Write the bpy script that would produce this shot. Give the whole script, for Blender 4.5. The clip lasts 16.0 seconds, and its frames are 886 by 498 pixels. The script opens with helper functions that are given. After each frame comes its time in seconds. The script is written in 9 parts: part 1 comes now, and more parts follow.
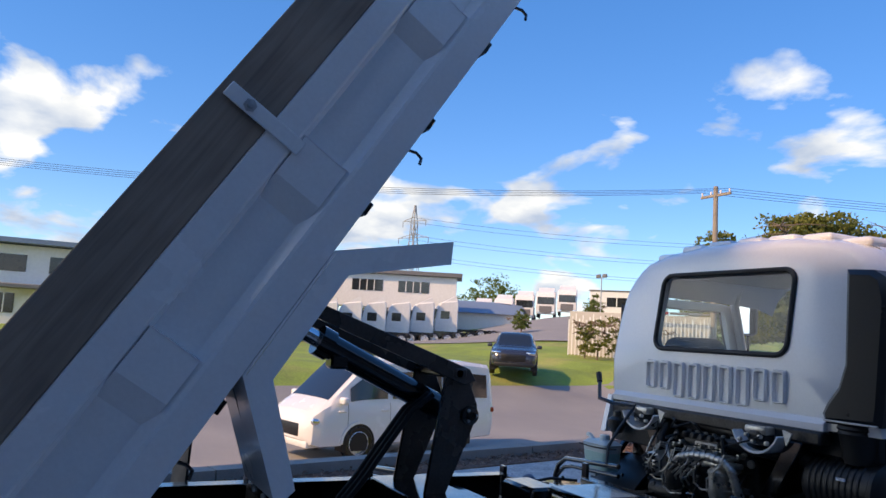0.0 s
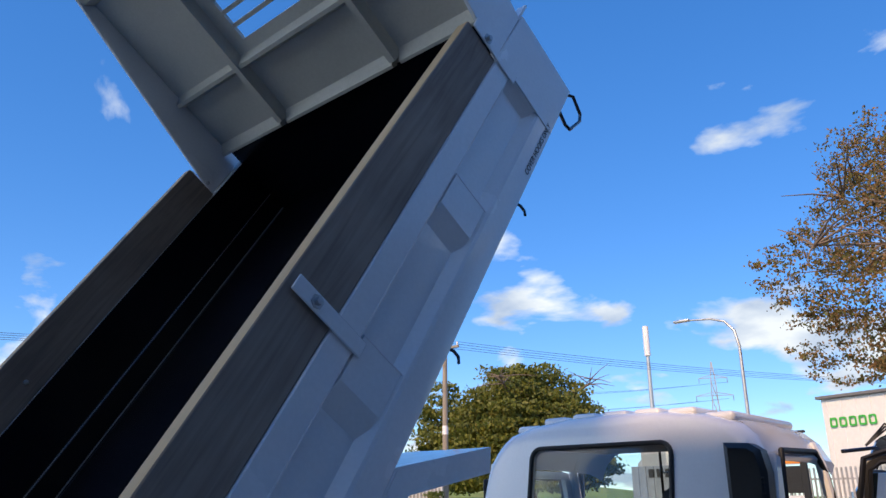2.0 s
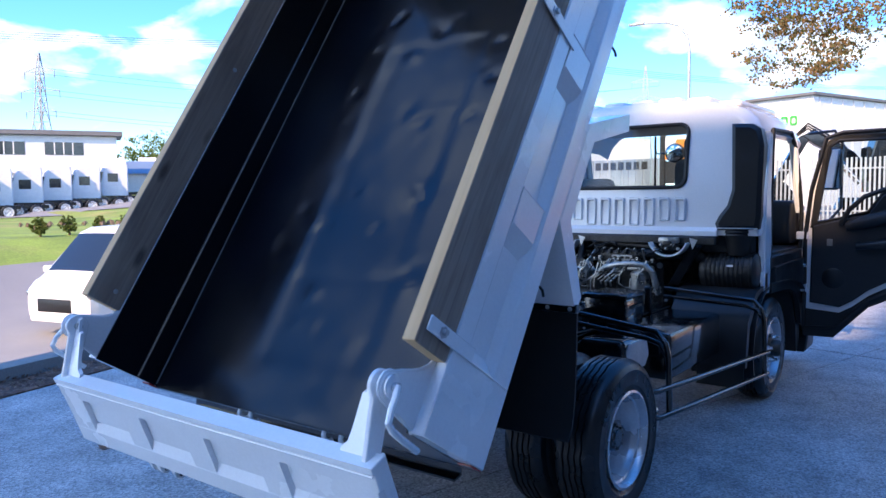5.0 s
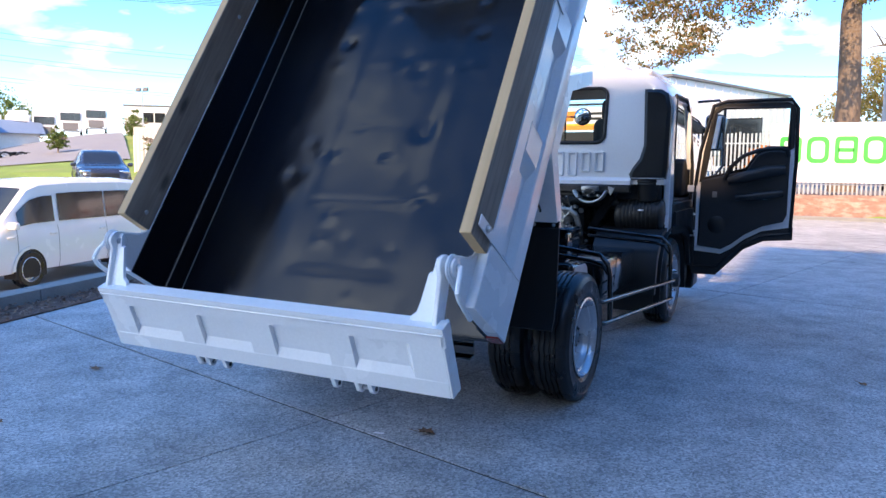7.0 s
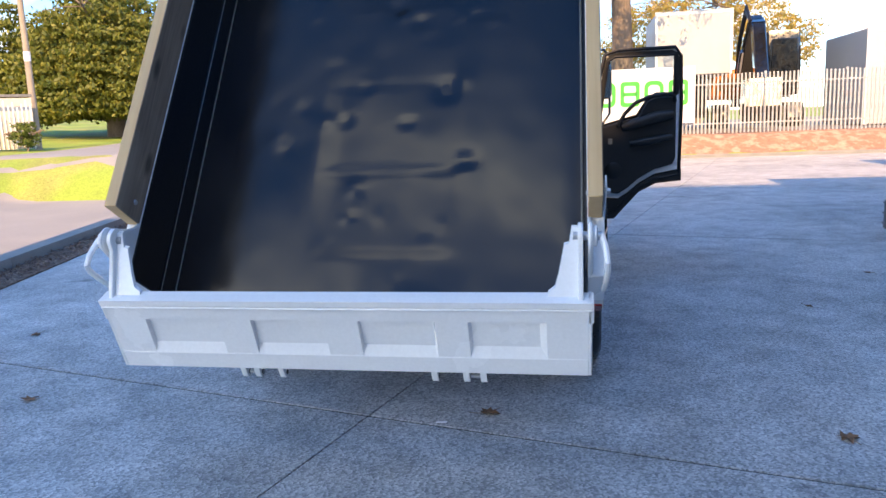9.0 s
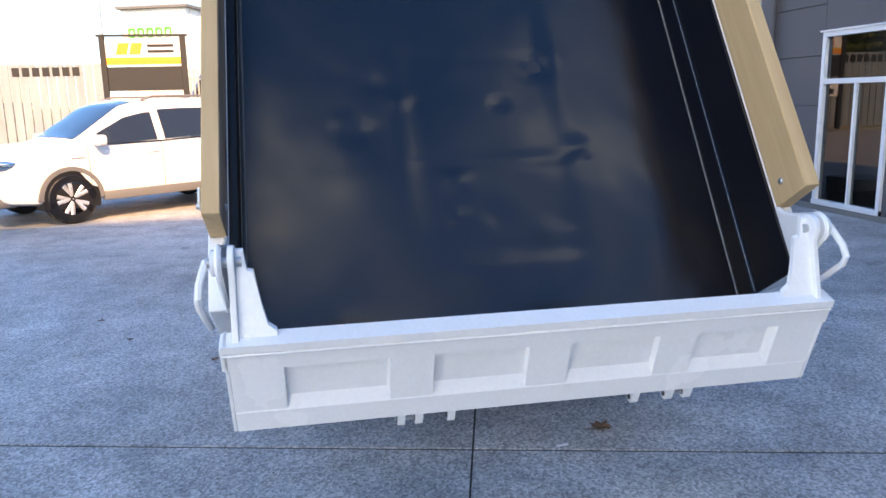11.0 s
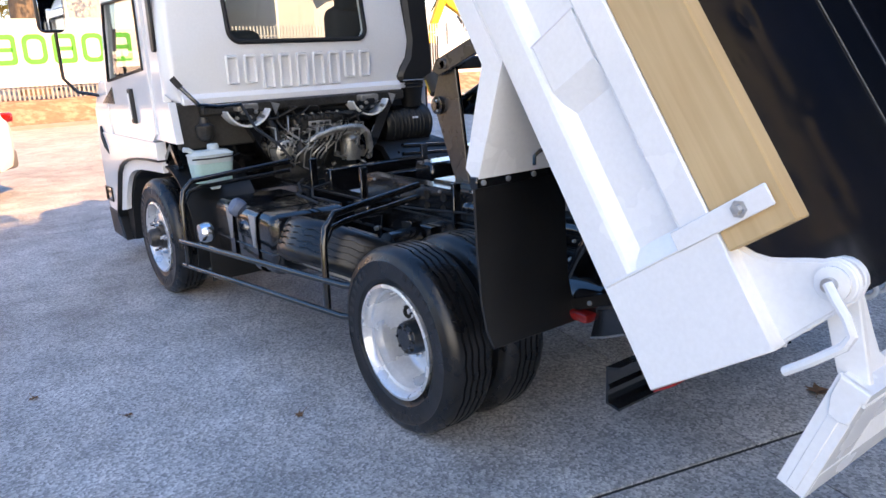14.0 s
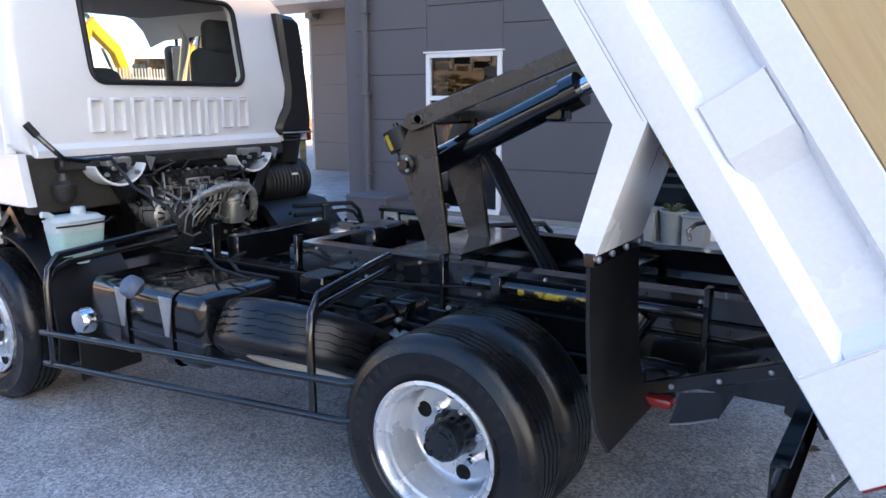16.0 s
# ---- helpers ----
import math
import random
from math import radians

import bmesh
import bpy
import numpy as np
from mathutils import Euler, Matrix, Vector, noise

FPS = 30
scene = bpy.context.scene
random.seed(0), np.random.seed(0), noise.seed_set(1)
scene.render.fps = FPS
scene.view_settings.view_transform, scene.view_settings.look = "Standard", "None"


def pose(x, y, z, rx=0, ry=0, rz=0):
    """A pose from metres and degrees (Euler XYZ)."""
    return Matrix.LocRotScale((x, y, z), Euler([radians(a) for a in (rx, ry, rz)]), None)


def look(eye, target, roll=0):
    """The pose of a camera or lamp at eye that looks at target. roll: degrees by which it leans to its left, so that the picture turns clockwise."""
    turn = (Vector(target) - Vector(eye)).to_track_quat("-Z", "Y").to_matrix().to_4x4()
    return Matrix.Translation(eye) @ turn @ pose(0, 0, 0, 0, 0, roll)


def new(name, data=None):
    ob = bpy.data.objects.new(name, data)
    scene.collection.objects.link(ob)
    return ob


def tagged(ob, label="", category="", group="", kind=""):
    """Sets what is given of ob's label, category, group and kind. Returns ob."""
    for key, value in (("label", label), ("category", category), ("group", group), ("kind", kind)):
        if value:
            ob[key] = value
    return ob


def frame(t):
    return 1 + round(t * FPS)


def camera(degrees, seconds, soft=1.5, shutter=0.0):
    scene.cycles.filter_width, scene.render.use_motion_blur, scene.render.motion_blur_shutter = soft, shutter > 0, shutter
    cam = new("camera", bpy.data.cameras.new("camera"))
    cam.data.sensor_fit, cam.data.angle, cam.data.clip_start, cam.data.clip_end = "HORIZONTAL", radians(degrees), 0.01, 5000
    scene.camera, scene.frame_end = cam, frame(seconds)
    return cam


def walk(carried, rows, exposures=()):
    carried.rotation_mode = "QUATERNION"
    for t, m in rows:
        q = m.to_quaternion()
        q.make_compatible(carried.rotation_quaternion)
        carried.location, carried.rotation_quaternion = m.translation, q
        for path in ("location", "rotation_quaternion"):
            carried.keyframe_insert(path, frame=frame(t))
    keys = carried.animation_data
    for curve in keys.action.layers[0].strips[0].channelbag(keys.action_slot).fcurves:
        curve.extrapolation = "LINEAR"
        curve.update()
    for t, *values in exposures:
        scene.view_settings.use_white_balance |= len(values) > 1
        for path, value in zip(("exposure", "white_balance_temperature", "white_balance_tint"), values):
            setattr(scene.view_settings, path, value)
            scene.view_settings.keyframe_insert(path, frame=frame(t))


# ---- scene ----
cam = camera(61.0, 16.0)
PATH = [
    (0, (3.371, -1.221, 1.654), (1.595, -0.329, 1.878), 3.4),
    (0.5, (3.161, -1.399, 1.723), (1.512, -0.341, 2.128), 3.3),
    (1, (2.95, -1.595, 1.791), (1.45, -0.4, 2.358), 2.3),
    (1.5, (2.806, -1.87, 1.835), (1.436, -0.561, 2.473), 1.0),
    (2, (2.628, -1.989, 1.819), (1.356, -0.58, 2.448), -0.3),
    (2.5, (2.469, -2.178, 1.775), (1.265, -0.674, 2.311), -1.3),
    (3, (2.463, -2.455, 1.72), (1.284, -0.884, 2.095), -1.5),
    (3.5, (2.555, -2.689, 1.685), (1.371, -1.091, 1.893), -1.4),
    (4, (2.572, -2.922, 1.667), (1.366, -1.328, 1.737), -1.0),
    (4.5, (2.506, -3.227, 1.624), (1.28, -1.648, 1.577), -0.8),
    (5, (2.543, -3.458, 1.598), (1.333, -1.872, 1.456), -0.6),
    (5.2, (2.563, -3.542, 1.591), (1.37, -1.946, 1.423), -0.5),
    (7.3, (2.226, -4.481, 1.399), (1.361, -2.692, 1.171), 0.5),
    (7.5, (2.126, -4.505, 1.414), (1.292, -2.703, 1.17), 0.2),
    (8, (1.79, -4.547, 1.424), (1.095, -2.692, 1.143), -1.2),
    (8.5, (1.415, -4.516, 1.454), (0.879, -2.614, 1.143), -2.1),
    (8.7, (1.232, -4.546, 1.446), (0.766, -2.628, 1.123), -2.2),
    (10.8, (-0.541, -4.082, 1.454), (-0.277, -2.136, 1.075), -1.5),
    (11, (-0.716, -3.998, 1.468), (-0.377, -2.067, 1.076), -1.4),
    (11.5, (-1.141, -3.829, 1.484), (-0.622, -1.944, 1.062), -1.6),
    (12, (-1.481, -3.565, 1.476), (-0.8, -1.739, 1.027), -1.9),
    (12.5, (-1.854, -3.305, 1.483), (-1.021, -1.548, 1.015), -2.2),
    (13, (-2.177, -3.066, 1.505), (-1.22, -1.378, 1.02), -2.6),
    (13.5, (-2.373, -2.758, 1.522), (-1.311, -1.138, 1.026), -2.7),
    (14, (-2.628, -2.446, 1.529), (-1.457, -0.906, 1.021), -2.5),
    (14.5, (-2.757, -2.113, 1.539), (-1.463, -0.678, 1.024), -1.8),
    (15, (-2.824, -1.794, 1.57), (-1.389, -0.5, 1.053), -1.0),
    (15.5, (-2.974, -1.522, 1.553), (-1.415, -0.363, 1.077), -0.3),
    (16, (-3.019, -1.342, 1.554), (-1.373, -0.277, 1.162), -0.1),
]
EXPOSE = [(0, 1.45, 6900, 8), (0.8, 1.25, 6400, 6), (1.5, 1.3, 6300, 6), (2.5, 1.5, 6400, 6), (3.5, 1.85, 6400, 8), (4.3, 2.1, 6000, 8), (5.2, 2.4, 5800, 7), (8, 2.5, 7000, 6), (11, 2.75, 8500, 9), (14, 2.8, 9700, 13), (16, 2.9, 9100, 11)]
walk(cam, [(t, look(eye, target, roll)) for t, eye, target, roll in PATH], EXPOSE)

# ---- world, sun ----
SUN_EL, SUN_AZ = 38.0, 174.0
world = bpy.data.worlds.new("sky")
scene.world = world
world.use_nodes = True


def make_sky():
    nt = world.node_tree
    n, l = nt.nodes, nt.links
    bg = n["Background"]
    sky = n.new("ShaderNodeTexSky")
    sky.sky_type = "NISHITA"
    sky.sun_disc = False
    sky.sun_elevation, sky.sun_rotation = radians(SUN_EL), radians(SUN_AZ)
    sky.air_density, sky.dust_density, sky.ozone_density = 0.9, 0.08, 3.6
    sky.altitude = 1500
    co = n.new("ShaderNodeTexCoord")
    sep = n.new("ShaderNodeSeparateXYZ")
    l.new(co.outputs["Generated"], sep.inputs[0])
    # clouds lie on a flat layer: direction divided by height above the horizon
    den = n.new("ShaderNodeMath")
    den.operation = "MAXIMUM"
    den.inputs[1].default_value = 0.0
    l.new(sep.outputs["Z"], den.inputs[0])
    add = n.new("ShaderNodeMath")
    add.operation = "ADD"
    add.inputs[1].default_value = 0.30
    l.new(den.outputs[0], add.inputs[0])
    div = n.new("ShaderNodeVectorMath")
    div.operation = "DIVIDE"
    l.new(co.outputs["Generated"], div.inputs[0])
    comb = n.new("ShaderNodeCombineXYZ")
    for k in range(3):
        l.new(add.outputs[0], comb.inputs[k])
    l.new(comb.outputs[0], div.inputs[1])
    no = n.new("ShaderNodeTexNoise")
    no.inputs["Scale"].default_value = 3.0
    no.inputs["Detail"].default_value = 9.0
    no.inputs["Roughness"].default_value = 0.50
    no.inputs["Distortion"].default_value = 0.25
    l.new(div.outputs[0], no.inputs["Vector"])
    # fewer clouds towards the zenith
    thr = n.new("ShaderNodeMapRange")
    thr.inputs["From Min"].default_value, thr.inputs["From Max"].default_value = 0.0, 0.6
    thr.inputs["To Min"].default_value, thr.inputs["To Max"].default_value = 0.50, 0.615
    l.new(sep.outputs["Z"], thr.inputs["Value"])
    sub = n.new("ShaderNodeMath")
    sub.operation = "SUBTRACT"
    l.new(no.outputs["Fac"], sub.inputs[0])
    l.new(thr.outputs[0], sub.inputs[1])
    # extra cloud added on the unseen sun side, thicker and brighter, to fill shade
    fill_side = n.new("ShaderNodeMapRange")
    fill_side.interpolation_type = "SMOOTHSTEP"
    fill_side.inputs["From Min"].default_value, fill_side.inputs["From Max"].default_value = 0.0, -0.7
    l.new(sep.outputs["Y"], fill_side.inputs["Value"])
    thick = n.new("ShaderNodeMath")
    thick.operation = "MULTIPLY_ADD"
    thick.inputs[1].default_value = 0.125
    l.new(fill_side.outputs[0], thick.inputs[0])
    l.new(sub.outputs[0], thick.inputs[2])
    cov = n.new("ShaderNodeMapRange")
    cov.inputs["From Min"].default_value, cov.inputs["From Max"].default_value = 0.0, 0.075
    l.new(thick.outputs[0], cov.inputs["Value"])
    # greyer undersides from a second noise
    no2 = n.new("ShaderNodeTexNoise")
    no2.inputs["Scale"].default_value = 5.0
    no2.inputs["Detail"].default_value = 5.0
    l.new(div.outputs[0], no2.inputs["Vector"])
    ramp = n.new("ShaderNodeValToRGB")
    ramp.color_ramp.elements[0].position, ramp.color_ramp.elements[0].color = 0.36, (1.25, 1.5, 2.0, 1)
    ramp.color_ramp.elements[1].position, ramp.color_ramp.elements[1].color = 0.62, (2.5, 2.55, 2.65, 1)
    l.new(no2.outputs["Fac"], ramp.inputs[0])
    sat = n.new("ShaderNodeHueSaturation")
    sat.inputs["Saturation"].default_value = 1.6
    sat.inputs["Hue"].default_value = 0.514
    soft = n.new("ShaderNodeGamma")
    soft.inputs["Gamma"].default_value = 0.62
    l.new(sky.outputs[0], soft.inputs["Color"])
    l.new(soft.outputs[0], sat.inputs["Color"])
    fill_gain = n.new("ShaderNodeMath")
    fill_gain.operation = "MULTIPLY_ADD"
    fill_gain.inputs[1].default_value, fill_gain.inputs[2].default_value = 1.2, 1.0
    l.new(fill_side.outputs[0], fill_gain.inputs[0])
    lit = n.new("ShaderNodeVectorMath")
    lit.operation = "SCALE"
    l.new(ramp.outputs[0], lit.inputs[0])
    l.new(fill_gain.outputs[0], lit.inputs["Scale"])
    mix = n.new("ShaderNodeMix")
    mix.data_type = "RGBA"
    l.new(cov.outputs[0], mix.inputs["Factor"])
    l.new(sat.outputs[0], mix.inputs[6])
    l.new(lit.outputs[0], mix.inputs[7])
    l.new(mix.outputs[2], bg.inputs["Color"])
    bg.inputs["Strength"].default_value = 0.15


make_sky()
sun = new("sun", bpy.data.lights.new("sun", "SUN"))
sun.data.energy, sun.data.angle, sun.data.color = 1.75, radians(0.53), (1.0, 0.64, 0.37)
sun_way = Vector((math.cos(radians(SUN_EL)) * math.sin(radians(SUN_AZ)), math.cos(radians(SUN_EL)) * math.cos(radians(SUN_AZ)), math.sin(radians(SUN_EL))))
sun.matrix_world = look(tuple(sun_way * 10), (0, 0, 0))

# ---- materials ----


def mat(name, col, rough=0.5, metal=0.0, var=0.15, scale=4.0, fine=70.0, bump=0.0, bscale=None, coat=0.0, col2=None, c2=(0.5, 0.65), stretch=(1, 1, 1), rvar=0.1, spec=0.5):
    """Principled surface with variation at two scales, relief, and optional second colour in blotches."""
    m = bpy.data.materials.new(name)
    m.use_nodes = True
    nt = m.node_tree
    n, l = nt.nodes, nt.links
    b = n["Principled BSDF"]
    co = n.new("ShaderNodeTexCoord")
    mp = n.new("ShaderNodeMapping")
    mp.inputs["Scale"].default_value = stretch
    l.new(co.outputs["Object"], mp.inputs["Vector"])

    def noise_tex(s, d=4.0):
        t = n.new("ShaderNodeTexNoise")
        t.inputs["Scale"].default_value, t.inputs["Detail"].default_value = s, d
        l.new(mp.outputs[0], t.inputs["Vector"])
        return t

    a, f = noise_tex(scale), noise_tex(fine, 3.0)
    av = n.new("ShaderNodeMath")
    av.operation = "ADD"
    l.new(a.outputs["Fac"], av.inputs[0])
    l.new(f.outputs["Fac"], av.inputs[1])
    mr = n.new("ShaderNodeMapRange")
    mr.inputs["From Min"].default_value, mr.inputs["From Max"].default_value = 0.65, 1.35
    mr.inputs["To Min"].default_value, mr.inputs["To Max"].default_value = 1 - var, 1 + var
    l.new(av.outputs[0], mr.inputs["Value"])
    base = n.new("ShaderNodeRGB")
    base.outputs[0].default_value = (*col, 1)
    src = base.outputs[0]
    if col2:
        big = noise_tex(scale * 0.6, 6.0)
        rp = n.new("ShaderNodeMapRange")
        rp.inputs["From Min"].default_value, rp.inputs["From Max"].default_value = c2
        l.new(big.outputs["Fac"], rp.inputs["Value"])
        mx = n.new("ShaderNodeMix")
        mx.data_type = "RGBA"
        mx.inputs[7].default_value = (*col2, 1)
        l.new(src, mx.inputs[6])
        l.new(rp.outputs[0], mx.inputs["Factor"])
        src = mx.outputs[2]
    vm = n.new("ShaderNodeVectorMath")
    vm.operation = "SCALE"
    l.new(src, vm.inputs[0])
    l.new(mr.outputs[0], vm.inputs["Scale"])
    l.new(vm.outputs[0], b.inputs["Base Color"])
    rr = n.new("ShaderNodeMapRange")
    rr.inputs["From Min"].default_value, rr.inputs["From Max"].default_value = 0.3, 0.7
    rr.inputs["To Min"].default_value, rr.inputs["To Max"].default_value = max(0.02, rough - rvar), min(1, rough + rvar)
    l.new(a.outputs["Fac"], rr.inputs["Value"])
    l.new(rr.outputs[0], b.inputs["Roughness"])
    b.inputs["Metallic"].default_value = metal
    b.inputs["Specular IOR Level"].default_value = spec
    b.inputs["Coat Weight"].default_value = coat
    b.inputs["Coat Roughness"].default_value = 0.06
    if bump:
        bt = noise_tex(bscale or fine, 4.0)
        bn = n.new("ShaderNodeBump")
        bn.inputs["Strength"].default_value = min(1.0, bump)
        bn.inputs["Distance"].default_value = 0.01
        l.new(bt.outputs["Fac"], bn.inputs["Height"])
        l.new(bn.outputs[0], b.inputs["Normal"])
    return m


def glass(name, tint=(0.8, 0.85, 0.85), rough=0.0):
    """Thin pane: mostly clear, with a mirror share by angle."""
    m = bpy.data.materials.new(name)
    m.use_nodes = True
    n, l = m.node_tree.nodes, m.node_tree.links
    n.remove(n["Principled BSDF"])
    tr, gl, mx, fr = (n.new("ShaderNode" + k) for k in ("BsdfTransparent", "BsdfGlossy", "MixShader", "LayerWeight"))
    tr.inputs[0].default_value = (*tint, 1)
    gl.inputs["Roughness"].default_value = rough
    fr.inputs["Blend"].default_value = 0.5
    steep, share = n.new("ShaderNodeMath"), n.new("ShaderNodeMath")
    steep.operation, share.operation = "POWER", "MULTIPLY_ADD"
    steep.inputs[1].default_value = 4.0
    share.inputs[1].default_value, share.inputs[2].default_value = 0.9, 0.06
    l.new(fr.outputs["Facing"], steep.inputs[0])
    l.new(steep.outputs[0], share.inputs[0])
    l.new(share.outputs[0], mx.inputs[0])
    l.new(tr.outputs[0], mx.inputs[1])
    l.new(gl.outputs[0], mx.inputs[2])
    l.new(mx.outputs[0], n["Material Output"].inputs[0])
    return m


def wood_mat(name, c1, c2, spread=0.5):
    """Sawn pine: long grain along y, rings, blotches, knots."""
    m = bpy.data.materials.new(name)
    m.use_nodes = True
    n, l = m.node_tree.nodes, m.node_tree.links
    b = n["Principled BSDF"]
    co = n.new("ShaderNodeTexCoord")
    mp = n.new("ShaderNodeMapping")
    mp.inputs["Scale"].default_value = (14, 0.8, 14)
    l.new(co.outputs["Object"], mp.inputs[0])
    t = n.new("ShaderNodeTexNoise")
    t.inputs["Scale"].default_value, t.inputs["Detail"].default_value, t.inputs["Distortion"].default_value = 2.2, 6, 1.3
    l.new(mp.outputs[0], t.inputs["Vector"])
    t2 = n.new("ShaderNodeTexNoise")
    t2.inputs["Scale"].default_value, t2.inputs["Detail"].default_value = 2.4, 5
    l.new(co.outputs["Object"], t2.inputs["Vector"])
    v = n.new("ShaderNodeTexVoronoi")
    v.inputs["Scale"].default_value = 3.1
    mp2 = n.new("ShaderNodeMapping")
    mp2.inputs["Scale"].default_value = (1.2, 0.55, 1.5)
    l.new(co.outputs["Object"], mp2.inputs[0])
    l.new(mp2.outputs[0], v.inputs["Vector"])
    knot = n.new("ShaderNodeMapRange")
    knot.inputs["From Min"].default_value, knot.inputs["From Max"].default_value = 0.05, 0.13
    knot.inputs["To Min"].default_value, knot.inputs["To Max"].default_value = 0.35, 1.0
    l.new(v.outputs["Distance"], knot.inputs["Value"])
    sm = n.new("ShaderNodeMath")
    sm.operation = "ADD"
    l.new(t.outputs["Fac"], sm.inputs[0])
    l.new(t2.outputs["Fac"], sm.inputs[1])
    ramp = n.new("ShaderNodeValToRGB")
    ramp.color_ramp.elements[0].position, ramp.color_ramp.elements[0].color = 0.5 - spread / 4, (*c2, 1)
    ramp.color_ramp.elements[1].position, ramp.color_ramp.elements[1].color = 0.5 + spread / 4, (*c1, 1)
    half = n.new("ShaderNodeMath")
    half.operation = "MULTIPLY"
    half.inputs[1].default_value = 0.5
    l.new(sm.outputs[0], half.inputs[0])
    l.new(half.outputs[0], ramp.inputs[0])
    sc = n.new("ShaderNodeVectorMath")
    sc.operation = "SCALE"
    l.new(ramp.outputs[0], sc.inputs[0])
    l.new(knot.outputs[0], sc.inputs["Scale"])
    l.new(sc.outputs[0], b.inputs["Base Color"])
    b.inputs["Roughness"].default_value = 0.72
    bn = n.new("ShaderNodeBump")
    bn.inputs["Strength"].default_value, bn.inputs["Distance"].default_value = 0.25, 0.004
    l.new(t.outputs["Fac"], bn.inputs["Height"])
    l.new(bn.outputs[0], b.inputs["Normal"])
    return m


def concrete_mat():
    """Exposed fine aggregate: dark and pale stones, broad stains, tyre rubber."""
    m = bpy.data.materials.new("yard_concrete")
    m.use_nodes = True
    n, l = m.node_tree.nodes, m.node_tree.links
    b = n["Principled BSDF"]
    geo = n.new("ShaderNodeNewGeometry")
    v = n.new("ShaderNodeTexVoronoi")
    v.inputs["Scale"].default_value = 95
    l.new(geo.outputs["Position"], v.inputs["Vector"])
    rp = n.new("ShaderNodeValToRGB")
    e = rp.color_ramp.elements
    e[0].position, e[0].color = 0.12, (0.20, 0.20, 0.203, 1)
    e[1].position, e[1].color = 0.90, (0.585, 0.575, 0.56, 1)
    mid = rp.color_ramp.elements.new(0.5)
    mid.color = (0.375, 0.372, 0.368, 1)
    l.new(v.outputs["Color"], rp.inputs[0])
    big = n.new("ShaderNodeTexNoise")
    big.inputs["Scale"].default_value, big.inputs["Detail"].default_value = 0.55, 7
    l.new(geo.outputs["Position"], big.inputs["Vector"])
    mid2 = n.new("ShaderNodeTexNoise")
    mid2.inputs["Scale"].default_value, mid2.inputs["Detail"].default_value = 3.2, 6
    l.new(geo.outputs["Position"], mid2.inputs["Vector"])
    ad = n.new("ShaderNodeMath")
    ad.operation = "ADD"
    l.new(big.outputs["Fac"], ad.inputs[0])
    l.new(mid2.outputs["Fac"], ad.inputs[1])
    mr = n.new("ShaderNodeMapRange")
    mr.inputs["From Min"].default_value, mr.inputs["From Max"].default_value = 0.7, 1.3
    mr.inputs["To Min"].default_value, mr.inputs["To Max"].default_value = 0.62, 1.28
    l.new(ad.outputs[0], mr.inputs["Value"])
    # dark oil spots
    oil = n.new("ShaderNodeTexNoise")
    oil.inputs["Scale"].default_value, oil.inputs["Detail"].default_value = 2.1, 2
    l.new(geo.outputs["Position"], oil.inputs["Vector"])
    om = n.new("ShaderNodeMapRange")
    om.inputs["From Min"].default_value, om.inputs["From Max"].default_value = 0.69, 0.76
    om.inputs["To Min"].default_value, om.inputs["To Max"].default_value = 1.0, 0.55
    l.new(oil.outputs["Fac"], om.inputs["Value"])
    mu = n.new("ShaderNodeMath")
    mu.operation = "MULTIPLY"
    l.new(mr.outputs[0], mu.inputs[0])
    l.new(om.outputs[0], mu.inputs[1])
    sc = n.new("ShaderNodeVectorMath")
    sc.operation = "SCALE"
    l.new(rp.outputs[0], sc.inputs[0])
    l.new(mu.outputs[0], sc.inputs["Scale"])
    l.new(sc.outputs[0], b.inputs["Base Color"])
    b.inputs["Roughness"].default_value = 0.6
    bn = n.new("ShaderNodeBump")
    bn.inputs["Strength"].default_value, bn.inputs["Distance"].default_value = 0.6, 0.004
    l.new(v.outputs["Distance"], bn.inputs["Height"])
    l.new(bn.outputs[0], b.inputs["Normal"])
    return m


M_CONC = concrete_mat()
M_WHITE = mat("white_truck_paint", (0.87, 0.875, 0.88), 0.22, var=0.04, coat=0.4, scale=3, rvar=0.08, bump=0.02, bscale=3)
M_CABW = mat("white_cab_paint", (0.82, 0.825, 0.84), 0.18, var=0.03, coat=0.6, scale=2, rvar=0.06)
M_CREAM = mat("chalky_cream_paint", (0.58, 0.57, 0.52), 0.5, var=0.07, scale=5, bump=0.05, bscale=60)
M_LINER = mat("black_tray_paint", (0.0035, 0.0042, 0.008), 0.2, var=0.35, scale=2.2, fine=30, rvar=0.07, bump=0.05, bscale=5, spec=0.42, col2=(0.011, 0.010, 0.0095), c2=(0.52, 0.72))
M_BLACK = mat("black_chassis_paint", (0.006, 0.006, 0.007), 0.17, var=0.35, scale=6, rvar=0.10, bump=0.03, bscale=9, coat=0.7)
M_GREASE = mat("greasy_engine_metal", (0.05, 0.047, 0.044), 0.42, metal=0.5, var=0.5, scale=12, bump=0.15, bscale=50)
M_ALLOY = mat("cast_alloy", (0.42, 0.41, 0.385), 0.34, metal=0.75, var=0.25, scale=14, bump=0.1)
M_RIM = mat("silver_rim_paint", (0.62, 0.64, 0.67), 0.28, metal=0.55, var=0.1, scale=6)
M_CHROME = mat("polished_steel", (0.75, 0.76, 0.78), 0.12, metal=1.0, var=0.08)
M_TYRE = mat("tyre_rubber", (0.008, 0.008, 0.009), 0.33, var=0.4, scale=8, bump=0.06, bscale=120, rvar=0.15)
M_RUBBER = mat("matt_black_rubber", (0.006, 0.006, 0.007), 0.55, var=0.3, bump=0.04)
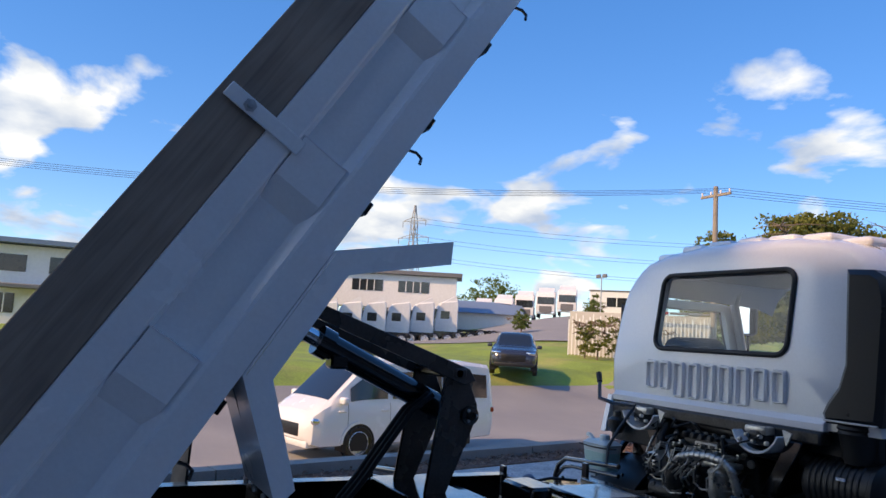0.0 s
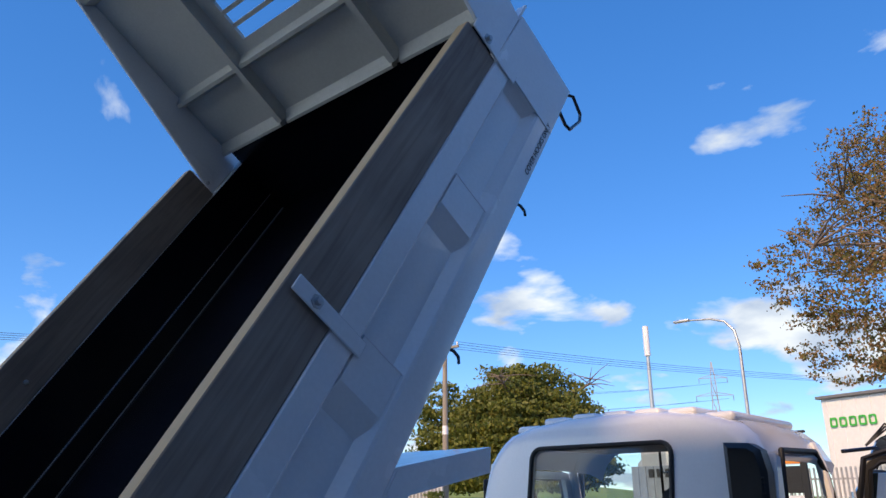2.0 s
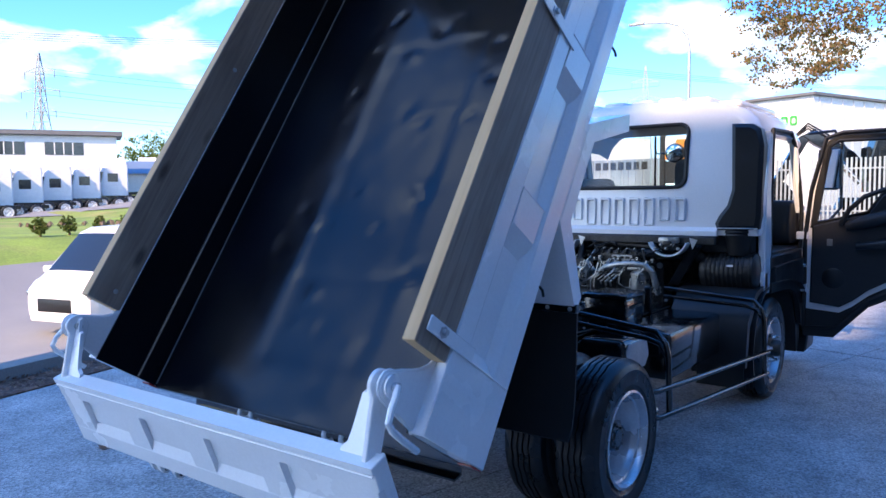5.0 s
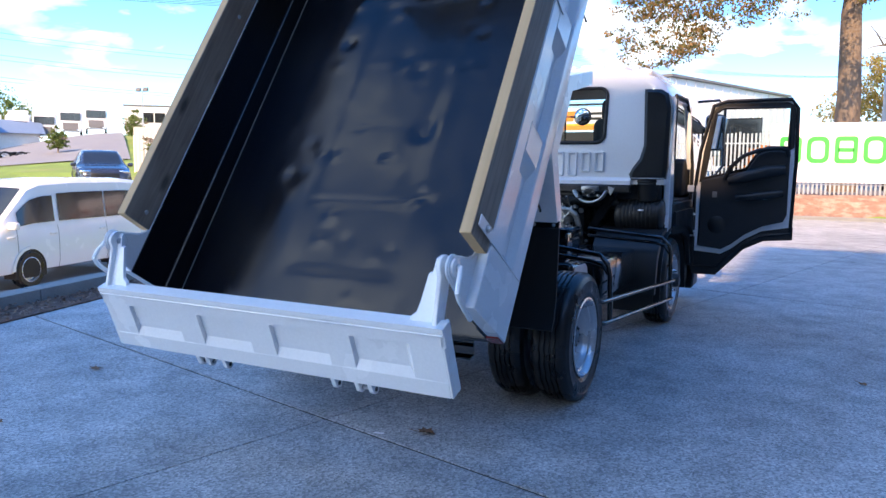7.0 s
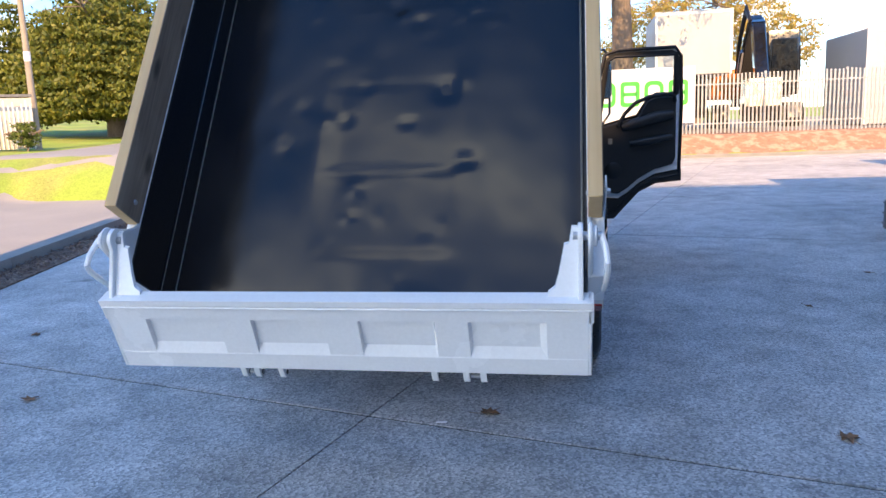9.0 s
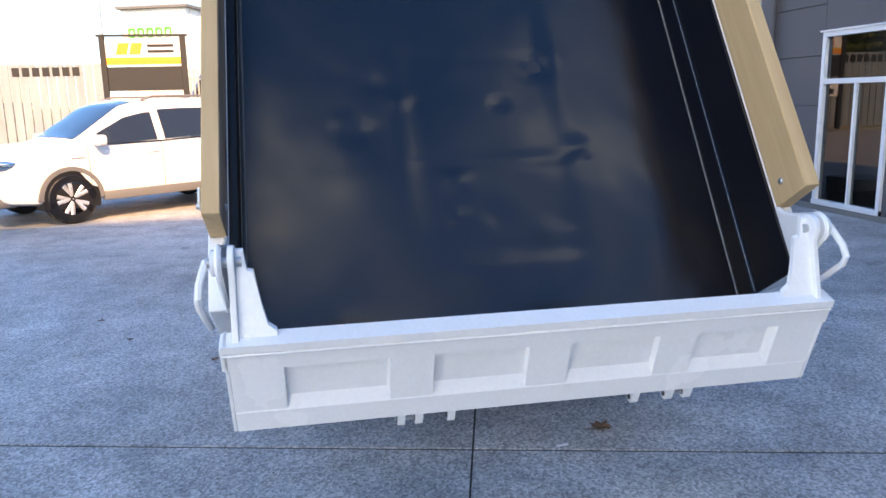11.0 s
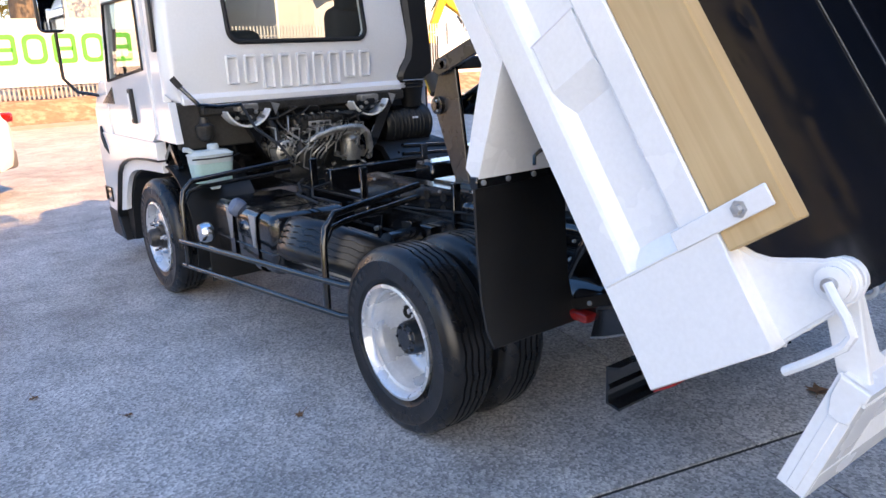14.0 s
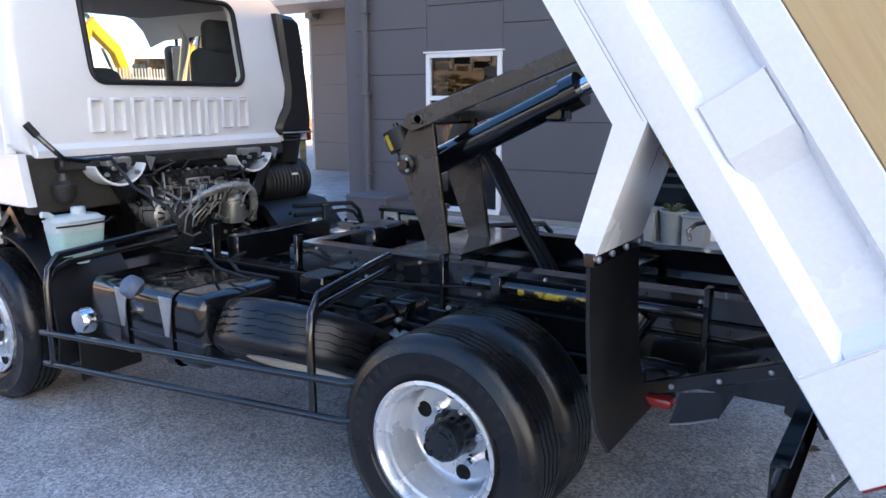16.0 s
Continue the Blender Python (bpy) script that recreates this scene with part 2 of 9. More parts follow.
M_PLASTIC = mat("grained_black_plastic", (0.008, 0.0085, 0.010), 0.42, var=0.25, bump=0.06, bscale=300)
M_TRIM = mat("charcoal_door_trim", (0.016, 0.017, 0.020), 0.5, var=0.2, bump=0.05, bscale=200)
M_BRONZE = mat("dark_bronze_hoist_paint", (0.085, 0.075, 0.070), 0.28, metal=0.45, var=0.25, scale=5)
M_GALV = mat("galvanised_steel", (0.5, 0.51, 0.52), 0.42, metal=0.8, var=0.2, scale=9)
M_RED = mat("red_reflector", (0.28, 0.012, 0.01), 0.2, var=0.1, coat=0.5)
M_ORANGE = mat("orange_lens", (0.6, 0.16, 0.02), 0.2, var=0.1, coat=0.5)
M_YELLOW = mat("yellow_paint", (0.72, 0.45, 0.03), 0.4, var=0.2, scale=10)
M_WORNY = mat("worn_yellow_paint", (0.62, 0.40, 0.05), 0.4, var=0.3, scale=26, col2=(0.012, 0.011, 0.010), c2=(0.47, 0.53))
M_BOTTLE = mat("milky_plastic_bottle", (0.50, 0.58, 0.60), 0.35, var=0.08)
M_COOLANT = mat("pale_green_coolant_plastic", (0.36, 0.56, 0.55), 0.35, var=0.08)
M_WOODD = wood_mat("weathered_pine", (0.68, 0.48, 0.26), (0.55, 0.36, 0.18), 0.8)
# darker copy of the pine, holds the shade of faces turned to +x
M_WOODG = wood_mat("shade_side_weathered_board", (0.36, 0.285, 0.22), (0.21, 0.16, 0.125))
M_BLUECAP = mat("blue_grey_cap", (0.10, 0.13, 0.19), 0.45)
M_GLASS = glass("clear_glass", (0.82, 0.88, 0.87))
M_DARKCAR = mat("dark_car_glass", (0.018, 0.021, 0.023), 0.12, var=0.05, coat=0.5, rvar=0.02)
M_DARKGLASS = glass("tinted_glass", (0.22, 0.25, 0.26))
M_MIRROR = mat("mirror_face", (0.85, 0.87, 0.88), 0.03, metal=1.0, var=0.01, rvar=0.01)
M_WALL = mat("dark_grey_wall_panel", (0.095, 0.092, 0.10), 0.6, var=0.12, scale=2, bump=0.06, bscale=150)
M_WALLB = mat("taupe_wall_panel", (0.17, 0.145, 0.135), 0.62, var=0.12, scale=2, bump=0.05)
M_PALE = mat("pale_rendered_wall", (0.52, 0.50, 0.46), 0.7, var=0.08, scale=1)
M_ALUW = mat("white_powder_coat", (0.78, 0.78, 0.78), 0.35, var=0.04)
M_GRASS = mat("mown_grass", (0.20, 0.28, 0.04), 0.85, var=0.4, scale=0.5, fine=14, bump=0.5, bscale=40, col2=(0.28, 0.28, 0.08), c2=(0.5, 0.7))
M_ROAD = mat("asphalt_road", (0.25, 0.245, 0.24), 0.8, var=0.18, scale=0.6, fine=90, bump=0.2, bscale=160)
M_BARK = mat("bark_mulch", (0.11, 0.06, 0.04), 0.9, var=0.5, scale=20, fine=60, bump=0.7, bscale=40, col2=(0.20, 0.13, 0.09), c2=(0.45, 0.6))
M_EARTH = mat("dry_bark_bank", (0.28, 0.155, 0.105), 0.9, var=0.35, scale=6, fine=40, bump=0.6, bscale=20, col2=(0.38, 0.26, 0.19), c2=(0.45, 0.6))
M_DUSTY = mat("dusty_dark_panel", (0.035, 0.033, 0.031), 0.75, var=0.35, scale=5, bump=0.1)
M_JOINT = mat("dark_joint_filler", (0.035, 0.034, 0.033), 0.9, var=0.3, scale=8)
M_SHEET = mat("weathered_grey_sheet", (0.27, 0.30, 0.34), 0.55, metal=0.3, var=0.25, scale=3, stretch=(1, 1, 0.2))
M_KERB = mat("grey_kerb_concrete", (0.22, 0.22, 0.21), 0.75, var=0.2, scale=3, bump=0.15)
M_TRUNK = mat("grey_brown_bark", (0.17, 0.13, 0.10), 0.85, var=0.4, scale=4, fine=25, stretch=(1, 1, 0.25), bump=0.7, bscale=18)
M_POLE = mat("weathered_pole_timber", (0.28, 0.24, 0.20), 0.8, var=0.25, scale=3, stretch=(1, 1, 0.2), bump=0.3)
M_CARW = mat("white_car_paint", (0.80, 0.80, 0.80), 0.2, var=0.03, coat=0.7)
M_CARN = mat("dark_navy_car_paint", (0.025, 0.03, 0.05), 0.22, var=0.1, coat=0.7)
M_FARW = mat("white_far_paint", (0.72, 0.72, 0.71), 0.4, var=0.08)
M_ROOFB = mat("blue_grey_roof", (0.16, 0.22, 0.32), 0.45, var=0.1)
M_GREEN = mat("green_sign_paint", (0.06, 0.42, 0.06), 0.5, var=0.08)
M_BANNER = mat("white_sign_board", (0.76, 0.74, 0.77), 0.5, var=0.04)
M_SIGNO = mat("orange_sign_paint", (0.75, 0.26, 0.03), 0.5, var=0.1)
M_SIGNK = mat("near_black_sign_board", (0.014, 0.012, 0.012), 0.5, var=0.2)
M_EXCO = mat("orange_machine_paint", (0.62, 0.20, 0.03), 0.4, var=0.15)
M_EXCY = mat("yellow_machine_paint", (0.72, 0.47, 0.03), 0.4, var=0.12)
M_EXCG = mat("lime_machine_paint", (0.12, 0.55, 0.08), 0.4, var=0.12)
M_STEEL = mat("pylon_steel", (0.30, 0.31, 0.33), 0.5, metal=0.5, var=0.1)
M_WIRE = mat("cable_black", (0.02, 0.02, 0.02), 0.6)
M_SEAT = mat("dark_seat_cloth", (0.025, 0.026, 0.03), 0.85, var=0.2, bump=0.1)
M_LEAFL = mat("fallen_leaf_brown", (0.20, 0.10, 0.05), 0.8, var=0.4, scale=15)
M_FOLIAGE = mat("potted_sprigs", (0.05, 0.075, 0.03), 0.7, var=0.3)
M_DRUM = mat("faded_olive_drum", (0.30, 0.25, 0.11), 0.6, var=0.3, scale=5, col2=(0.20, 0.10, 0.05), c2=(0.55, 0.68), bump=0.1)
M_MARK = mat("raised_sidewall_mark", (0.012, 0.012, 0.013), 0.40)
M_INKB = mat("black_lettering", (0.02, 0.02, 0.02), 0.6)


def leaf_mat(name, cols):
    """Leaves that differ one from the next."""
    m = bpy.data.materials.new(name)
    m.use_nodes = True
    n, l = m.node_tree.nodes, m.node_tree.links
    b = n["Principled BSDF"]
    g = n.new("ShaderNodeNewGeometry")
    r = n.new("ShaderNodeValToRGB")
    el = r.color_ramp.elements
    el[0].color, el[0].position = (*cols[0], 1), 0.0
    el[1].color, el[1].position = (*cols[-1], 1), 1.0
    for k, c in enumerate(cols[1:-1]):
        el.new((k + 1) / (len(cols) - 1)).color = (*c, 1)
    l.new(g.outputs["Random Per Island"], r.inputs[0])
    l.new(r.outputs[0], b.inputs["Base Color"])
    b.inputs["Roughness"].default_value = 0.6
    t = n.new("ShaderNodeBsdfTranslucent")
    l.new(r.outputs[0], t.inputs[0])
    mx = n.new("ShaderNodeMixShader")
    mx.inputs[0].default_value = 0.3
    l.new(b.outputs[0], mx.inputs[1])
    l.new(t.outputs[0], mx.inputs[2])
    l.new(mx.outputs[0], n["Material Output"].inputs[0])
    return m


M_LEAF_A = leaf_mat("autumn_plane_leaves", [(0.09, 0.115, 0.022), (0.17, 0.12, 0.035), (0.25, 0.14, 0.045), (0.10, 0.12, 0.025), (0.21, 0.12, 0.04), (0.32, 0.18, 0.07)])
M_LEAF_C = leaf_mat("cypress_leaves", [(0.05, 0.075, 0.012), (0.13, 0.15, 0.02), (0.20, 0.20, 0.03), (0.09, 0.11, 0.02)])
M_LEAF_O = leaf_mat("orange_autumn_leaves", [(0.36, 0.25, 0.05), (0.46, 0.33, 0.09), (0.28, 0.28, 0.07), (0.40, 0.25, 0.06)])
M_LEAF_G = leaf_mat("green_shrub_leaves", [(0.06, 0.10, 0.015), (0.12, 0.17, 0.03), (0.16, 0.18, 0.04)])

# ---- building helpers ----


def empty(name, m=None):
    ob = new(name)
    if m is not None:
        ob.matrix_world = m
    return ob


def part(name, bm, material, parent=None, label="", m=None, smooth=40.0):
    """Links a bmesh as one mesh object, under a thing or a part."""
    bmesh.ops.recalc_face_normals(bm, faces=bm.faces)
    me = bpy.data.meshes.new(name)
    bm.to_mesh(me)
    bm.free()
    me.materials.append(material)
    if smooth:
        me.polygons.foreach_set("use_smooth", [True] * len(me.polygons))
        me.set_sharp_from_angle(angle=radians(smooth))
    ob = new(name, me)
    if parent is not None:
        # thing > part > sub-part, no deeper
        ob.parent = parent.parent if parent.parent is not None and parent.parent.parent is not None else parent
    if m is not None:
        ob.matrix_local = m
    if label:
        ob["label"] = label
    return ob


def again(ob, m, parent=None):
    """A second object on the same mesh, under the same parent."""
    o = ob.copy()
    scene.collection.objects.link(o)
    o.parent = parent if parent is not None else ob.parent
    o.matrix_local = m
    return o


def bx(bm, lo, hi, bev=0.0, m=None, seg=1):
    """Box between two corners, with bevelled edges."""
    vs = [bm.verts.new((x, y, z)) for x in (lo[0], hi[0]) for y in (lo[1], hi[1]) for z in (lo[2], hi[2])]
    fs = [bm.faces.new([vs[i] for i in q]) for q in ((0, 1, 3, 2), (4, 6, 7, 5), (0, 4, 5, 1), (2, 3, 7, 6), (0, 2, 6, 4), (1, 5, 7, 3))]
    if bev:
        es = {e for f in fs for e in f.edges}
        r = bmesh.ops.bevel(bm, geom=list(es), offset=bev, segments=seg, affect="EDGES", profile=0.5)
        vs = list({v for f in r["faces"] for v in f.verts} | {v for v in vs if v.is_valid})
    if m is not None:
        bmesh.ops.transform(bm, matrix=m, verts=vs)
    return bm


def box(lo, hi, bev=0.004, m=None, seg=1):
    return bx(bmesh.new(), lo, hi, bev, m, seg)


def prism(bm, pts, axis, a, b, bev=0.0):
    """Polygon pts, in the two other axes in order, between a and b along axis."""
    def at(p, w):
        return {"x": (w, p[0], p[1]), "y": (p[0], w, p[1]), "z": (p[0], p[1], w)}[axis]
    A, B = [bm.verts.new(at(p, a)) for p in pts], [bm.verts.new(at(p, b)) for p in pts]
    fs = [bm.faces.new(A), bm.faces.new(B[::-1])]
    for i in range(len(pts)):
        j = (i + 1) % len(pts)
        fs.append(bm.faces.new((A[i], B[i], B[j], A[j])))
    bmesh.ops.recalc_face_normals(bm, faces=fs)
    if bev:
        bmesh.ops.bevel(bm, geom=list({e for f in fs[:2] for e in f.edges}), offset=bev, segments=1, affect="EDGES")
    return bm


def tube(bm, pts, r, seg=8, closed=False):
    """Round bar along a bent line."""
    P = [Vector(p) for p in pts]
    n = len(P)
    rings, up = [], None
    for i, p in enumerate(P):
        if closed:
            d = (P[(i + 1) % n] - P[i - 1]).normalized()
        else:
            d = (P[min(i + 1, n - 1)] - P[max(i - 1, 0)]).normalized()
        if up is None:
            up = d.orthogonal().normalized()
        up = (up - d * up.dot(d)).normalized()
        side = d.cross(up)
        rr = r[i] if isinstance(r, (list, tuple)) else r
        rings.append([bm.verts.new(p + (up * math.cos(2 * math.pi * k / seg) + side * math.sin(2 * math.pi * k / seg)) * rr) for k in range(seg)])
    for i in range(n if closed else n - 1):
        a, b = rings[i], rings[(i + 1) % n]
        for k in range(seg):
            bm.faces.new((a[k], a[(k + 1) % seg], b[(k + 1) % seg], b[k]))
    if not closed:
        bm.faces.new(rings[0][::-1])
        bm.faces.new(rings[-1])
    return bm


def arc(c, r, a0, a1, n, plane="yz", w=0.0):
    """Points on an arc, degrees."""
    out = []
    for k in range(n + 1):
        a = radians(a0 + (a1 - a0) * k / n)
        p, q = c[0] + r * math.cos(a), c[1] + r * math.sin(a)
        out.append({"yz": (w, p, q), "xz": (p, w, q), "xy": (p, q, w)}[plane])
    return out


def lathe(bm, prof, seg=40, axis="x", c=(0, 0, 0)):
    """Turns a profile of (radius, along) round an axis through c."""
    rings = []
    for r, h in prof:
        ring = []
        for k in range(seg):
            a = 2 * math.pi * k / seg
            p, q = r * math.cos(a), r * math.sin(a)
            o = {"x": (h, p, q), "y": (p, h, q), "z": (p, q, h)}[axis]
            ring.append(bm.verts.new((o[0] + c[0], o[1] + c[1], o[2] + c[2])))
        rings.append(ring)
    for a, b in zip(rings, rings[1:]):
        for k in range(seg):
            bm.faces.new((a[k], a[(k + 1) % seg], b[(k + 1) % seg], b[k]))
    return bm


def cyl(bm, p0, p1, r, seg=16):
    return tube(bm, [p0, p1], r, seg)


def rrect(cx, cz, hw, hh, r, n=5):
    """Rounded rectangle, anticlockwise."""
    out = []
    for sx, sz, a0 in ((1, 1, 0), (-1, 1, 90), (-1, -1, 180), (1, -1, 270)):
        for k in range(n + 1):
            a = radians(a0 + 90 * k / n)
            out.append((cx + sx * (hw - r) + r * math.cos(a), cz + sz * (hh - r) + r * math.sin(a)))
    return out


def ring_panel(bm, outer, inner, place, depth):
    """Plate with a hole: outer and inner outlines of one length; place(p, w) sets a point at depth w."""
    lay = [[bm.verts.new(place(p, w)) for p in o] for w in (0.0, depth) for o in (outer, inner)]
    n = len(outer)
    for i in range(n):
        j = (i + 1) % n
        bm.faces.new((lay[0][i], lay[0][j], lay[1][j], lay[1][i]))
        bm.faces.new((lay[2][i], lay[3][i], lay[3][j], lay[2][j]))
        bm.faces.new((lay[0][i], lay[2][i], lay[2][j], lay[0][j]))
        bm.faces.new((lay[1][i], lay[1][j], lay[3][j], lay[3][i]))
    return bm


def smooth01(t):
    t = max(0.0, min(1.0, t))
    return t * t * (3 - 2 * t)


def spread(outline, c, n):
    """n points of an outline at even angles round c."""
    out = []
    m = len(outline)
    for k in range(n):
        a = 2 * math.pi * k / n
        d = (math.cos(a), math.sin(a))
        best = None
        for i in range(m):
            p, q = outline[i], outline[(i + 1) % m]
            ex, ey = q[0] - p[0], q[1] - p[1]
            det = d[0] * -ey + ex * d[1]
            if abs(det) < 1e-9:
                continue
            bx_, by_ = p[0] - c[0], p[1] - c[1]
            t = (bx_ * -ey + ex * by_) / det
            s = (d[0] * by_ - d[1] * bx_) / det
            if t > 0 and -1e-6 <= s <= 1 + 1e-6 and (best is None or t > best):
                best = t
        best = best or 0.0
        out.append((c[0] + d[0] * best, c[1] + d[1] * best))
    return out

# ---- the truck ----
# black for small discs that stand for the shade inside holes
M_VOID = mat("hole_shade_black", (0.002, 0.002, 0.002), 0.9, var=0.05)
truck = tagged(empty("tipper_truck"), "white cab-over tipper truck with raised steel tray on concrete yard", "truck")

# chassis


def chassis():
    for sx in (-1, 1):
        prof = [(0.35, 0.545), (0.42, 0.545), (0.42, 0.742), (0.35, 0.742), (0.35, 0.734), (0.412, 0.734), (0.412, 0.553), (0.35, 0.553)]
        bm = prism(bmesh.new(), [(sx * p[0], p[1]) for p in prof], "y", -1.12, 4.1, 0.0025)
        rail = part("chassis_rail", bm, M_BLACK, truck, "black painted steel channel rail")
        sub = [(0.34, 0.748), (0.428, 0.748), (0.428, 0.886), (0.34, 0.886), (0.34, 0.878), (0.420, 0.878), (0.420, 0.756), (0.34, 0.756)]
        part("subframe_rail", prism(bmesh.new(), [(sx * p[0], p[1]) for p in sub], "y", -1.12, 1.14, 0.0025), M_BLACK, rail, "glossy black subframe rail with holes")
        for y in (0.425, 0.558):
            for z in (0.782, 0.838):
                part("rail_hole", lathe(bmesh.new(), [(0.0, sx * 0.002), (0.019, sx * 0.002), (0.022, sx * 0.004), (0.023, 0.0)], 16, "x", (sx * 0.428, y, z)), M_VOID, rail)
        for y, z in ((0.80, 0.84), (0.83, 0.82), (0.81, 0.80), (0.12, 0.70), (0.05, 0.66), (-0.10, 0.70), (0.66, 0.70), (0.60, 0.72), (0.45, 0.70), (-0.45, 0.68), (-0.6, 0.72)):
            part("bolt_hole", lathe(bmesh.new(), [(0.0, sx * 0.002), (0.007, sx * 0.002), (0.009, 0.0)], 10, "x", (sx * (0.428 if z > 0.75 else 0.42), y, z)), M_VOID, rail)
        for y in (-0.75, 0.33, 1.16, 1.75):
            bm = box((sx * 0.43 - 0.02, y - 0.012, 0.60), (sx * 0.43 + 0.03, y + 0.012, 0.92), 0.004)
            part("rail_bracket", bm, M_BLACK, rail)
        part("brake_line", tube(bmesh.new(), [(sx * 0.43, -0.9, 0.725), (sx * 0.43, 0.5, 0.73), (sx * 0.43, 2.2, 0.725)], 0.006, 6), M_PLASTIC, rail)
        part("air_line", tube(bmesh.new(), [(sx * 0.44, -0.7, 0.60), (sx * 0.45, 0.3, 0.585), (sx * 0.44, 0.9, 0.60), (sx * 0.44, 1.9, 0.595)], 0.009, 6), M_RUBBER, rail)
        for y in (0.35, 0.55, 0.72, 1.0):
            part("spring_hanger", prism(bmesh.new(), [(y - 0.05, 0.68), (y + 0.05, 0.68), (y + 0.03, 0.57), (y, 0.54), (y - 0.03, 0.57)], "x", sx * 0.425, sx * 0.455, 0.004), M_BLACK, rail)
            part("hanger_bolt", lathe(bmesh.new(), [(0.0, sx * 0.02), (0.012, sx * 0.018), (0.014, 0.0)], 8, "x", (sx * 0.455, y, 0.60)), M_GALV, rail)
        for k in range(14):
            y = -0.95 + k * 0.23
            part("rivet", lathe(bmesh.new(), [(0.0, sx * 0.012), (0.008, sx * 0.010), (0.011, 0.0)], 8, "x", (sx * 0.42, y, 0.69 + 0.15 * (k % 2))), M_BLACK, rail)
        for k in range(22):
            y = -1.02 + k * 0.098
            part("flange_bolt", lathe(bmesh.new(), [(0.0, sx * 0.011), (0.0065, sx * 0.010), (0.0085, 0.0)], 6, "x", (sx * 0.428, y, 0.866 if k % 2 else 0.768)), M_GALV if k % 3 == 0 else M_BLACK, rail)
        for y in (0.30, 0.16, 0.02, -0.42):
            hook = [(y - 0.045, 0.70), (y + 0.05, 0.715), (y + 0.055, 0.69), (y + 0.01, 0.67), (y - 0.005, 0.635), (y + 0.02, 0.60), (y - 0.01, 0.585), (y - 0.045, 0.63)]
            hk = part("pipe_hook", prism(bmesh.new(), hook, "x", sx * 0.422, sx * 0.436, 0.002), M_BLACK, rail)
            part("hook_bolt", lathe(bmesh.new(), [(0.0, sx * 0.014), (0.009, sx * 0.012), (0.012, 0.0)], 6, "x", (sx * 0.436, y, 0.69)), M_GALV, hk)
        part("wiring_run", tube(bmesh.new(), [(sx * 0.436, -0.95, 0.80), (sx * 0.438, -0.4, 0.794), (sx * 0.437, 0.1, 0.80), (sx * 0.45, 0.55, 0.765), (sx * 0.45, 1.0, 0.74), (sx * 0.44, 1.9, 0.735)], 0.007, 6), M_RUBBER, rail)
    for y in (-1.08, -0.3, 0.75, 1.25, 1.7):
        part("cross_member", box((-0.36, y - 0.04, 0.70), (0.36, y + 0.04, 0.85), 0.006), M_BLACK, truck)
    # rear axle and springs
    ax = part("rear_axle", cyl(bmesh.new(), (-0.9, 0, 0.40), (0.9, 0, 0.40), 0.07), M_BLACK, truck)
    part("differential", lathe(bmesh.new(), [(0.0, -0.2), (0.12, -0.17), (0.19, -0.05), (0.19, 0.05), (0.12, 0.17), (0.0, 0.2)], 20, "y", (0, 0, 0.42)), M_BLACK, ax)
    for sx in (-1, 1):
        for k in range(5):
            part("leaf_spring", prism(bmesh.new(), [(-0.62 + 0.1 * k, 0.60 - 0.02 * k), (0, 0.50 - 0.014 * k), (0.62 - 0.1 * k, 0.60 - 0.02 * k), (0.62 - 0.1 * k, 0.612 - 0.02 * k), (0, 0.512 - 0.014 * k), (-0.62 + 0.1 * k, 0.612 - 0.02 * k)], "x", sx * 0.46 - 0.035, sx * 0.46 + 0.035), M_BLACK, ax)
        part("shock_absorber", cyl(bmesh.new(), (sx * 0.5, -0.35, 0.45), (sx * 0.47, -0.55, 0.80), 0.03), M_BLACK, ax)
    part("brake_chamber", lathe(bmesh.new(), [(0.0, -0.1), (0.07, -0.09), (0.075, 0.0), (0.07, 0.08), (0.0, 0.09)], 18, "y", (-0.55, -0.62, 0.60)), M_BLACK, ax)
    part("brake_pod", lathe(bmesh.new(), [(0.0, -0.1), (0.07, -0.09), (0.075, 0.0), (0.07, 0.08), (0.0, 0.09)], 18, "x", (-0.55, 0.62, 0.60)), M_BLACK, ax)
    part("front_axle", cyl(bmesh.new(), (-0.93, 2.66, 0.36), (0.88, 2.66, 0.36), 0.055), M_BLACK, truck)
    part("propeller_shaft", cyl(bmesh.new(), (0, 0.2, 0.45), (0, 1.9, 0.55), 0.045), M_BLACK, truck)
    # prop stand lying along the rail, part yellow
    st = part("prop_stand", cyl(bmesh.new(), (-0.47, 0.16, 0.828), (-0.47, -0.75, 0.828), 0.020, 14), M_BLACK, truck)
    part("yellow_sleeve", cyl(bmesh.new(), (-0.47, -0.05, 0.822), (-0.47, -0.40, 0.822), 0.022, 14), M_WORNY, st, "worn yellow sleeve")
    part("clamp", box((-0.50, 0.02, 0.79), (-0.42, 0.07, 0.87), 0.006), M_BLACK, st)
    part("stand_knob", lathe(bmesh.new(), [(0.0, 0.16), (0.02, 0.165), (0.026, 0.18), (0.022, 0.20), (0.0, 0.205)], 14, "y", (-0.47, 0, 0.828)), M_BLACK, st)
    # under-run bar and its legs, tail lamp bracket
    ub = part("underrun_bar", prism(bmesh.new(), [(-1.065, 0.470), (-1.065, 0.590), (-1.115, 0.600), (-1.115, 0.593), (-1.073, 0.583), (-1.073, 0.535), (-1.081, 0.525), (-1.073, 0.515), (-1.073, 0.477), (-1.115, 0.467), (-1.115, 0.460)], "x", -0.98, 0.80), M_BLACK, truck, "folded black under-run channel", smooth=20)
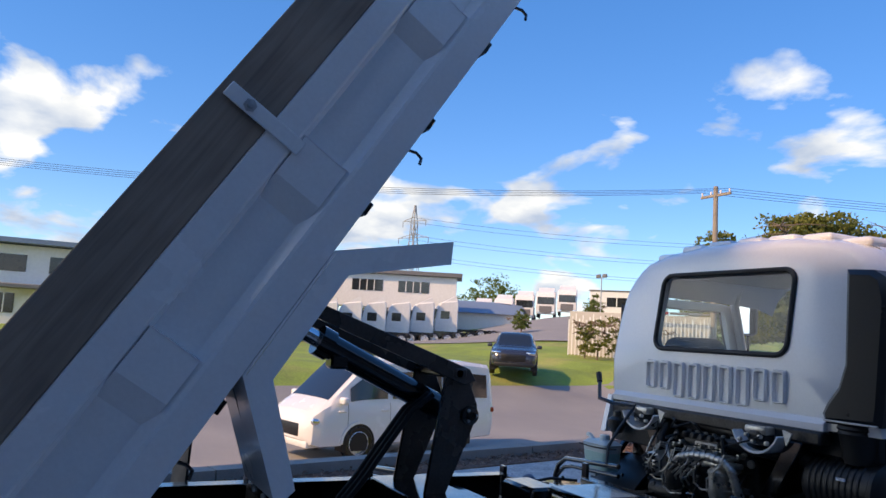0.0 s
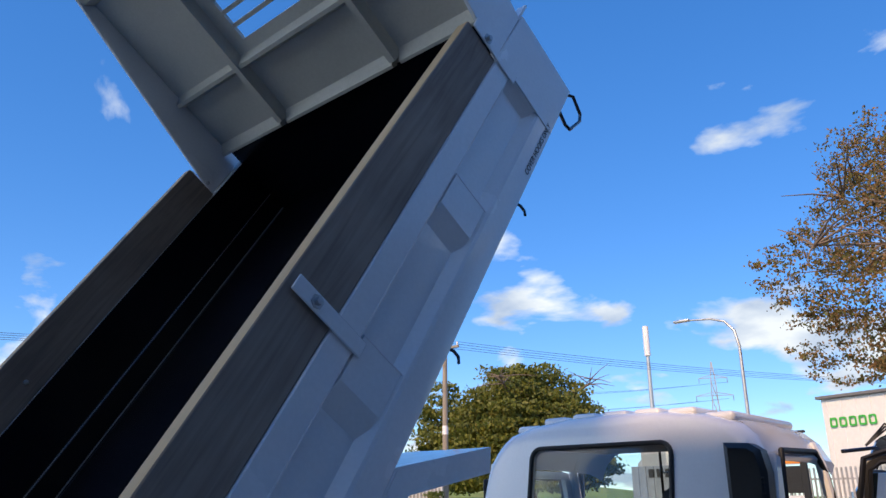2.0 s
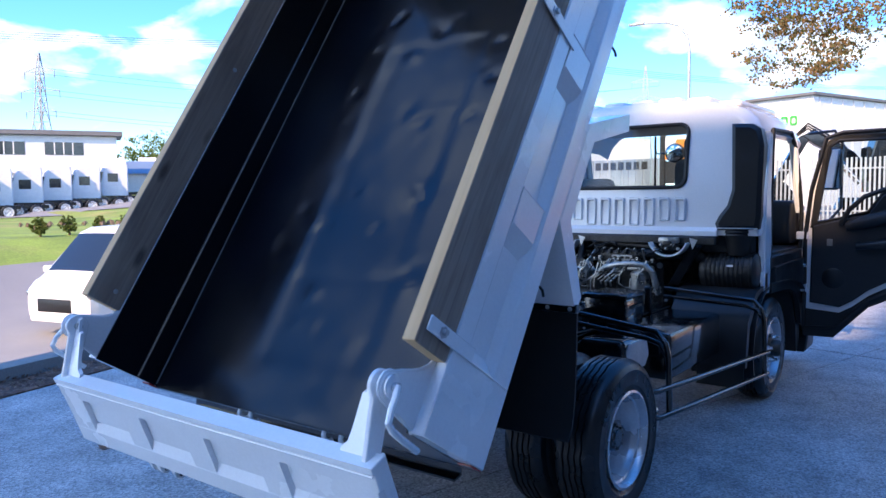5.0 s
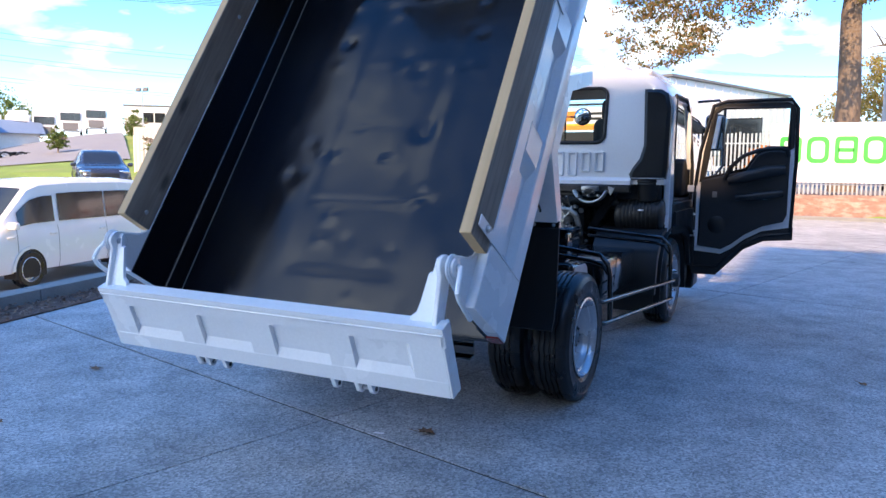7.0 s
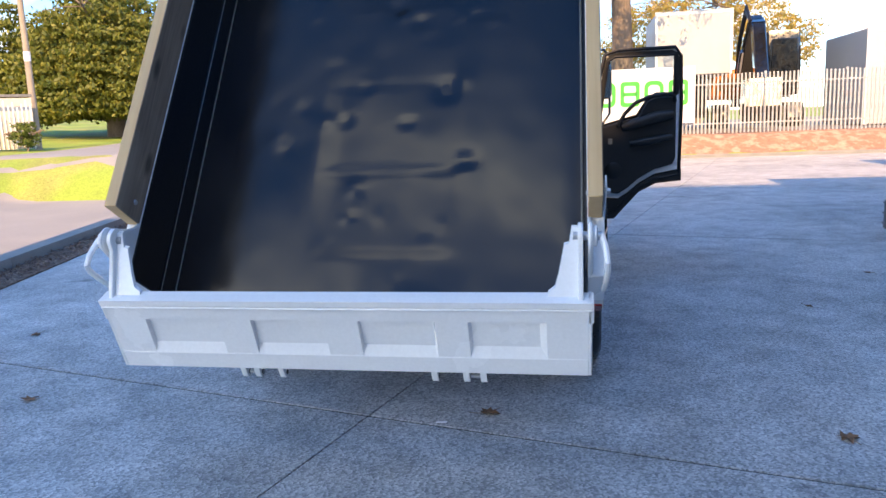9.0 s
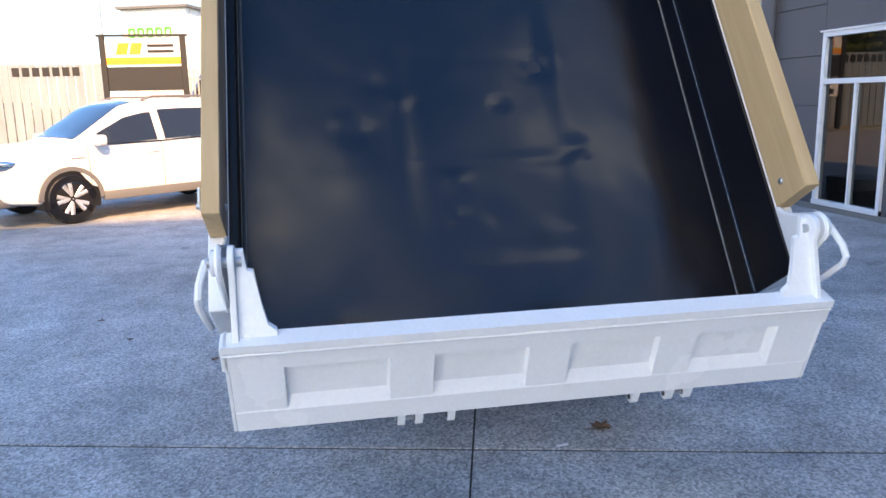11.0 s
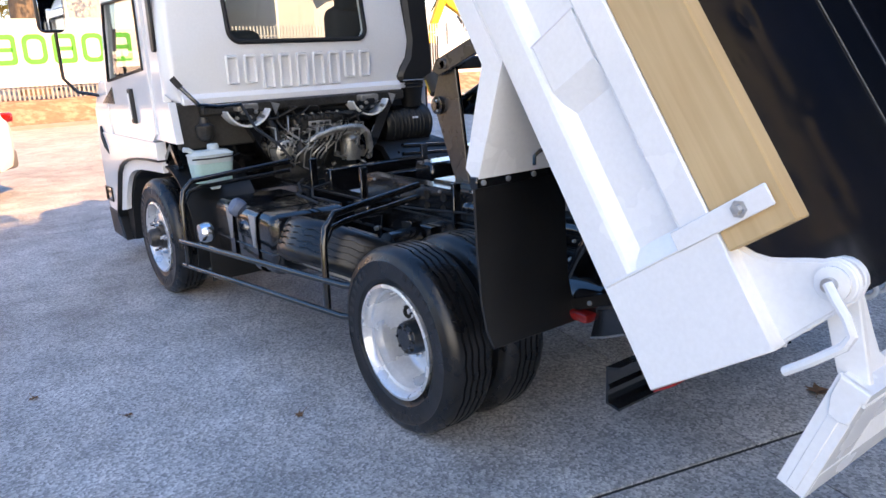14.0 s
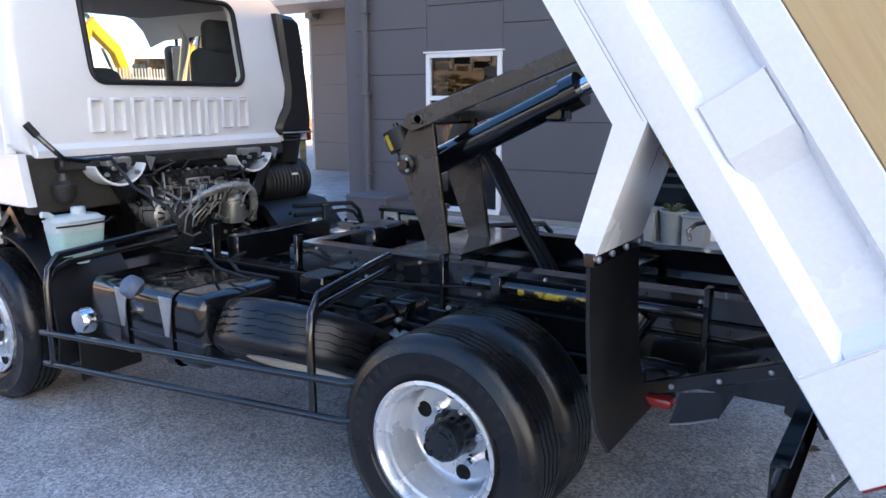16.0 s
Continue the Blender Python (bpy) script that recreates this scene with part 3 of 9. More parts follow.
    for sx in (-0.34, 0.34):
        part("bar_leg", prism(bmesh.new(), [(-1.12, 0.74), (-1.03, 0.75), (-1.01, 0.50), (-1.06, 0.47)], "x", sx - 0.03, sx + 0.03, 0.004), M_BLACK, ub)
    for sx in (-1, 1):
        lb = part("lamp_bracket", prism(bmesh.new(), [(-0.58, 0.555), (-1.08, 0.735), (-1.08, 0.785), (-0.58, 0.605)], "x", sx * 0.64, sx * 0.60, 0.003), M_BLACK, truck)
        for y, z in ((-0.7, 0.62), (-0.85, 0.67), (-1.0, 0.73)):
            part("bracket_bolt", lathe(bmesh.new(), [(0.0, sx * 0.008), (0.008, sx * 0.007), (0.010, 0.0)], 8, "x", (sx * 0.64, y, z)), M_GALV, lb)
        part("bracket_plate", prism(bmesh.new(), [(-0.728, 0.60), (-0.697, 0.484), (-0.854, 0.54), (-0.902, 0.64)], "x", sx * 0.628, sx * 0.632), M_BLACK, lb)
        part("plate_lip", tube(bmesh.new(), [(sx * 0.632, -0.700, 0.484), (sx * 0.633, -0.76, 0.502), (sx * 0.632, -0.850, 0.538)], 0.004, 6), M_GALV, lb)
        part("tail_lamp", box((sx * 0.62 - 0.05, -0.71, 0.545), (sx * 0.62 + 0.05, -0.58, 0.58), 0.012, seg=2), M_RED if sx < 0 else M_ORANGE, lb, "tail lamp lens")


chassis()


# wheels
def tyre_mesh(w=0.11, R=0.395, ri=0.236):
    prof = [(ri, -w * 0.80), (ri + 0.02, -w * 0.92), (ri + 0.03, -w * 0.94), (ri + 0.034, -w * 0.98), (ri + 0.055, -w * 1.0), (R - 0.058, -w * 1.0), (R - 0.052, -w * 1.035), (R - 0.046, -w * 1.0), (R - 0.03, -w * 0.95), (R - 0.016, -w * 0.88), (R - 0.006, -w * 0.74), (R, -w * 0.60)]
    for g in (-0.42, -0.14, 0.14, 0.42):
        prof += [(R, (g - 0.045) * w), (R - 0.012, (g - 0.035) * w), (R - 0.012, (g + 0.035) * w), (R, (g + 0.045) * w)]
    prof += [(R, w * 0.60), (R - 0.006, w * 0.74), (R - 0.016, w * 0.88), (R - 0.03, w * 0.95), (R - 0.046, w * 1.0), (R - 0.052, w * 1.035), (R - 0.058, w * 1.0), (ri + 0.055, w), (ri + 0.034, w * 0.98), (ri + 0.03, w * 0.94), (ri + 0.02, w * 0.92), (ri, w * 0.80)]
    bm = lathe(bmesh.new(), prof, 96)
    # the grooves run in a fine zigzag round the tread
    for v in bm.verts:
        if abs(v.co.x) < 0.55 * w and math.hypot(v.co.y, v.co.z) > R - 0.02:
            k = round(math.atan2(v.co.z, v.co.y) / (2 * math.pi) * 96)
            v.co.x += (-0.0032, 0.0, 0.0032, 0.0)[k % 4]
    return bm


def wheel(x, y, side, kind, tilt=None):
    """side: +1 when the outer face looks to +x. kind: dish (rear outer), plain (rear inner), front, spare."""
    m = pose(x, y, 0.388) if tilt is None else tilt
    t = part("wheel_tyre" if kind != "spare" else "spare_wheel", tyre_mesh(), M_TYRE, truck, "black road tyre" if kind != "spare" else "worn spare tyre on rusty pale rim", m)
    s = side
    if kind == "front":
        prof = [(0.247, -s * 0.10), (0.247, s * 0.10), (0.255, s * 0.108), (0.243, s * 0.112), (0.232, s * 0.10), (0.222, s * 0.055), (0.20, s * 0.045), (0.165, s * 0.075), (0.11, s * 0.082), (0.10, s * 0.082)]
    else:
        prof = [(0.247, -s * 0.10), (0.247, s * 0.10), (0.256, s * 0.108), (0.243, s * 0.112), (0.232, s * 0.10), (0.226, s * 0.075), (0.214, s * 0.070), (0.207, s * 0.040), (0.204, s * 0.034), (0.202, -s * 0.045), (0.192, -s * 0.060), (0.180, -s * 0.066), (0.07, -s * 0.066)]
    rim = part("rim", lathe(bmesh.new(), prof, 56), M_RIM if kind != "spare" else M_PALE, t, "silver painted steel rim", Matrix.Diagonal((1.0, 0.955, 0.955, 1.0)))
    # hand holes: black discs just proud of the rim stand for their shaded depth
    n = 6
    for k in range(n):
        a = 2 * math.pi * (k + 0.35) / n
        if kind == "front":
            c, r, h = 0.186, 0.026, s * 0.058
        else:
            c, r, h = 0.152, 0.026, -s * 0.066
        bm = lathe(bmesh.new(), [(0.0, h + s * 0.0025), (r, h + s * 0.0025), (r + 0.002, h + s * 0.004), (r + 0.005, h)], 20, "x", (0, c * math.cos(a), c * math.sin(a)))
        part("hand_hole", bm, M_VOID, rim)
    if kind in ("front", "dish"):
        if kind == "front":
            hp = [(0.0, s * 0.17), (0.045, s * 0.168), (0.062, s * 0.15), (0.066, s * 0.10), (0.11, s * 0.085)]
            pc, ph = 0.105, s * 0.085
        else:
            hp = [(0.0, s * 0.055), (0.040, s * 0.055), (0.044, s * 0.048), (0.066, s * 0.046), (0.072, s * 0.035), (0.075, -s * 0.03), (0.085, -s * 0.064)]
            pc, ph = 0.108, -s * 0.066
        part("hub", lathe(bmesh.new(), hp, 28), M_BLACK if kind == "dish" else M_GREASE, t, "black greasy hub" if kind == "dish" else "")
        for k in range(6):
            a = 2 * math.pi * (k + 0.85) / 6
            cy, cz = pc * math.cos(a), pc * math.sin(a)
            bm = lathe(bmesh.new(), [(0.0, ph + s * 0.045), (0.012, ph + s * 0.045), (0.014, ph + s * 0.025), (0.021, ph + s * 0.024), (0.021, ph)], 6, "x", (0, cy, cz))
            part("wheel_nut", bm, M_CHROME, t, "", smooth=20)
        if kind == "dish":
            for k in range(8):
                a = 2 * math.pi * k / 8
                part("hub_bolt", lathe(bmesh.new(), [(0.0, s * 0.056), (0.006, s * 0.055), (0.008, s * 0.044)], 6, "x", (0, 0.056 * math.cos(a), 0.056 * math.sin(a))), M_BLACK, t)
    # raised lettering on the side wall, as plain bars
    if kind in ("dish", "front"):
        for a0, cnt in ((20, 6), (150, 5), (265, 8)):
            for k in range(cnt):
                a = radians(a0 + k * 8.5)
                mm = Matrix.Rotation(a, 4, "X") @ Matrix.Translation((s * 0.1105, 0, 0.318))
                part("sidewall_mark", box((-0.0012, -0.011, -0.014), (0.0012, 0.011, 0.014), 0.0008, mm), M_MARK, t)
    return t


for sx in (-1, 1):
    wheel(sx * 0.955, -0.025, sx, "dish")
    wheel(sx * 0.68, -0.025, -sx, "plain")
    wheel(1.0 * sx - 0.035, 2.70, sx, "front")
axis_spare = Vector((-0.48, -0.06, -0.87)).normalized().to_track_quat("X", "Z").to_matrix().to_4x4()
wheel(0, 0, 1, "spare", Matrix.Translation((-0.70, 0.86, 0.50)) @ axis_spare)


# fuel tank, side guards, small things on the left side
def side_gear():
    tank = part("fuel_tank", box((-0.985, 1.20, 0.38), (-0.50, 2.04, 0.72), 0.06, seg=4), M_BLACK, truck, "glossy black fuel tank")
    for y in (1.42, 1.74):
        part("tank_strap", box((-0.997, y - 0.03, 0.37), (-0.49, y + 0.03, 0.723), 0.06, seg=4), M_BLACK, tank)
        part("strap_buckle", prism(bmesh.new(), [(y - 0.045, 0.70), (y + 0.045, 0.70), (y + 0.012, 0.52), (y - 0.012, 0.52)], "x", -1.004, -0.996, 0.002), M_GALV, tank, "dull metal strap plate")
    part("tank_seam", box((-0.992, 1.20, 0.50), (-0.5, 2.04, 0.512), 0.004), M_BLACK, tank)
    part("filler_cap", lathe(bmesh.new(), [(0.0, 0.05), (0.04, 0.048), (0.052, 0.035), (0.055, 0.0), (0.04, -0.06)], 20, "z"), M_BLUECAP, tank, "blue-grey filler cap", Matrix.Translation((-0.955, 1.70, 0.695)) @ Matrix.Rotation(radians(-55), 4, "Y"))
    part("tank_hose", tube(bmesh.new(), [(-0.7, 1.2, 0.75), (-0.75, 1.35, 0.79), (-0.65, 1.5, 0.77), (-0.6, 1.62, 0.80), (-0.5, 1.75, 0.80)], 0.009, 6), M_RUBBER, tank)
    part("tank_hose", tube(bmesh.new(), [(-0.62, 1.1, 0.75), (-0.68, 1.3, 0.77), (-0.60, 1.45, 0.79), (-0.45, 1.5, 0.80)], 0.008, 6), M_RUBBER, tank)
    for sx in (-1, 1):
        g = part("side_guard", tube(bmesh.new(), [(sx * 0.95, 0.26, 0.556), (sx * 1.03, 0.27, 0.553), (sx * 1.058, 0.35, 0.548), (sx * 1.178, 2.12, 0.470)], 0.016, 10), M_BLACK, truck, "black tubular side guard")
        part("lower_tube", tube(bmesh.new(), [(sx * 0.96, 0.28, 0.412), (sx * 1.04, 0.285, 0.410), (sx * 1.07, 0.36, 0.405), (sx * 1.176, 2.12, 0.317)], 0.015, 10), M_BLACK, g)
        for y, yy, X, z0 in ((0.50, 0.60, 1.068, 0.40), (2.05, 2.03, 1.172, 0.32)):
            part("hoop", tube(bmesh.new(), [(sx * X, y, z0), (sx * (X - 0.01), y + 0.01, 0.70), (sx * (X - 0.03), y + 0.02, 0.775), (sx * (X - 0.09), y + 0.04, 0.83), (sx * 0.45, yy, 0.885)], 0.017, 10), M_BLACK, g)
            part("hoop", tube(bmesh.new(), [(sx * (X - 0.005), y + 0.01, 0.62), (sx * (X - 0.02), y + 0.02, 0.70), (sx * (X - 0.07), y + 0.04, 0.765), (sx * (X - 0.15), y + 0.05, 0.785), (sx * 0.45, yy, 0.825)], 0.014, 10), M_BLACK, g)
    # round work lamp on the front of the guard
    lamp = part("work_lamp", lathe(bmesh.new(), [(0.0, -0.03), (0.05, -0.025), (0.062, 0.0), (0.062, 0.03), (0.045, 0.05), (0.0, 0.055)], 22, "x", (-1.123, 1.86, 0.553)), M_CHROME, truck, "small round chrome lamp")
    part("lamp_stem", cyl(bmesh.new(), (-1.16, 1.90, 0.475), (-1.13, 1.87, 0.50), 0.012, 8), M_BLACK, lamp)
    # bracket box between tank and spare
    part("bracket_box", box((-0.60, 0.86, 0.70), (-0.44, 1.0, 0.78), 0.008), M_BLACK, truck)
    # right side: battery box, air tank
    bb = part("battery_box", box((0.32, 0.965, 0.745), (0.61, 1.245, 0.93), 0.012, seg=2), M_BLACK, truck, "black battery box with lid")
    part("lid", box((0.313, 0.958, 0.93), (0.617, 1.252, 0.962), 0.008), M_BLACK, bb)
    part("bracket", prism(bmesh.new(), [(1.10, 0.84), (1.11, 0.935), (1.20, 0.935), (1.21, 0.84), (1.185, 0.84), (1.18, 0.905), (1.13, 0.905), (1.125, 0.84)], "x", 0.304, 0.314), M_GALV, bb, "bare metal bracket")
    part("handle", tube(bmesh.new(), [(0.605, 1.02, 0.87), (0.63, 1.05, 0.88), (0.63, 1.16, 0.88), (0.605, 1.19, 0.87)], 0.007, 6), M_PLASTIC, bb)
    vt = part("valve_tank", box((0.52, 0.50, 0.55), (0.80, 0.87, 0.76), 0.035, seg=3), M_BLACK, truck, "black valve tank, sky sheen put on as a bright plate")
    # bright metal plate stands in for sky mirrored in the glossy black side
    part("sky_sheen_plate", prism(bmesh.new(), [(0.53, 0.60), (0.60, 0.57), (0.80, 0.57), (0.855, 0.63), (0.83, 0.71), (0.78, 0.735), (0.56, 0.735), (0.53, 0.70)], "x", 0.799, 0.806, 0.002), M_GALV, vt, "bright plate standing in for reflected sky")
    part("tool_box", box((0.48, 1.0, 0.44), (0.88, 2.0, 0.74), 0.03, seg=2), M_BLACK, truck)
    part("white_filter", lathe(bmesh.new(), [(0.0, 0.0), (0.05, 0.005), (0.055, 0.03), (0.055, 0.13), (0.04, 0.15), (0.0, 0.15)], 20, "z", (0.95, 0.50, 0.27)), M_ALLOY, truck, "small silver canister")
    # front wheel splash guards
    for sx in (-1, 1):
        bm = bmesh.new()
        outer = [(p[1], p[2]) for p in arc((2.66, 0.40), 0.475, 200, 95, 12)]
        inner = [(p[1], p[2]) for p in arc((2.66, 0.40), 0.462, 200, 95, 12)]
        prism(bm, outer + inner[::-1], "x", sx * 0.60, sx * 1.06)
        sg = part("splash_guard", bm, M_PLASTIC, truck, "black plastic inner wheel arch")
        part("mud_flap", box((sx * 0.85 - 0.17, 2.085, 0.18), (sx * 0.85 + 0.17, 2.097, 0.52), 0.003), M_RUBBER, sg)


side_gear()


# engine and what hangs behind the cab
def engine():
    Y = 2.33
    eng = part("engine", box((-0.30, Y + 0.08, 0.66), (0.30, 2.95, 1.04), 0.03, seg=2), M_GREASE, truck, "greasy diesel engine behind the cab")
    part("rocker_cover", box((-0.23, Y + 0.02, 1.02), (0.17, 2.75, 1.13), 0.025, seg=3), M_GREASE, eng)
    part("cover_plate", box((-0.12, Y + 0.008, 1.055), (0.06, Y + 0.022, 1.095), 0.004), M_ALLOY, eng, "cast maker plate")
    for k in range(3):
        part("plate_bar", box((-0.10 + 0.052 * k, Y + 0.004, 1.066), (-0.064 + 0.052 * k, Y + 0.009, 1.084), 0.001), M_GREASE, eng)
    for k in range(6):
        part("cover_fin", box((-0.22 + 0.068 * k, Y, 1.105), (-0.19 + 0.068 * k, Y + 0.2, 1.142), 0.006), M_GREASE, eng)
        part("cover_bolt", lathe(bmesh.new(), [(0.0, 0.014), (0.012, 0.012), (0.014, 0.0)], 8, "z", (-0.205 + 0.068 * k, Y + 0.05, 1.14)), M_ALLOY, eng)
    rng = random.Random(4)
    # six bright fuel pipes fanning from the injectors to the pump
    for k in range(6):
        x0, x1 = -0.10 + 0.035 * k, -0.30 + 0.042 * k
        zb = 0.80 + 0.02 * (k % 3)
        pts = [(x0 + 0.03, Y + 0.02, 1.03), (x0 + 0.01, Y - 0.05, 1.05), (x0 - 0.02, Y - 0.09, 1.02), (x0 * 0.6 + x1 * 0.4, Y - 0.11 - 0.01 * (k % 2), 0.96), (x1 + 0.01, Y - 0.10, 0.88), (x1, Y - 0.06, zb)]
        part("fuel_pipe", tube(bmesh.new(), pts, 0.0075, 8), M_ALLOY, eng, "bright metal fuel pipe")
        part("pipe_union", cyl(bmesh.new(), (x0 + 0.008, Y - 0.055, 1.049), (x0 + 0.022, Y - 0.01, 1.043), 0.013, 6), M_ALLOY, eng)
        part("pipe_clip", box((x0 * 0.6 + x1 * 0.4 - 0.014, Y - 0.13, 0.953), (x0 * 0.6 + x1 * 0.4 + 0.014, Y - 0.10, 0.967), 0.003), M_GREASE, eng)
    hose = [(-0.20, Y - 0.08, 0.95), (-0.12, Y - 0.11, 1.0), (0.0, Y - 0.12, 1.03), (0.12, Y - 0.12, 1.04), (0.22, Y - 0.12, 1.03), (0.28, Y - 0.11, 0.98), (0.30, Y - 0.10, 0.90), (0.31, Y - 0.06, 0.80)]
    part("coolant_pipe", tube(bmesh.new(), hose, 0.024, 12), M_ALLOY, eng, "grey foil-wrapped hose")
    for p, q in zip(hose[1:-1], hose[2:]):
        for f in (0.15, 0.5, 0.85):
            c = Vector(p).lerp(Vector(q), f)
            d = (Vector(q) - Vector(p)).normalized() * 0.006
            part("hose_ring", cyl(bmesh.new(), tuple(c - d), tuple(c + d), 0.0275, 12), M_ALLOY, eng)
    part("breather_hose", tube(bmesh.new(), [(0.05, Y + 0.05, 1.10), (0.2, Y - 0.02, 1.12), (0.38, Y + 0.05, 1.10), (0.56, Y + 0.25, 1.06)], 0.032, 12), M_RUBBER, eng)
    part("intake_trunk", tube(bmesh.new(), [(-0.22, 2.50, 1.18), (-0.12, 2.46, 1.18), (0.1, 2.45, 1.17), (0.42, 2.44, 1.15), (0.60, 2.46, 1.08)], 0.045, 14), M_PLASTIC, eng, "black intake trunk")
    part("dark_hose", tube(bmesh.new(), [(-0.42, 2.44, 1.2), (-0.40, Y, 1.08), (-0.37, Y - 0.05, 0.94), (-0.34, Y, 0.80)], 0.028, 12), M_RUBBER, eng)
    part("oil_filter", lathe(bmesh.new(), [(0.0, 0.0), (0.065, 0.004), (0.072, 0.03), (0.072, 0.14), (0.078, 0.145), (0.078, 0.16), (0.05, 0.19), (0.0, 0.19)], 26, "z", (0.16, Y - 0.06, 0.80)), M_ALLOY, eng, "silver filter canister")
    part("filter_head", box((0.07, Y - 0.12, 0.985), (0.25, Y + 0.02, 1.015), 0.01, seg=2), M_ALLOY, eng)
    # alternator with fan grille
    alt = part("alternator", lathe(bmesh.new(), [(0.0, -0.10), (0.05, -0.098), (0.075, -0.08), (0.08, -0.03), (0.085, 0.0), (0.08, 0.05), (0.05, 0.09), (0.0, 0.1)], 22, "y", (-0.36, Y - 0.02, 0.92)), M_ALLOY, eng, "cast alternator")
    for k in range(10):
        a = 2 * math.pi * k / 10
        part("grille_slot", box((-0.005, -0.02, 0.035), (0.005, 0.006, 0.062), 0.002, Matrix.Translation((-0.36, Y - 0.115, 0.92)) @ Matrix.Rotation(a, 4, "Y")), M_RUBBER, alt)
    part("injection_pump", lathe(bmesh.new(), [(0.0, 0.12), (0.04, 0.115), (0.05, 0.07), (0.075, 0.05), (0.08, -0.02), (0.05, -0.08), (0.0, -0.1)], 18, "z", (-0.22, Y - 0.04, 0.86)), M_GREASE, eng)
    part("starter_motor", lathe(bmesh.new(), [(0.0, -0.12), (0.06, -0.11), (0.066, 0.0), (0.066, 0.1), (0.045, 0.15), (0.0, 0.16)], 20, "x", (-0.30, Y - 0.03, 0.76)), M_GREASE, eng)
    for k in range(46):
        p = Vector((rng.uniform(-0.42, 0.36), rng.uniform(Y - 0.08, Y + 0.10), rng.uniform(0.72, 1.10)))
        s = rng.uniform(0.010, 0.030)
        tilt = Matrix.Translation(p) @ Euler((rng.uniform(-0.4, 0.4), rng.uniform(-0.4, 0.4), rng.uniform(-0.4, 0.4))).to_matrix().to_4x4()
        mt = M_ALLOY if k % 2 == 0 else M_GREASE
        if k % 3 == 0:
            part("engine_fitting", box((-s, -s * 0.8, -s * 0.7), (s, s * 0.8, s * 0.7), s * 0.25, tilt), mt, eng)
        elif k % 3 == 1:
            part("union_nut", lathe(bmesh.new(), [(0.0, -s), (s * 0.7, -s), (s * 0.7, -s * 0.3), (s * 0.45, -s * 0.25), (s * 0.45, s * 0.6), (0.0, s * 0.6)], 6, "y", tuple(p)), mt, eng)
        else:
            part("flange", lathe(bmesh.new(), [(0.0, -s * 0.4), (s * 0.9, -s * 0.4), (s, -s * 0.2), (s, s * 0.2), (s * 0.5, s * 0.4), (0.0, s * 0.4)], 14, "y", tuple(p)), mt, eng)
    for k in range(16):
        x0, z0 = rng.uniform(-0.5, 0.3), rng.uniform(0.9, 1.16)
        pts = [(x0, Y + 0.02, z0)]
        for j in range(4):
            pts.append((pts[-1][0] + rng.uniform(-0.06, 0.11), Y - 0.07 + rng.uniform(-0.05, 0.06), pts[-1][2] + rng.uniform(-0.11, 0.06)))
        part("wiring_loom" if k % 4 else "thin_pipe", tube(bmesh.new(), pts, 0.006 if k % 3 else 0.009, 7), M_RUBBER if k % 4 else M_ALLOY, eng)
    # bent bright pipes and dark hoses laid over the block
    for k in range(15):
        x0, z0 = -0.34 + 0.042 * k, 1.02 + 0.05 * ((k * 5) % 4) / 3
        drop = rng.uniform(0.10, 0.24)
        y0 = Y - 0.09 - 0.02 * (k % 3)
        pts = [(x0, Y + 0.02, z0), (x0 - 0.01, y0, z0 + 0.012), (x0 - 0.03, y0 - 0.012, z0 - drop * 0.35), (x0 - 0.07, y0 - 0.016, z0 - drop * 0.6), (x0 - 0.08, y0 - 0.004, z0 - drop)]
        if k % 3 == 1:
            pts += [(x0 - 0.02, y0, z0 - drop - 0.03), (x0 + 0.05, y0 + 0.02, z0 - drop - 0.02)]
        part("bent_pipe", tube(bmesh.new(), pts, 0.0042 if k % 2 else 0.006, 7), M_ALLOY if k % 4 != 3 else M_RUBBER, eng)
        part("pipe_nut", cyl(bmesh.new(), pts[0], tuple(Vector(pts[0]).lerp(Vector(pts[1]), 0.35)), 0.014, 6), M_ALLOY, eng)
    # cab rear mount beam with two white hanger plates
    beam = part("cab_mount_beam", box((-0.86, 2.36, 1.19), (0.72, 2.46, 1.262), 0.012), M_GREASE, truck, "grey cab mount cross beam")
    for x in (-0.575, 0.37):
        top, low = [], []
        for k in range(13):
            a = radians(200 + 140 * k / 12)
            low.append((x + 0.165 * math.cos(a), 1.262 + 0.165 * math.sin(a)))
            top.append((x + 0.155 * math.cos(a), 1.264 + 0.152 * math.sin(a)))
        part("mount_hanger", prism(bmesh.new(), low + top[::-1], "y", 2.28, 2.41, 0.003), M_WHITE, beam, "white curved mount hanger plate")
        part("mount_rubber", lathe(bmesh.new(), [(0.0, -0.07), (0.04, -0.065), (0.055, -0.03), (0.055, 0.03), (0.04, 0.06), (0.0, 0.065)], 18, "x", (x, 2.34, 1.20)), M_RUBBER, beam)
        part("mount_clamp", box((x - 0.075, 2.29, 1.205), (x + 0.075, 2.37, 1.25), 0.012, seg=2), M_ALLOY, beam, "silver latch clamp")
        for k in range(5):
            part("mount_bolt", lathe(bmesh.new(), [(0.0, -0.022), (0.011, -0.020), (0.014, 0.0)], 6, "y", (x - 0.09 + 0.045 * k, 2.285, 1.165 + 0.03 * (k % 2))), M_ALLOY, beam)
        part("mount_tab", prism(bmesh.new(), [(x + 0.17, 1.25), (x + 0.23, 1.235), (x + 0.195, 1.165)], "y", 2.30, 2.31), M_GALV, beam)
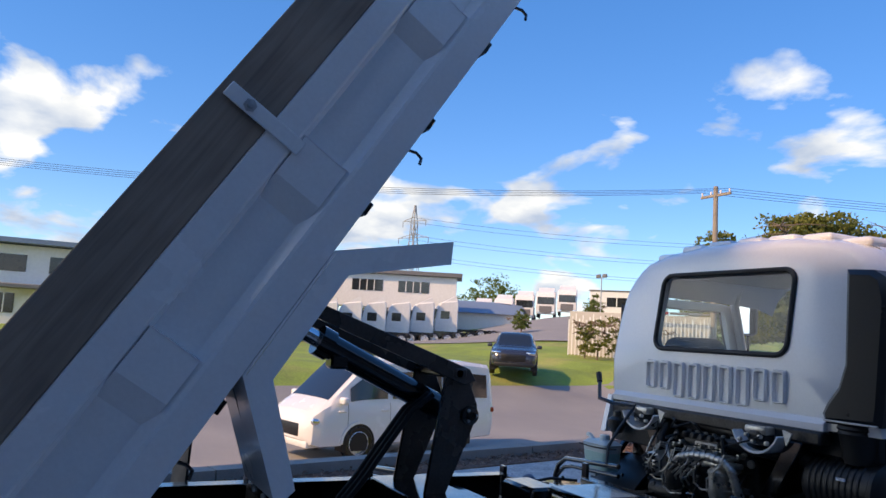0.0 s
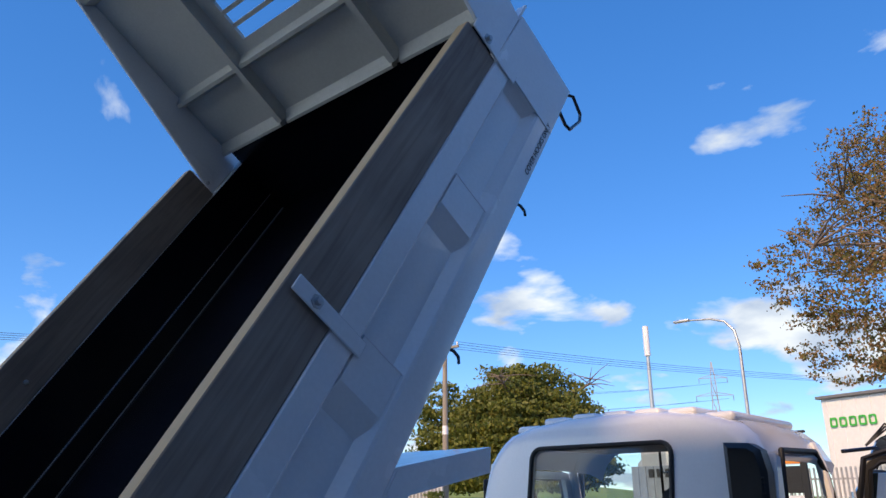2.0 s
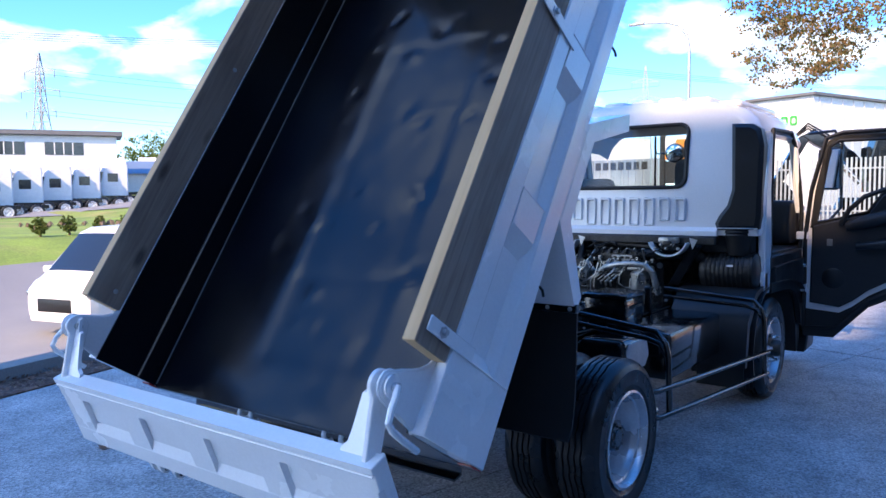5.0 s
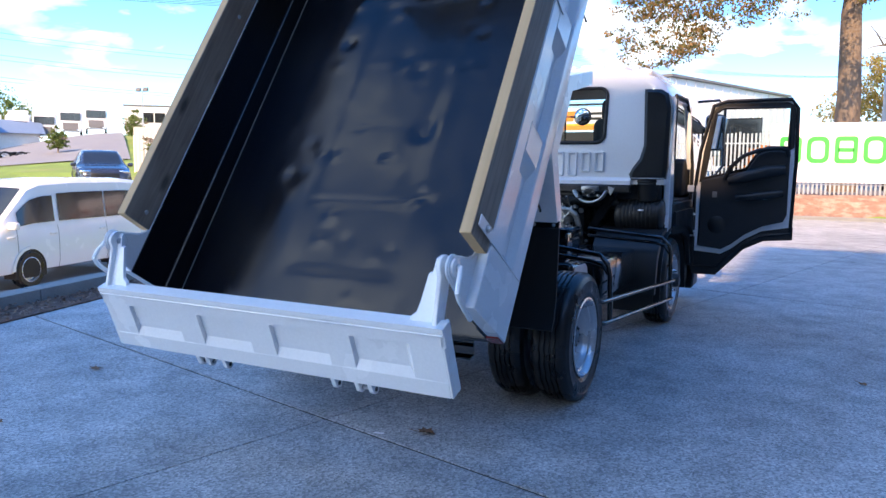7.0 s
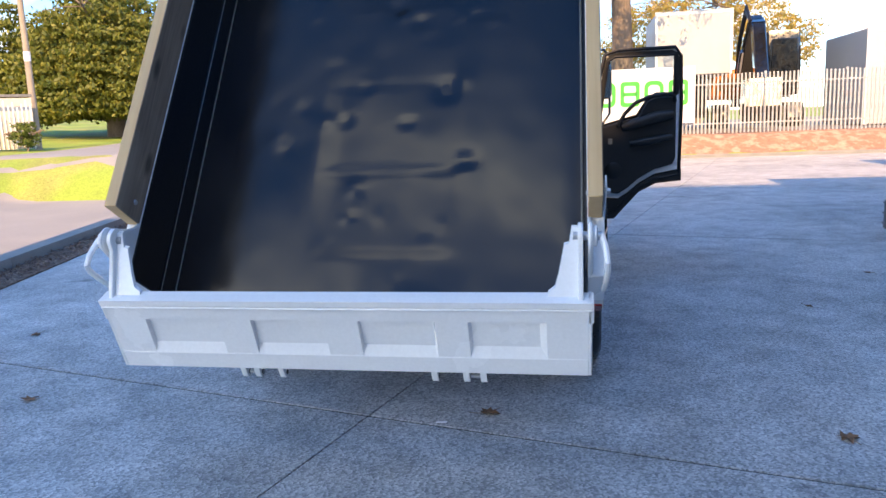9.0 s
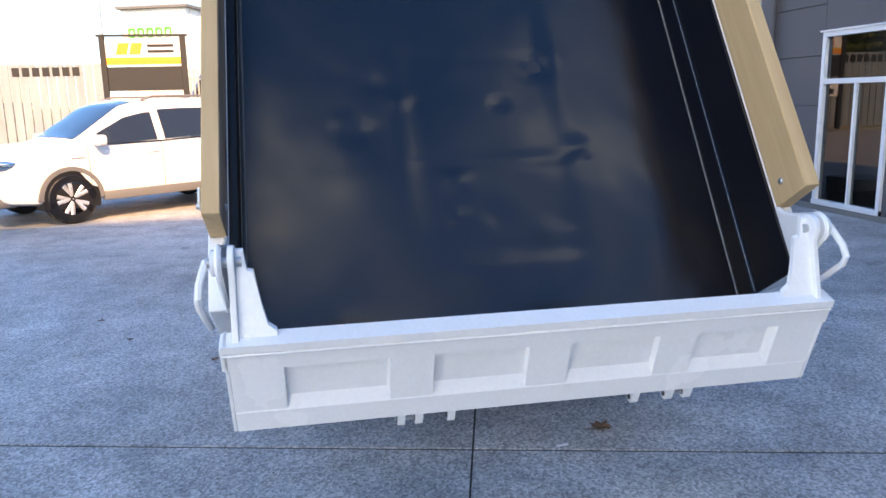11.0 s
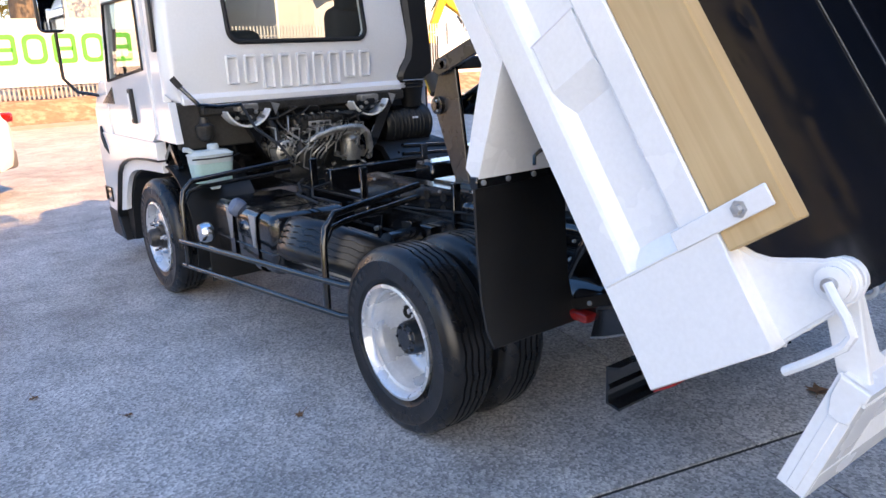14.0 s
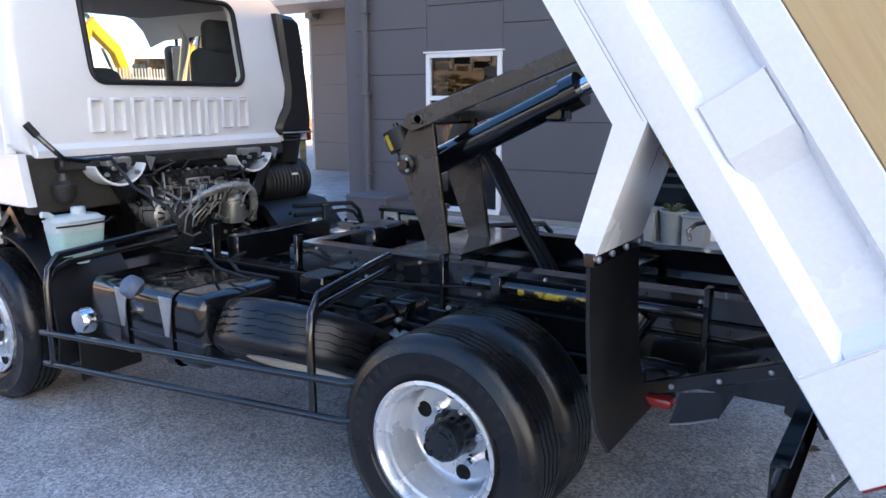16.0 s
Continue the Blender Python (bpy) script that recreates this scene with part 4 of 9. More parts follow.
    for sx in (-1, 1):
        part("beam_strut", prism(bmesh.new(), [(sx * 0.35, 0.87), (sx * 0.44, 0.87), (sx * 0.62, 1.19), (sx * 0.52, 1.19)], "y", 2.36, 2.45, 0.004), M_BLACK, beam)
    # release lever and cable on the left
    lv = part("cab_release_lever", tube(bmesh.new(), [(-1.0, 2.30, 1.38), (-0.92, 2.24, 1.27), (-0.80, 2.26, 1.25), (-0.62, 2.30, 1.25)], 0.014, 8), M_BLACK, truck)
    part("grip", tube(bmesh.new(), [(-1.04, 2.32, 1.44), (-1.0, 2.30, 1.38)], 0.02, 8), M_RUBBER, lv)
    part("loose_cable", tube(bmesh.new(), [(-0.62, 2.30, 1.25), (-0.6, 2.15, 1.1), (-0.52, 2.0, 1.0), (-0.47, 1.95, 0.9)], 0.01, 6), M_RUBBER, lv)
    # clutch cylinder on the left under the cab
    part("brake_valve", lathe(bmesh.new(), [(0.0, 0.09), (0.025, 0.085), (0.03, 0.05), (0.06, 0.03), (0.06, -0.02), (0.035, -0.06), (0.0, -0.07)], 16, "z", (-0.86, 2.35, 1.10)), M_GREASE, truck)
    part("inner_panel", box((-1.0, 2.42, 0.98), (-0.45, 2.5, 1.28), 0.01), M_DUSTY, truck, "dusty grey inner panel")
    part("dark_bulkhead", box((-0.98, 2.60, 0.62), (0.98, 2.66, 1.28), 0.01), M_BLACK, truck)
    # coolant bottle
    def jug(z0, z1, a, b):
        """Slab of the tapered jug between two heights, wider at the top."""
        bm = bmesh.new()
        rows = []
        for k in range(5):
            f = k / 4
            z = z0 + (z1 - z0) * f
            g = a + (b - a) * f
            rows.append([bm.verts.new((-0.885 + p[0], 2.25 + p[1], z)) for p in rrect(0, 0, 0.135 * g, 0.08 * g, 0.045 * g, 5)])
        for p, q in zip(rows, rows[1:]):
            for k in range(len(p)):
                bm.faces.new((p[k], p[(k + 1) % len(p)], q[(k + 1) % len(p)], q[k]))
        bm.faces.new(rows[0][::-1])
        bm.faces.new(rows[-1])
        return bm

    bo = part("coolant_bottle", jug(0.79, 0.91, 0.86, 0.97), M_COOLANT, truck, "translucent coolant bottle half full")
    part("bottle_top", jug(0.911, 0.962, 0.975, 1.0), M_BOTTLE, bo, "empty upper half of the bottle")
    part("bottle_shoulder", jug(0.963, 0.985, 1.0, 0.80), M_BOTTLE, bo)
    part("bottle_seam", tube(bmesh.new(), [(-0.885 + p[0], 2.25 + p[1], 0.963) for p in rrect(0, 0, 0.136, 0.081, 0.045, 5)], 0.004, 6, closed=True), M_BOTTLE, bo)
    part("bottle_cap", lathe(bmesh.new(), [(0.0, 0.038), (0.032, 0.036), (0.036, 0.028), (0.036, 0.004), (0.042, 0.0), (0.045, -0.012)], 18, "z", (-0.86, 2.25, 0.988)), M_BOTTLE, bo)
    part("bottle_spout", tube(bmesh.new(), [(-0.985, 2.25, 0.975), (-1.02, 2.25, 1.0), (-1.05, 2.25, 1.005)], 0.016, 8), M_BOTTLE, bo)
    part("bottle_tab", prism(bmesh.new(), [(-0.95, 0.80), (-0.84, 0.80), (-0.87, 0.745), (-0.92, 0.745)], "y", 2.18, 2.20), M_BOTTLE, bo)
    part("bottle_band", tube(bmesh.new(), [(-1.03, 2.165, 0.945), (-0.90, 2.155, 0.942), (-0.76, 2.165, 0.945), (-0.70, 2.22, 0.95)], 0.005, 6), M_RUBBER, bo)
    # intake snorkel and air cleaner, right
    sn = part("intake_snorkel", prism(bmesh.new(), [(0.80, 2.12), (0.95, 2.11), (1.01, 2.07), (1.035, 1.95), (1.035, 1.42), (1.02, 1.32), (0.72, 1.31), (0.70, 1.36), (0.73, 1.42), (0.79, 1.50), (0.82, 1.62)], "y", 2.44, 2.60, 0.03), M_PLASTIC, truck, "black plastic air intake snorkel")
    for v in sn.data.vertices:
        v.co.y -= 0.06 * (1 - smooth01((v.co.z - 1.45) / 0.55))
    for k in range(13):
        part("intake_slat", box((0.93, 2.432, 1.60 + 0.026 * k), (1.02, 2.444, 1.612 + 0.026 * k), 0.002), M_RUBBER, sn)
    part("snorkel_clip", box((0.73, 2.372, 1.322), (1.02, 2.386, 1.332), 0.002), M_GALV, sn)
    boot = [(0.11, 1.335), (0.115, 1.32), (0.105, 1.31), (0.112, 1.295), (0.102, 1.285), (0.108, 1.27), (0.10, 1.255), (0.085, 1.16), (0.075, 1.12), (0.0, 1.12)]
    part("snorkel_boot", lathe(bmesh.new(), boot, 26, "z", (0.86, 2.485, 0)), M_RUBBER, sn, "ribbed rubber boot")
    part("snorkel_screw", lathe(bmesh.new(), [(0.0, -0.008), (0.012, -0.006), (0.014, 0.0)], 10, "y", (0.86, 2.385, 1.37)), M_RUBBER, sn)
    ac = part("air_cleaner", lathe(bmesh.new(), [(0.0, 0.57), (0.12, 0.58), (0.145, 0.61), (0.145, 0.96), (0.15, 0.965), (0.15, 0.985), (0.12, 1.01), (0.0, 1.02)], 32, "x", (0, 2.52, 0.99)), M_PLASTIC, truck, "black drum air cleaner")
    for k in range(9):
        part("cleaner_rib", lathe(bmesh.new(), [(0.145, 0.63 + 0.034 * k), (0.151, 0.635 + 0.034 * k), (0.151, 0.645 + 0.034 * k), (0.145, 0.65 + 0.034 * k)], 28, "x", (0, 2.52, 0.99)), M_PLASTIC, ac)
    part("cleaner_label", box((0.80, 2.372, 1.035), (0.85, 2.38, 1.05), 0.001), M_BANNER, ac)
    part("splash_shield", prism(bmesh.new(), [(2.05, 0.34), (2.10, 0.34), (2.16, 0.62), (2.34, 0.82), (2.60, 0.88), (2.60, 0.90), (2.30, 0.86), (2.10, 0.66)], "x", 0.46, 1.04), M_PLASTIC, truck, "black inner mudguard")
    part("skirt_block", box((0.985, 2.50, 0.84), (1.045, 2.62, 1.0), 0.02, seg=2), M_CABW, truck)


engine()


# ---- cab ----
CAB_R = 2.42


def cab():
    # section outline of the cab in x, z (right half mirrored)
    half = [(1.035, 1.27), (1.045, 1.55), (1.035, 1.85), (1.0, 2.05), (0.94, 2.17), (0.85, 2.252), (0.67, 2.308), (0.35, 2.35), (0.0, 2.36)]
    loop = half + [(-x, z) for x, z in half[-2::-1]]
    WC = (-0.07, 1.895)
    win = rrect(WC[0], WC[1], 0.525, 0.25, 0.075, 6)

    def lean(z):
        return max(0.0, 0.17 * (z - 1.57))

    def depth(z):
        return 0.10 + 0.03 * smooth01((z - 2.0) / 0.2)

    N = 72
    outer = spread(loop, WC, N)
    inner = spread(win, WC, N)
    bm = bmesh.new()
    STEPS = 6
    r = [[] for _ in range(STEPS + 2)]
    for k in range(N):
        ox, oz = outer[k]
        # rounded rear edge, fuller towards the roof
        dx, dz = WC[0] - ox, (WC[1] - oz)
        ln = math.hypot(dx, dz)
        full = smooth01((oz - 1.95) / 0.25)
        keep = 0.0 if oz < 1.275 else 0.07 + 0.03 * full
        for q in range(STEPS + 1):
            a = 0.5 * math.pi * q / STEPS
            f = keep * (1 - math.cos(a))
            x, z = ox + dx / ln * f, oz + dz / ln * f
            r[q].append(bm.verts.new((x, CAB_R + depth(oz) * (1 - math.sin(a)) + lean(z), z)))
        r[-1].append(bm.verts.new((inner[k][0], CAB_R + lean(inner[k][1]), inner[k][1])))
    back = [bm.verts.new((inner[k][0], CAB_R + 0.05 + lean(inner[k][1]), inner[k][1])) for k in range(N)]
    r.append(back)
    for a, b in zip(r, r[1:]):
        for k in range(N):
            bm.faces.new((a[k], a[(k + 1) % N], b[(k + 1) % N], b[k]))
    shell = part("cab_rear_wall", bm, M_CABW, truck, "white pressed steel cab back")
    part("window_gasket", tube(bmesh.new(), [(p[0], CAB_R - 0.004 + lean(p[1]), p[1]) for p in win], 0.016, 8, closed=True), M_RUBBER, shell, "black rubber window gasket")
    bm = bmesh.new()
    bm.faces.new([bm.verts.new((p[0], CAB_R + 0.015 + lean(p[1]), p[1])) for p in win])
    pane = part("rear_pane", bm, M_GLASS, shell)
    pane.visible_shadow = False
    # pressed ribs under the window
    for k in range(9):
        x = -0.600 + 0.1275 * k
        z0, z1 = (1.335, 1.565) if 2 <= k <= 6 else (1.375, 1.565)
        zc, hh = (z0 + z1) / 2, (z1 - z0) / 2
        bm = bmesh.new()
        lay = []
        for inset, up, drop in ((0.0, -0.004, 0.0), (0.006, 0.017, 0.0), (0.014, 0.017, 0.003), (0.020, -0.006, 0.006)):
            lay.append([bm.verts.new((p[0], CAB_R - up, p[1])) for p in rrect(x, zc - drop, 0.047 - inset, hh - inset, 0.016 - inset * 0.4, 4)])
        for a, b in zip(lay, lay[1:]):
            for q in range(len(a)):
                bm.faces.new((a[q], a[(q + 1) % len(a)], b[(q + 1) % len(a)], b[q]))
        bm.faces.new(lay[-1])
        part("pressed_rib", bm, M_CABW, shell, smooth=35)
    part("lower_fold", prism(bmesh.new(), [(CAB_R - 0.004, 1.33), (CAB_R - 0.03, 1.30), (CAB_R - 0.03, 1.265), (CAB_R + 0.02, 1.262), (CAB_R + 0.02, 1.33)], "x", -0.96, 0.72, 0.004), M_CABW, shell)
    # roof and upper sides as a loft
    cuts = [(CAB_R + 0.10, 1.0, 0.0), (2.86, 1.0, 0.012), (3.4, 1.0, 0.012), (3.85, 0.985, -0.01), (4.0, 0.96, -0.06)]
    top = [p for p in loop if p[1] > 2.0]
    bm = bmesh.new()
    rows = []
    for y, s, dz in cuts:
        rows.append([bm.verts.new((x * s, y + (lean(z) + depth(z) - 0.104 if y < 2.6 else 0.0), z + dz * (z - 1.9) / 0.44)) for x, z in top] + [bm.verts.new((x * s * 0.97, y + (0.2 if y < 2.6 else 0.0), z + dz - 0.035)) for x, z in top[::-1]])
    for a, b in zip(rows, rows[1:]):
        for k in range(len(a)):
            bm.faces.new((a[k], a[(k + 1) % len(a)], b[(k + 1) % len(a)], b[k]))
    bm.faces.new(rows[0])
    bm.faces.new(rows[-1][::-1])
    roof = part("cab_roof", bm, M_CABW, truck, "white cab roof with raised ribs")
    for k in range(7):
        x = -0.72 + 0.24 * k
        z = 2.366 - 0.09 * (x / 0.84) ** 4 - 0.012 * (x / 0.84) ** 2
        part("roof_rib", box((x - 0.10, 2.64, z - 0.05), (x + 0.10, 3.7, z + 0.012), 0.03, seg=5), M_CABW, roof)
    # left side: rear quarter, door with window
    side = part("cab_left_side", prism(bmesh.new(), [(CAB_R + 0.10, 1.03), (2.78, 1.03), (2.78, 1.30), (2.70, 1.45), (2.70, 2.02), (CAB_R + 0.185, 2.06), (CAB_R + 0.10, 1.57)], "x", -1.045, -0.99, 0.006), M_CABW, truck, "white cab rear quarter")
    part("side_vent", box((-1.06, 2.52, 1.60), (-1.04, 2.59, 1.95), 0.008), M_PLASTIC, side, "black vent strip")
    part("quarter_skirt", prism(bmesh.new(), [(2.36, 1.03), (2.52, 1.03), (2.52, 1.29), (2.42, 1.29)], "x", -1.05, -1.0, 0.004), M_CABW, side)
    dr = [(2.72, 1.02), (3.0, 1.02), (3.55, 1.02), (3.78, 1.02), (3.78, 1.40), (3.60, 2.02), (2.72, 2.02)]
    wd = [(2.80, 1.50), (3.68, 1.42), (3.54, 1.96), (2.80, 1.96)]
    cw = (3.2, 1.7)
    bm = ring_panel(bmesh.new(), spread(dr, cw, 48), spread(wd, cw, 48), lambda p, w: (-1.06 + w, p[0], p[1]), 0.05)
    ld = part("left_door", bm, M_CABW, truck, "white passenger door, shut")
    bm = bmesh.new()
    bm.faces.new([bm.verts.new((-1.045, p[0], p[1])) for p in wd])
    part("door_pane", bm, M_GLASS, ld).visible_shadow = False
    part("door_handle", prism(bmesh.new(), [(3.075, 1.13), (3.145, 1.13), (3.175, 1.37), (3.095, 1.37)], "x", -1.085, -1.055, 0.010), M_PLASTIC, ld, "black upright door handle")
    part("handle_grip", prism(bmesh.new(), [(3.10, 1.16), (3.12, 1.16), (3.145, 1.34), (3.118, 1.34)], "x", -1.096, -1.084, 0.004), M_CABW, ld)
    part("low_quarter_window", prism(bmesh.new(), [(3.60, 1.25), (3.93, 1.25), (3.61, 1.375)], "x", -1.068, -1.055, 0.004), M_DARKCAR, ld, "small dark triangular window")
    part("corner_indicator", tube(bmesh.new(), [(-1.062, 4.10, 1.06), (-1.064, 4.04, 0.98), (-1.064, 3.98, 0.91), (-1.062, 3.93, 0.85)], [0.012, 0.03, 0.03, 0.012], 8), M_PLASTIC, ld)
    part("window_seal", tube(bmesh.new(), [(-1.062, p[0], p[1]) for p in wd], 0.012, 6, closed=True), M_RUBBER, ld)
    # front corner, lower front, bumper, arch
    for sx in (-1, 1):
        part("front_pillar", tube(bmesh.new(), [(sx * 1.0, 3.80, 1.42), (sx * 0.98, 3.62, 2.02), (sx * 0.93, 3.62, 2.16)], 0.035, 8), M_CABW, truck)
        part("front_corner", prism(bmesh.new(), [(3.80, 0.62), (4.22, 0.62), (4.22, 1.20), (3.98, 1.42), (3.80, 1.42)], "x", sx * 1.06, sx * 1.0, 0.01), M_CABW, truck)
        edge = [(2.72, 0.90), (2.95, 0.895), (3.17, 0.882), (3.40, 0.858), (3.54, 0.832), (3.66, 0.79), (3.74, 0.73), (3.84, 0.56), (3.94, 0.38)]
        lip = [(2.72, 0.81), (2.93, 0.803), (3.20, 0.79), (3.36, 0.772), (3.47, 0.745), (3.57, 0.70), (3.65, 0.63), (3.72, 0.53), (3.77, 0.42)]
        part("arch_flare", prism(bmesh.new(), [(p[0] + 0.004, p[1] + 0.004) for p in edge] + lip[::-1], "x", sx * 1.045, sx * 1.005, 0.003), M_ALUW if sx < 0 else M_PLASTIC, truck, "inner flare of the wheel arch")
        part("front_quarter", prism(bmesh.new(), edge + [(4.15, 0.39), (4.20, 0.62), (4.20, 1.02), (2.72, 1.02)], "x", sx * 1.072, sx * 1.0, 0.004), M_CABW if sx < 0 else M_PLASTIC, truck, "white painted panel above the front wheel" if sx < 0 else "black step panel under the open door")
        rim = edge + [(p[0] - 0.010, p[1] - 0.012) for p in edge[::-1]]
        part("arch_trim", prism(bmesh.new(), rim, "x", sx * 1.080, sx * 1.0, 0.002), M_PLASTIC, truck)
        part("arch_liner", prism(bmesh.new(), [(2.70, 0.805), (2.93, 0.798), (3.36, 0.765), (3.56, 0.69), (3.69, 0.54), (3.76, 0.40), (3.80, 0.16), (3.92, 0.16), (3.92, 0.50), (3.76, 0.80), (3.40, 0.96), (2.70, 0.98)], "x", sx * 1.0, sx * 0.55), M_PLASTIC, truck)
        part("splash_bracket", prism(bmesh.new(), [(2.47, 0.88), (2.59, 1.02), (2.80, 0.86), (2.76, 0.84), (2.60, 0.975), (2.52, 0.88), (2.78, 0.85), (2.78, 0.83), (2.47, 0.86)], "x", sx * 1.02, sx * 0.99), M_BLACK, truck)
        cl = part("corner_lamp", box((min(sx * 1.05, sx * 1.08), 4.00, 0.46), (max(sx * 1.05, sx * 1.08), 4.17, 0.57), 0.012, seg=2), M_CHROME, truck, "clear corner lamp")
        part("lamp_bezel", tube(bmesh.new(), [(sx * 1.08, 4.00, 0.46), (sx * 1.08, 4.17, 0.46), (sx * 1.08, 4.17, 0.57), (sx * 1.08, 4.00, 0.57)], 0.007, 6, closed=True), M_PLASTIC, cl)
        part("bumper_end", prism(bmesh.new(), [(3.84, 0.155), (4.16, 0.17), (4.22, 0.385), (3.95, 0.375), (3.97, 0.335)], "x", sx * 1.07, sx * 0.9, 0.012), M_PLASTIC, truck)
    part("bumper", box((-1.05, 4.14, 0.18), (1.05, 4.30, 0.66), 0.04, seg=3), M_PLASTIC, truck)
    part("front_panel", box((-1.0, 4.14, 0.66), (1.0, 4.22, 1.40), 0.03, seg=2), M_CABW, truck)
    bm = bmesh.new()
    bm.faces.new([bm.verts.new(v) for v in ((-0.96, 4.16, 1.40), (0.96, 4.16, 1.40), (0.90, 3.98, 2.16), (-0.90, 3.98, 2.16))])
    part("windscreen", bm, M_GLASS, truck).visible_shadow = False
    # floor, dash, seats, wheel
    part("cab_floor", box((-1.0, 2.5, 1.05), (1.0, 4.15, 1.12), 0.01), M_TRIM, truck)
    dash = part("dashboard", box((-0.98, 3.72, 1.12), (0.98, 4.13, 1.52), 0.06, seg=3), M_TRIM, truck, "dark grey dashboard")
    part("steering_wheel", tube(bmesh.new(), [(0.52 + 0.2 * math.cos(a), 3.62 - 0.08 * math.sin(a), 1.50 + 0.16 * math.sin(a)) for a in np.linspace(0, 2 * math.pi, 24, endpoint=False)], 0.015, 8, closed=True), M_PLASTIC, dash)
    part("column", cyl(bmesh.new(), (0.52, 3.62, 1.58), (0.52, 3.85, 1.40), 0.03), M_PLASTIC, dash)
    for x in (-0.5, 0.52):
        st = part("cab_seat", box((x - 0.25, 2.75, 1.12), (x + 0.25, 3.3, 1.38), 0.06, seg=3), M_SEAT, truck, "dark cloth cab seat")
        part("seat_back", box((x - 0.24, 2.62, 1.34), (x + 0.24, 2.78, 1.88 if x > 0 else 1.73), 0.075, seg=4), M_SEAT, st)
        if x > 0:
            part("head_rest", box((x - 0.16, 2.62, 1.84), (x + 0.16, 2.74, 2.06), 0.055, seg=4), M_SEAT, st)
    part("rear_trim", box((-0.98, 2.48, 1.12), (0.98, 2.52, 1.58), 0.02), M_TRIM, truck)
    part("headliner", box((-0.84, 2.66, 2.17), (0.84, 3.93, 2.20), 0.01), M_KERB, truck, "grey roof lining")
    # right side: rear pillar, front pillar, sill round the door opening
    part("right_rear_pillar", prism(bmesh.new(), [(CAB_R + 0.10, 0.82), (2.66, 0.82), (2.70, 1.2), (2.66, 1.6), (2.68, 2.04), (CAB_R + 0.185, 2.06), (CAB_R + 0.10, 1.57)], "x", 0.99, 1.045, 0.008), M_CABW, truck, "white door pillar")
    part("right_sill", box((0.98, 2.66, 1.0), (1.05, 3.75, 1.10), 0.01), M_PLASTIC, truck)
    part("door_opening_seal", tube(bmesh.new(), [(1.03, 2.70, 1.10), (1.03, 2.72, 1.9), (1.02, 2.78, 2.08), (0.99, 3.5, 2.10), (1.0, 3.66, 1.95), (1.03, 3.76, 1.45), (1.03, 3.74, 1.10)], 0.018, 8), M_RUBBER, truck)
    # mirrors
    for sx, mp in ((-1, (-1.30, 4.12, 1.98)), (1, (1.20, 4.03, 1.80))):
        arm = part("mirror_arm", tube(bmesh.new(), [(sx * 1.02, 4.0, 2.12), (sx * 1.22, 4.1, 2.14), (sx * 1.28, 4.12, 2.05), (sx * 1.28, 4.12, 1.45), (sx * 1.2, 4.08, 1.34), (sx * 1.03, 4.02, 1.30)], 0.014, 8), M_BLACK, truck)
        hd = part("mirror_head", box((mp[0] - 0.1, mp[1] - 0.05, mp[2] - 0.19), (mp[0] + 0.1, mp[1] + 0.06, mp[2] + 0.19), 0.05, seg=3), M_PLASTIC, arm, "black wing mirror")
        part("mirror_face", box((mp[0] - 0.085, mp[1] - 0.056, mp[2] - 0.17), (mp[0] + 0.085, mp[1] - 0.05, mp[2] + 0.17), 0.002), M_MIRROR, hd)
    # front nearside mirror on a stalk, seen through the cab
    sm = part("crossview_mirror", lathe(bmesh.new(), [(0.0, -0.05), (0.06, -0.045), (0.10, -0.02), (0.105, 0.0), (0.09, 0.03), (0.0, 0.05)], 24, "y", (-0.36, 4.42, 2.02)), M_PLASTIC, truck, "round black cross-view mirror")
    part("mirror_dome", lathe(bmesh.new(), [(0.0, -0.062), (0.05, -0.056), (0.09, -0.034)], 24, "y", (-0.36, 4.42, 2.02)), M_MIRROR, sm)
    part("mirror_stalk", tube(bmesh.new(), [(-0.46, 4.42, 2.02), (-0.56, 4.40, 2.02), (-0.56, 4.38, 2.2), (-0.56, 4.38, 1.45)], 0.012, 8), M_BLACK, sm)


cab()


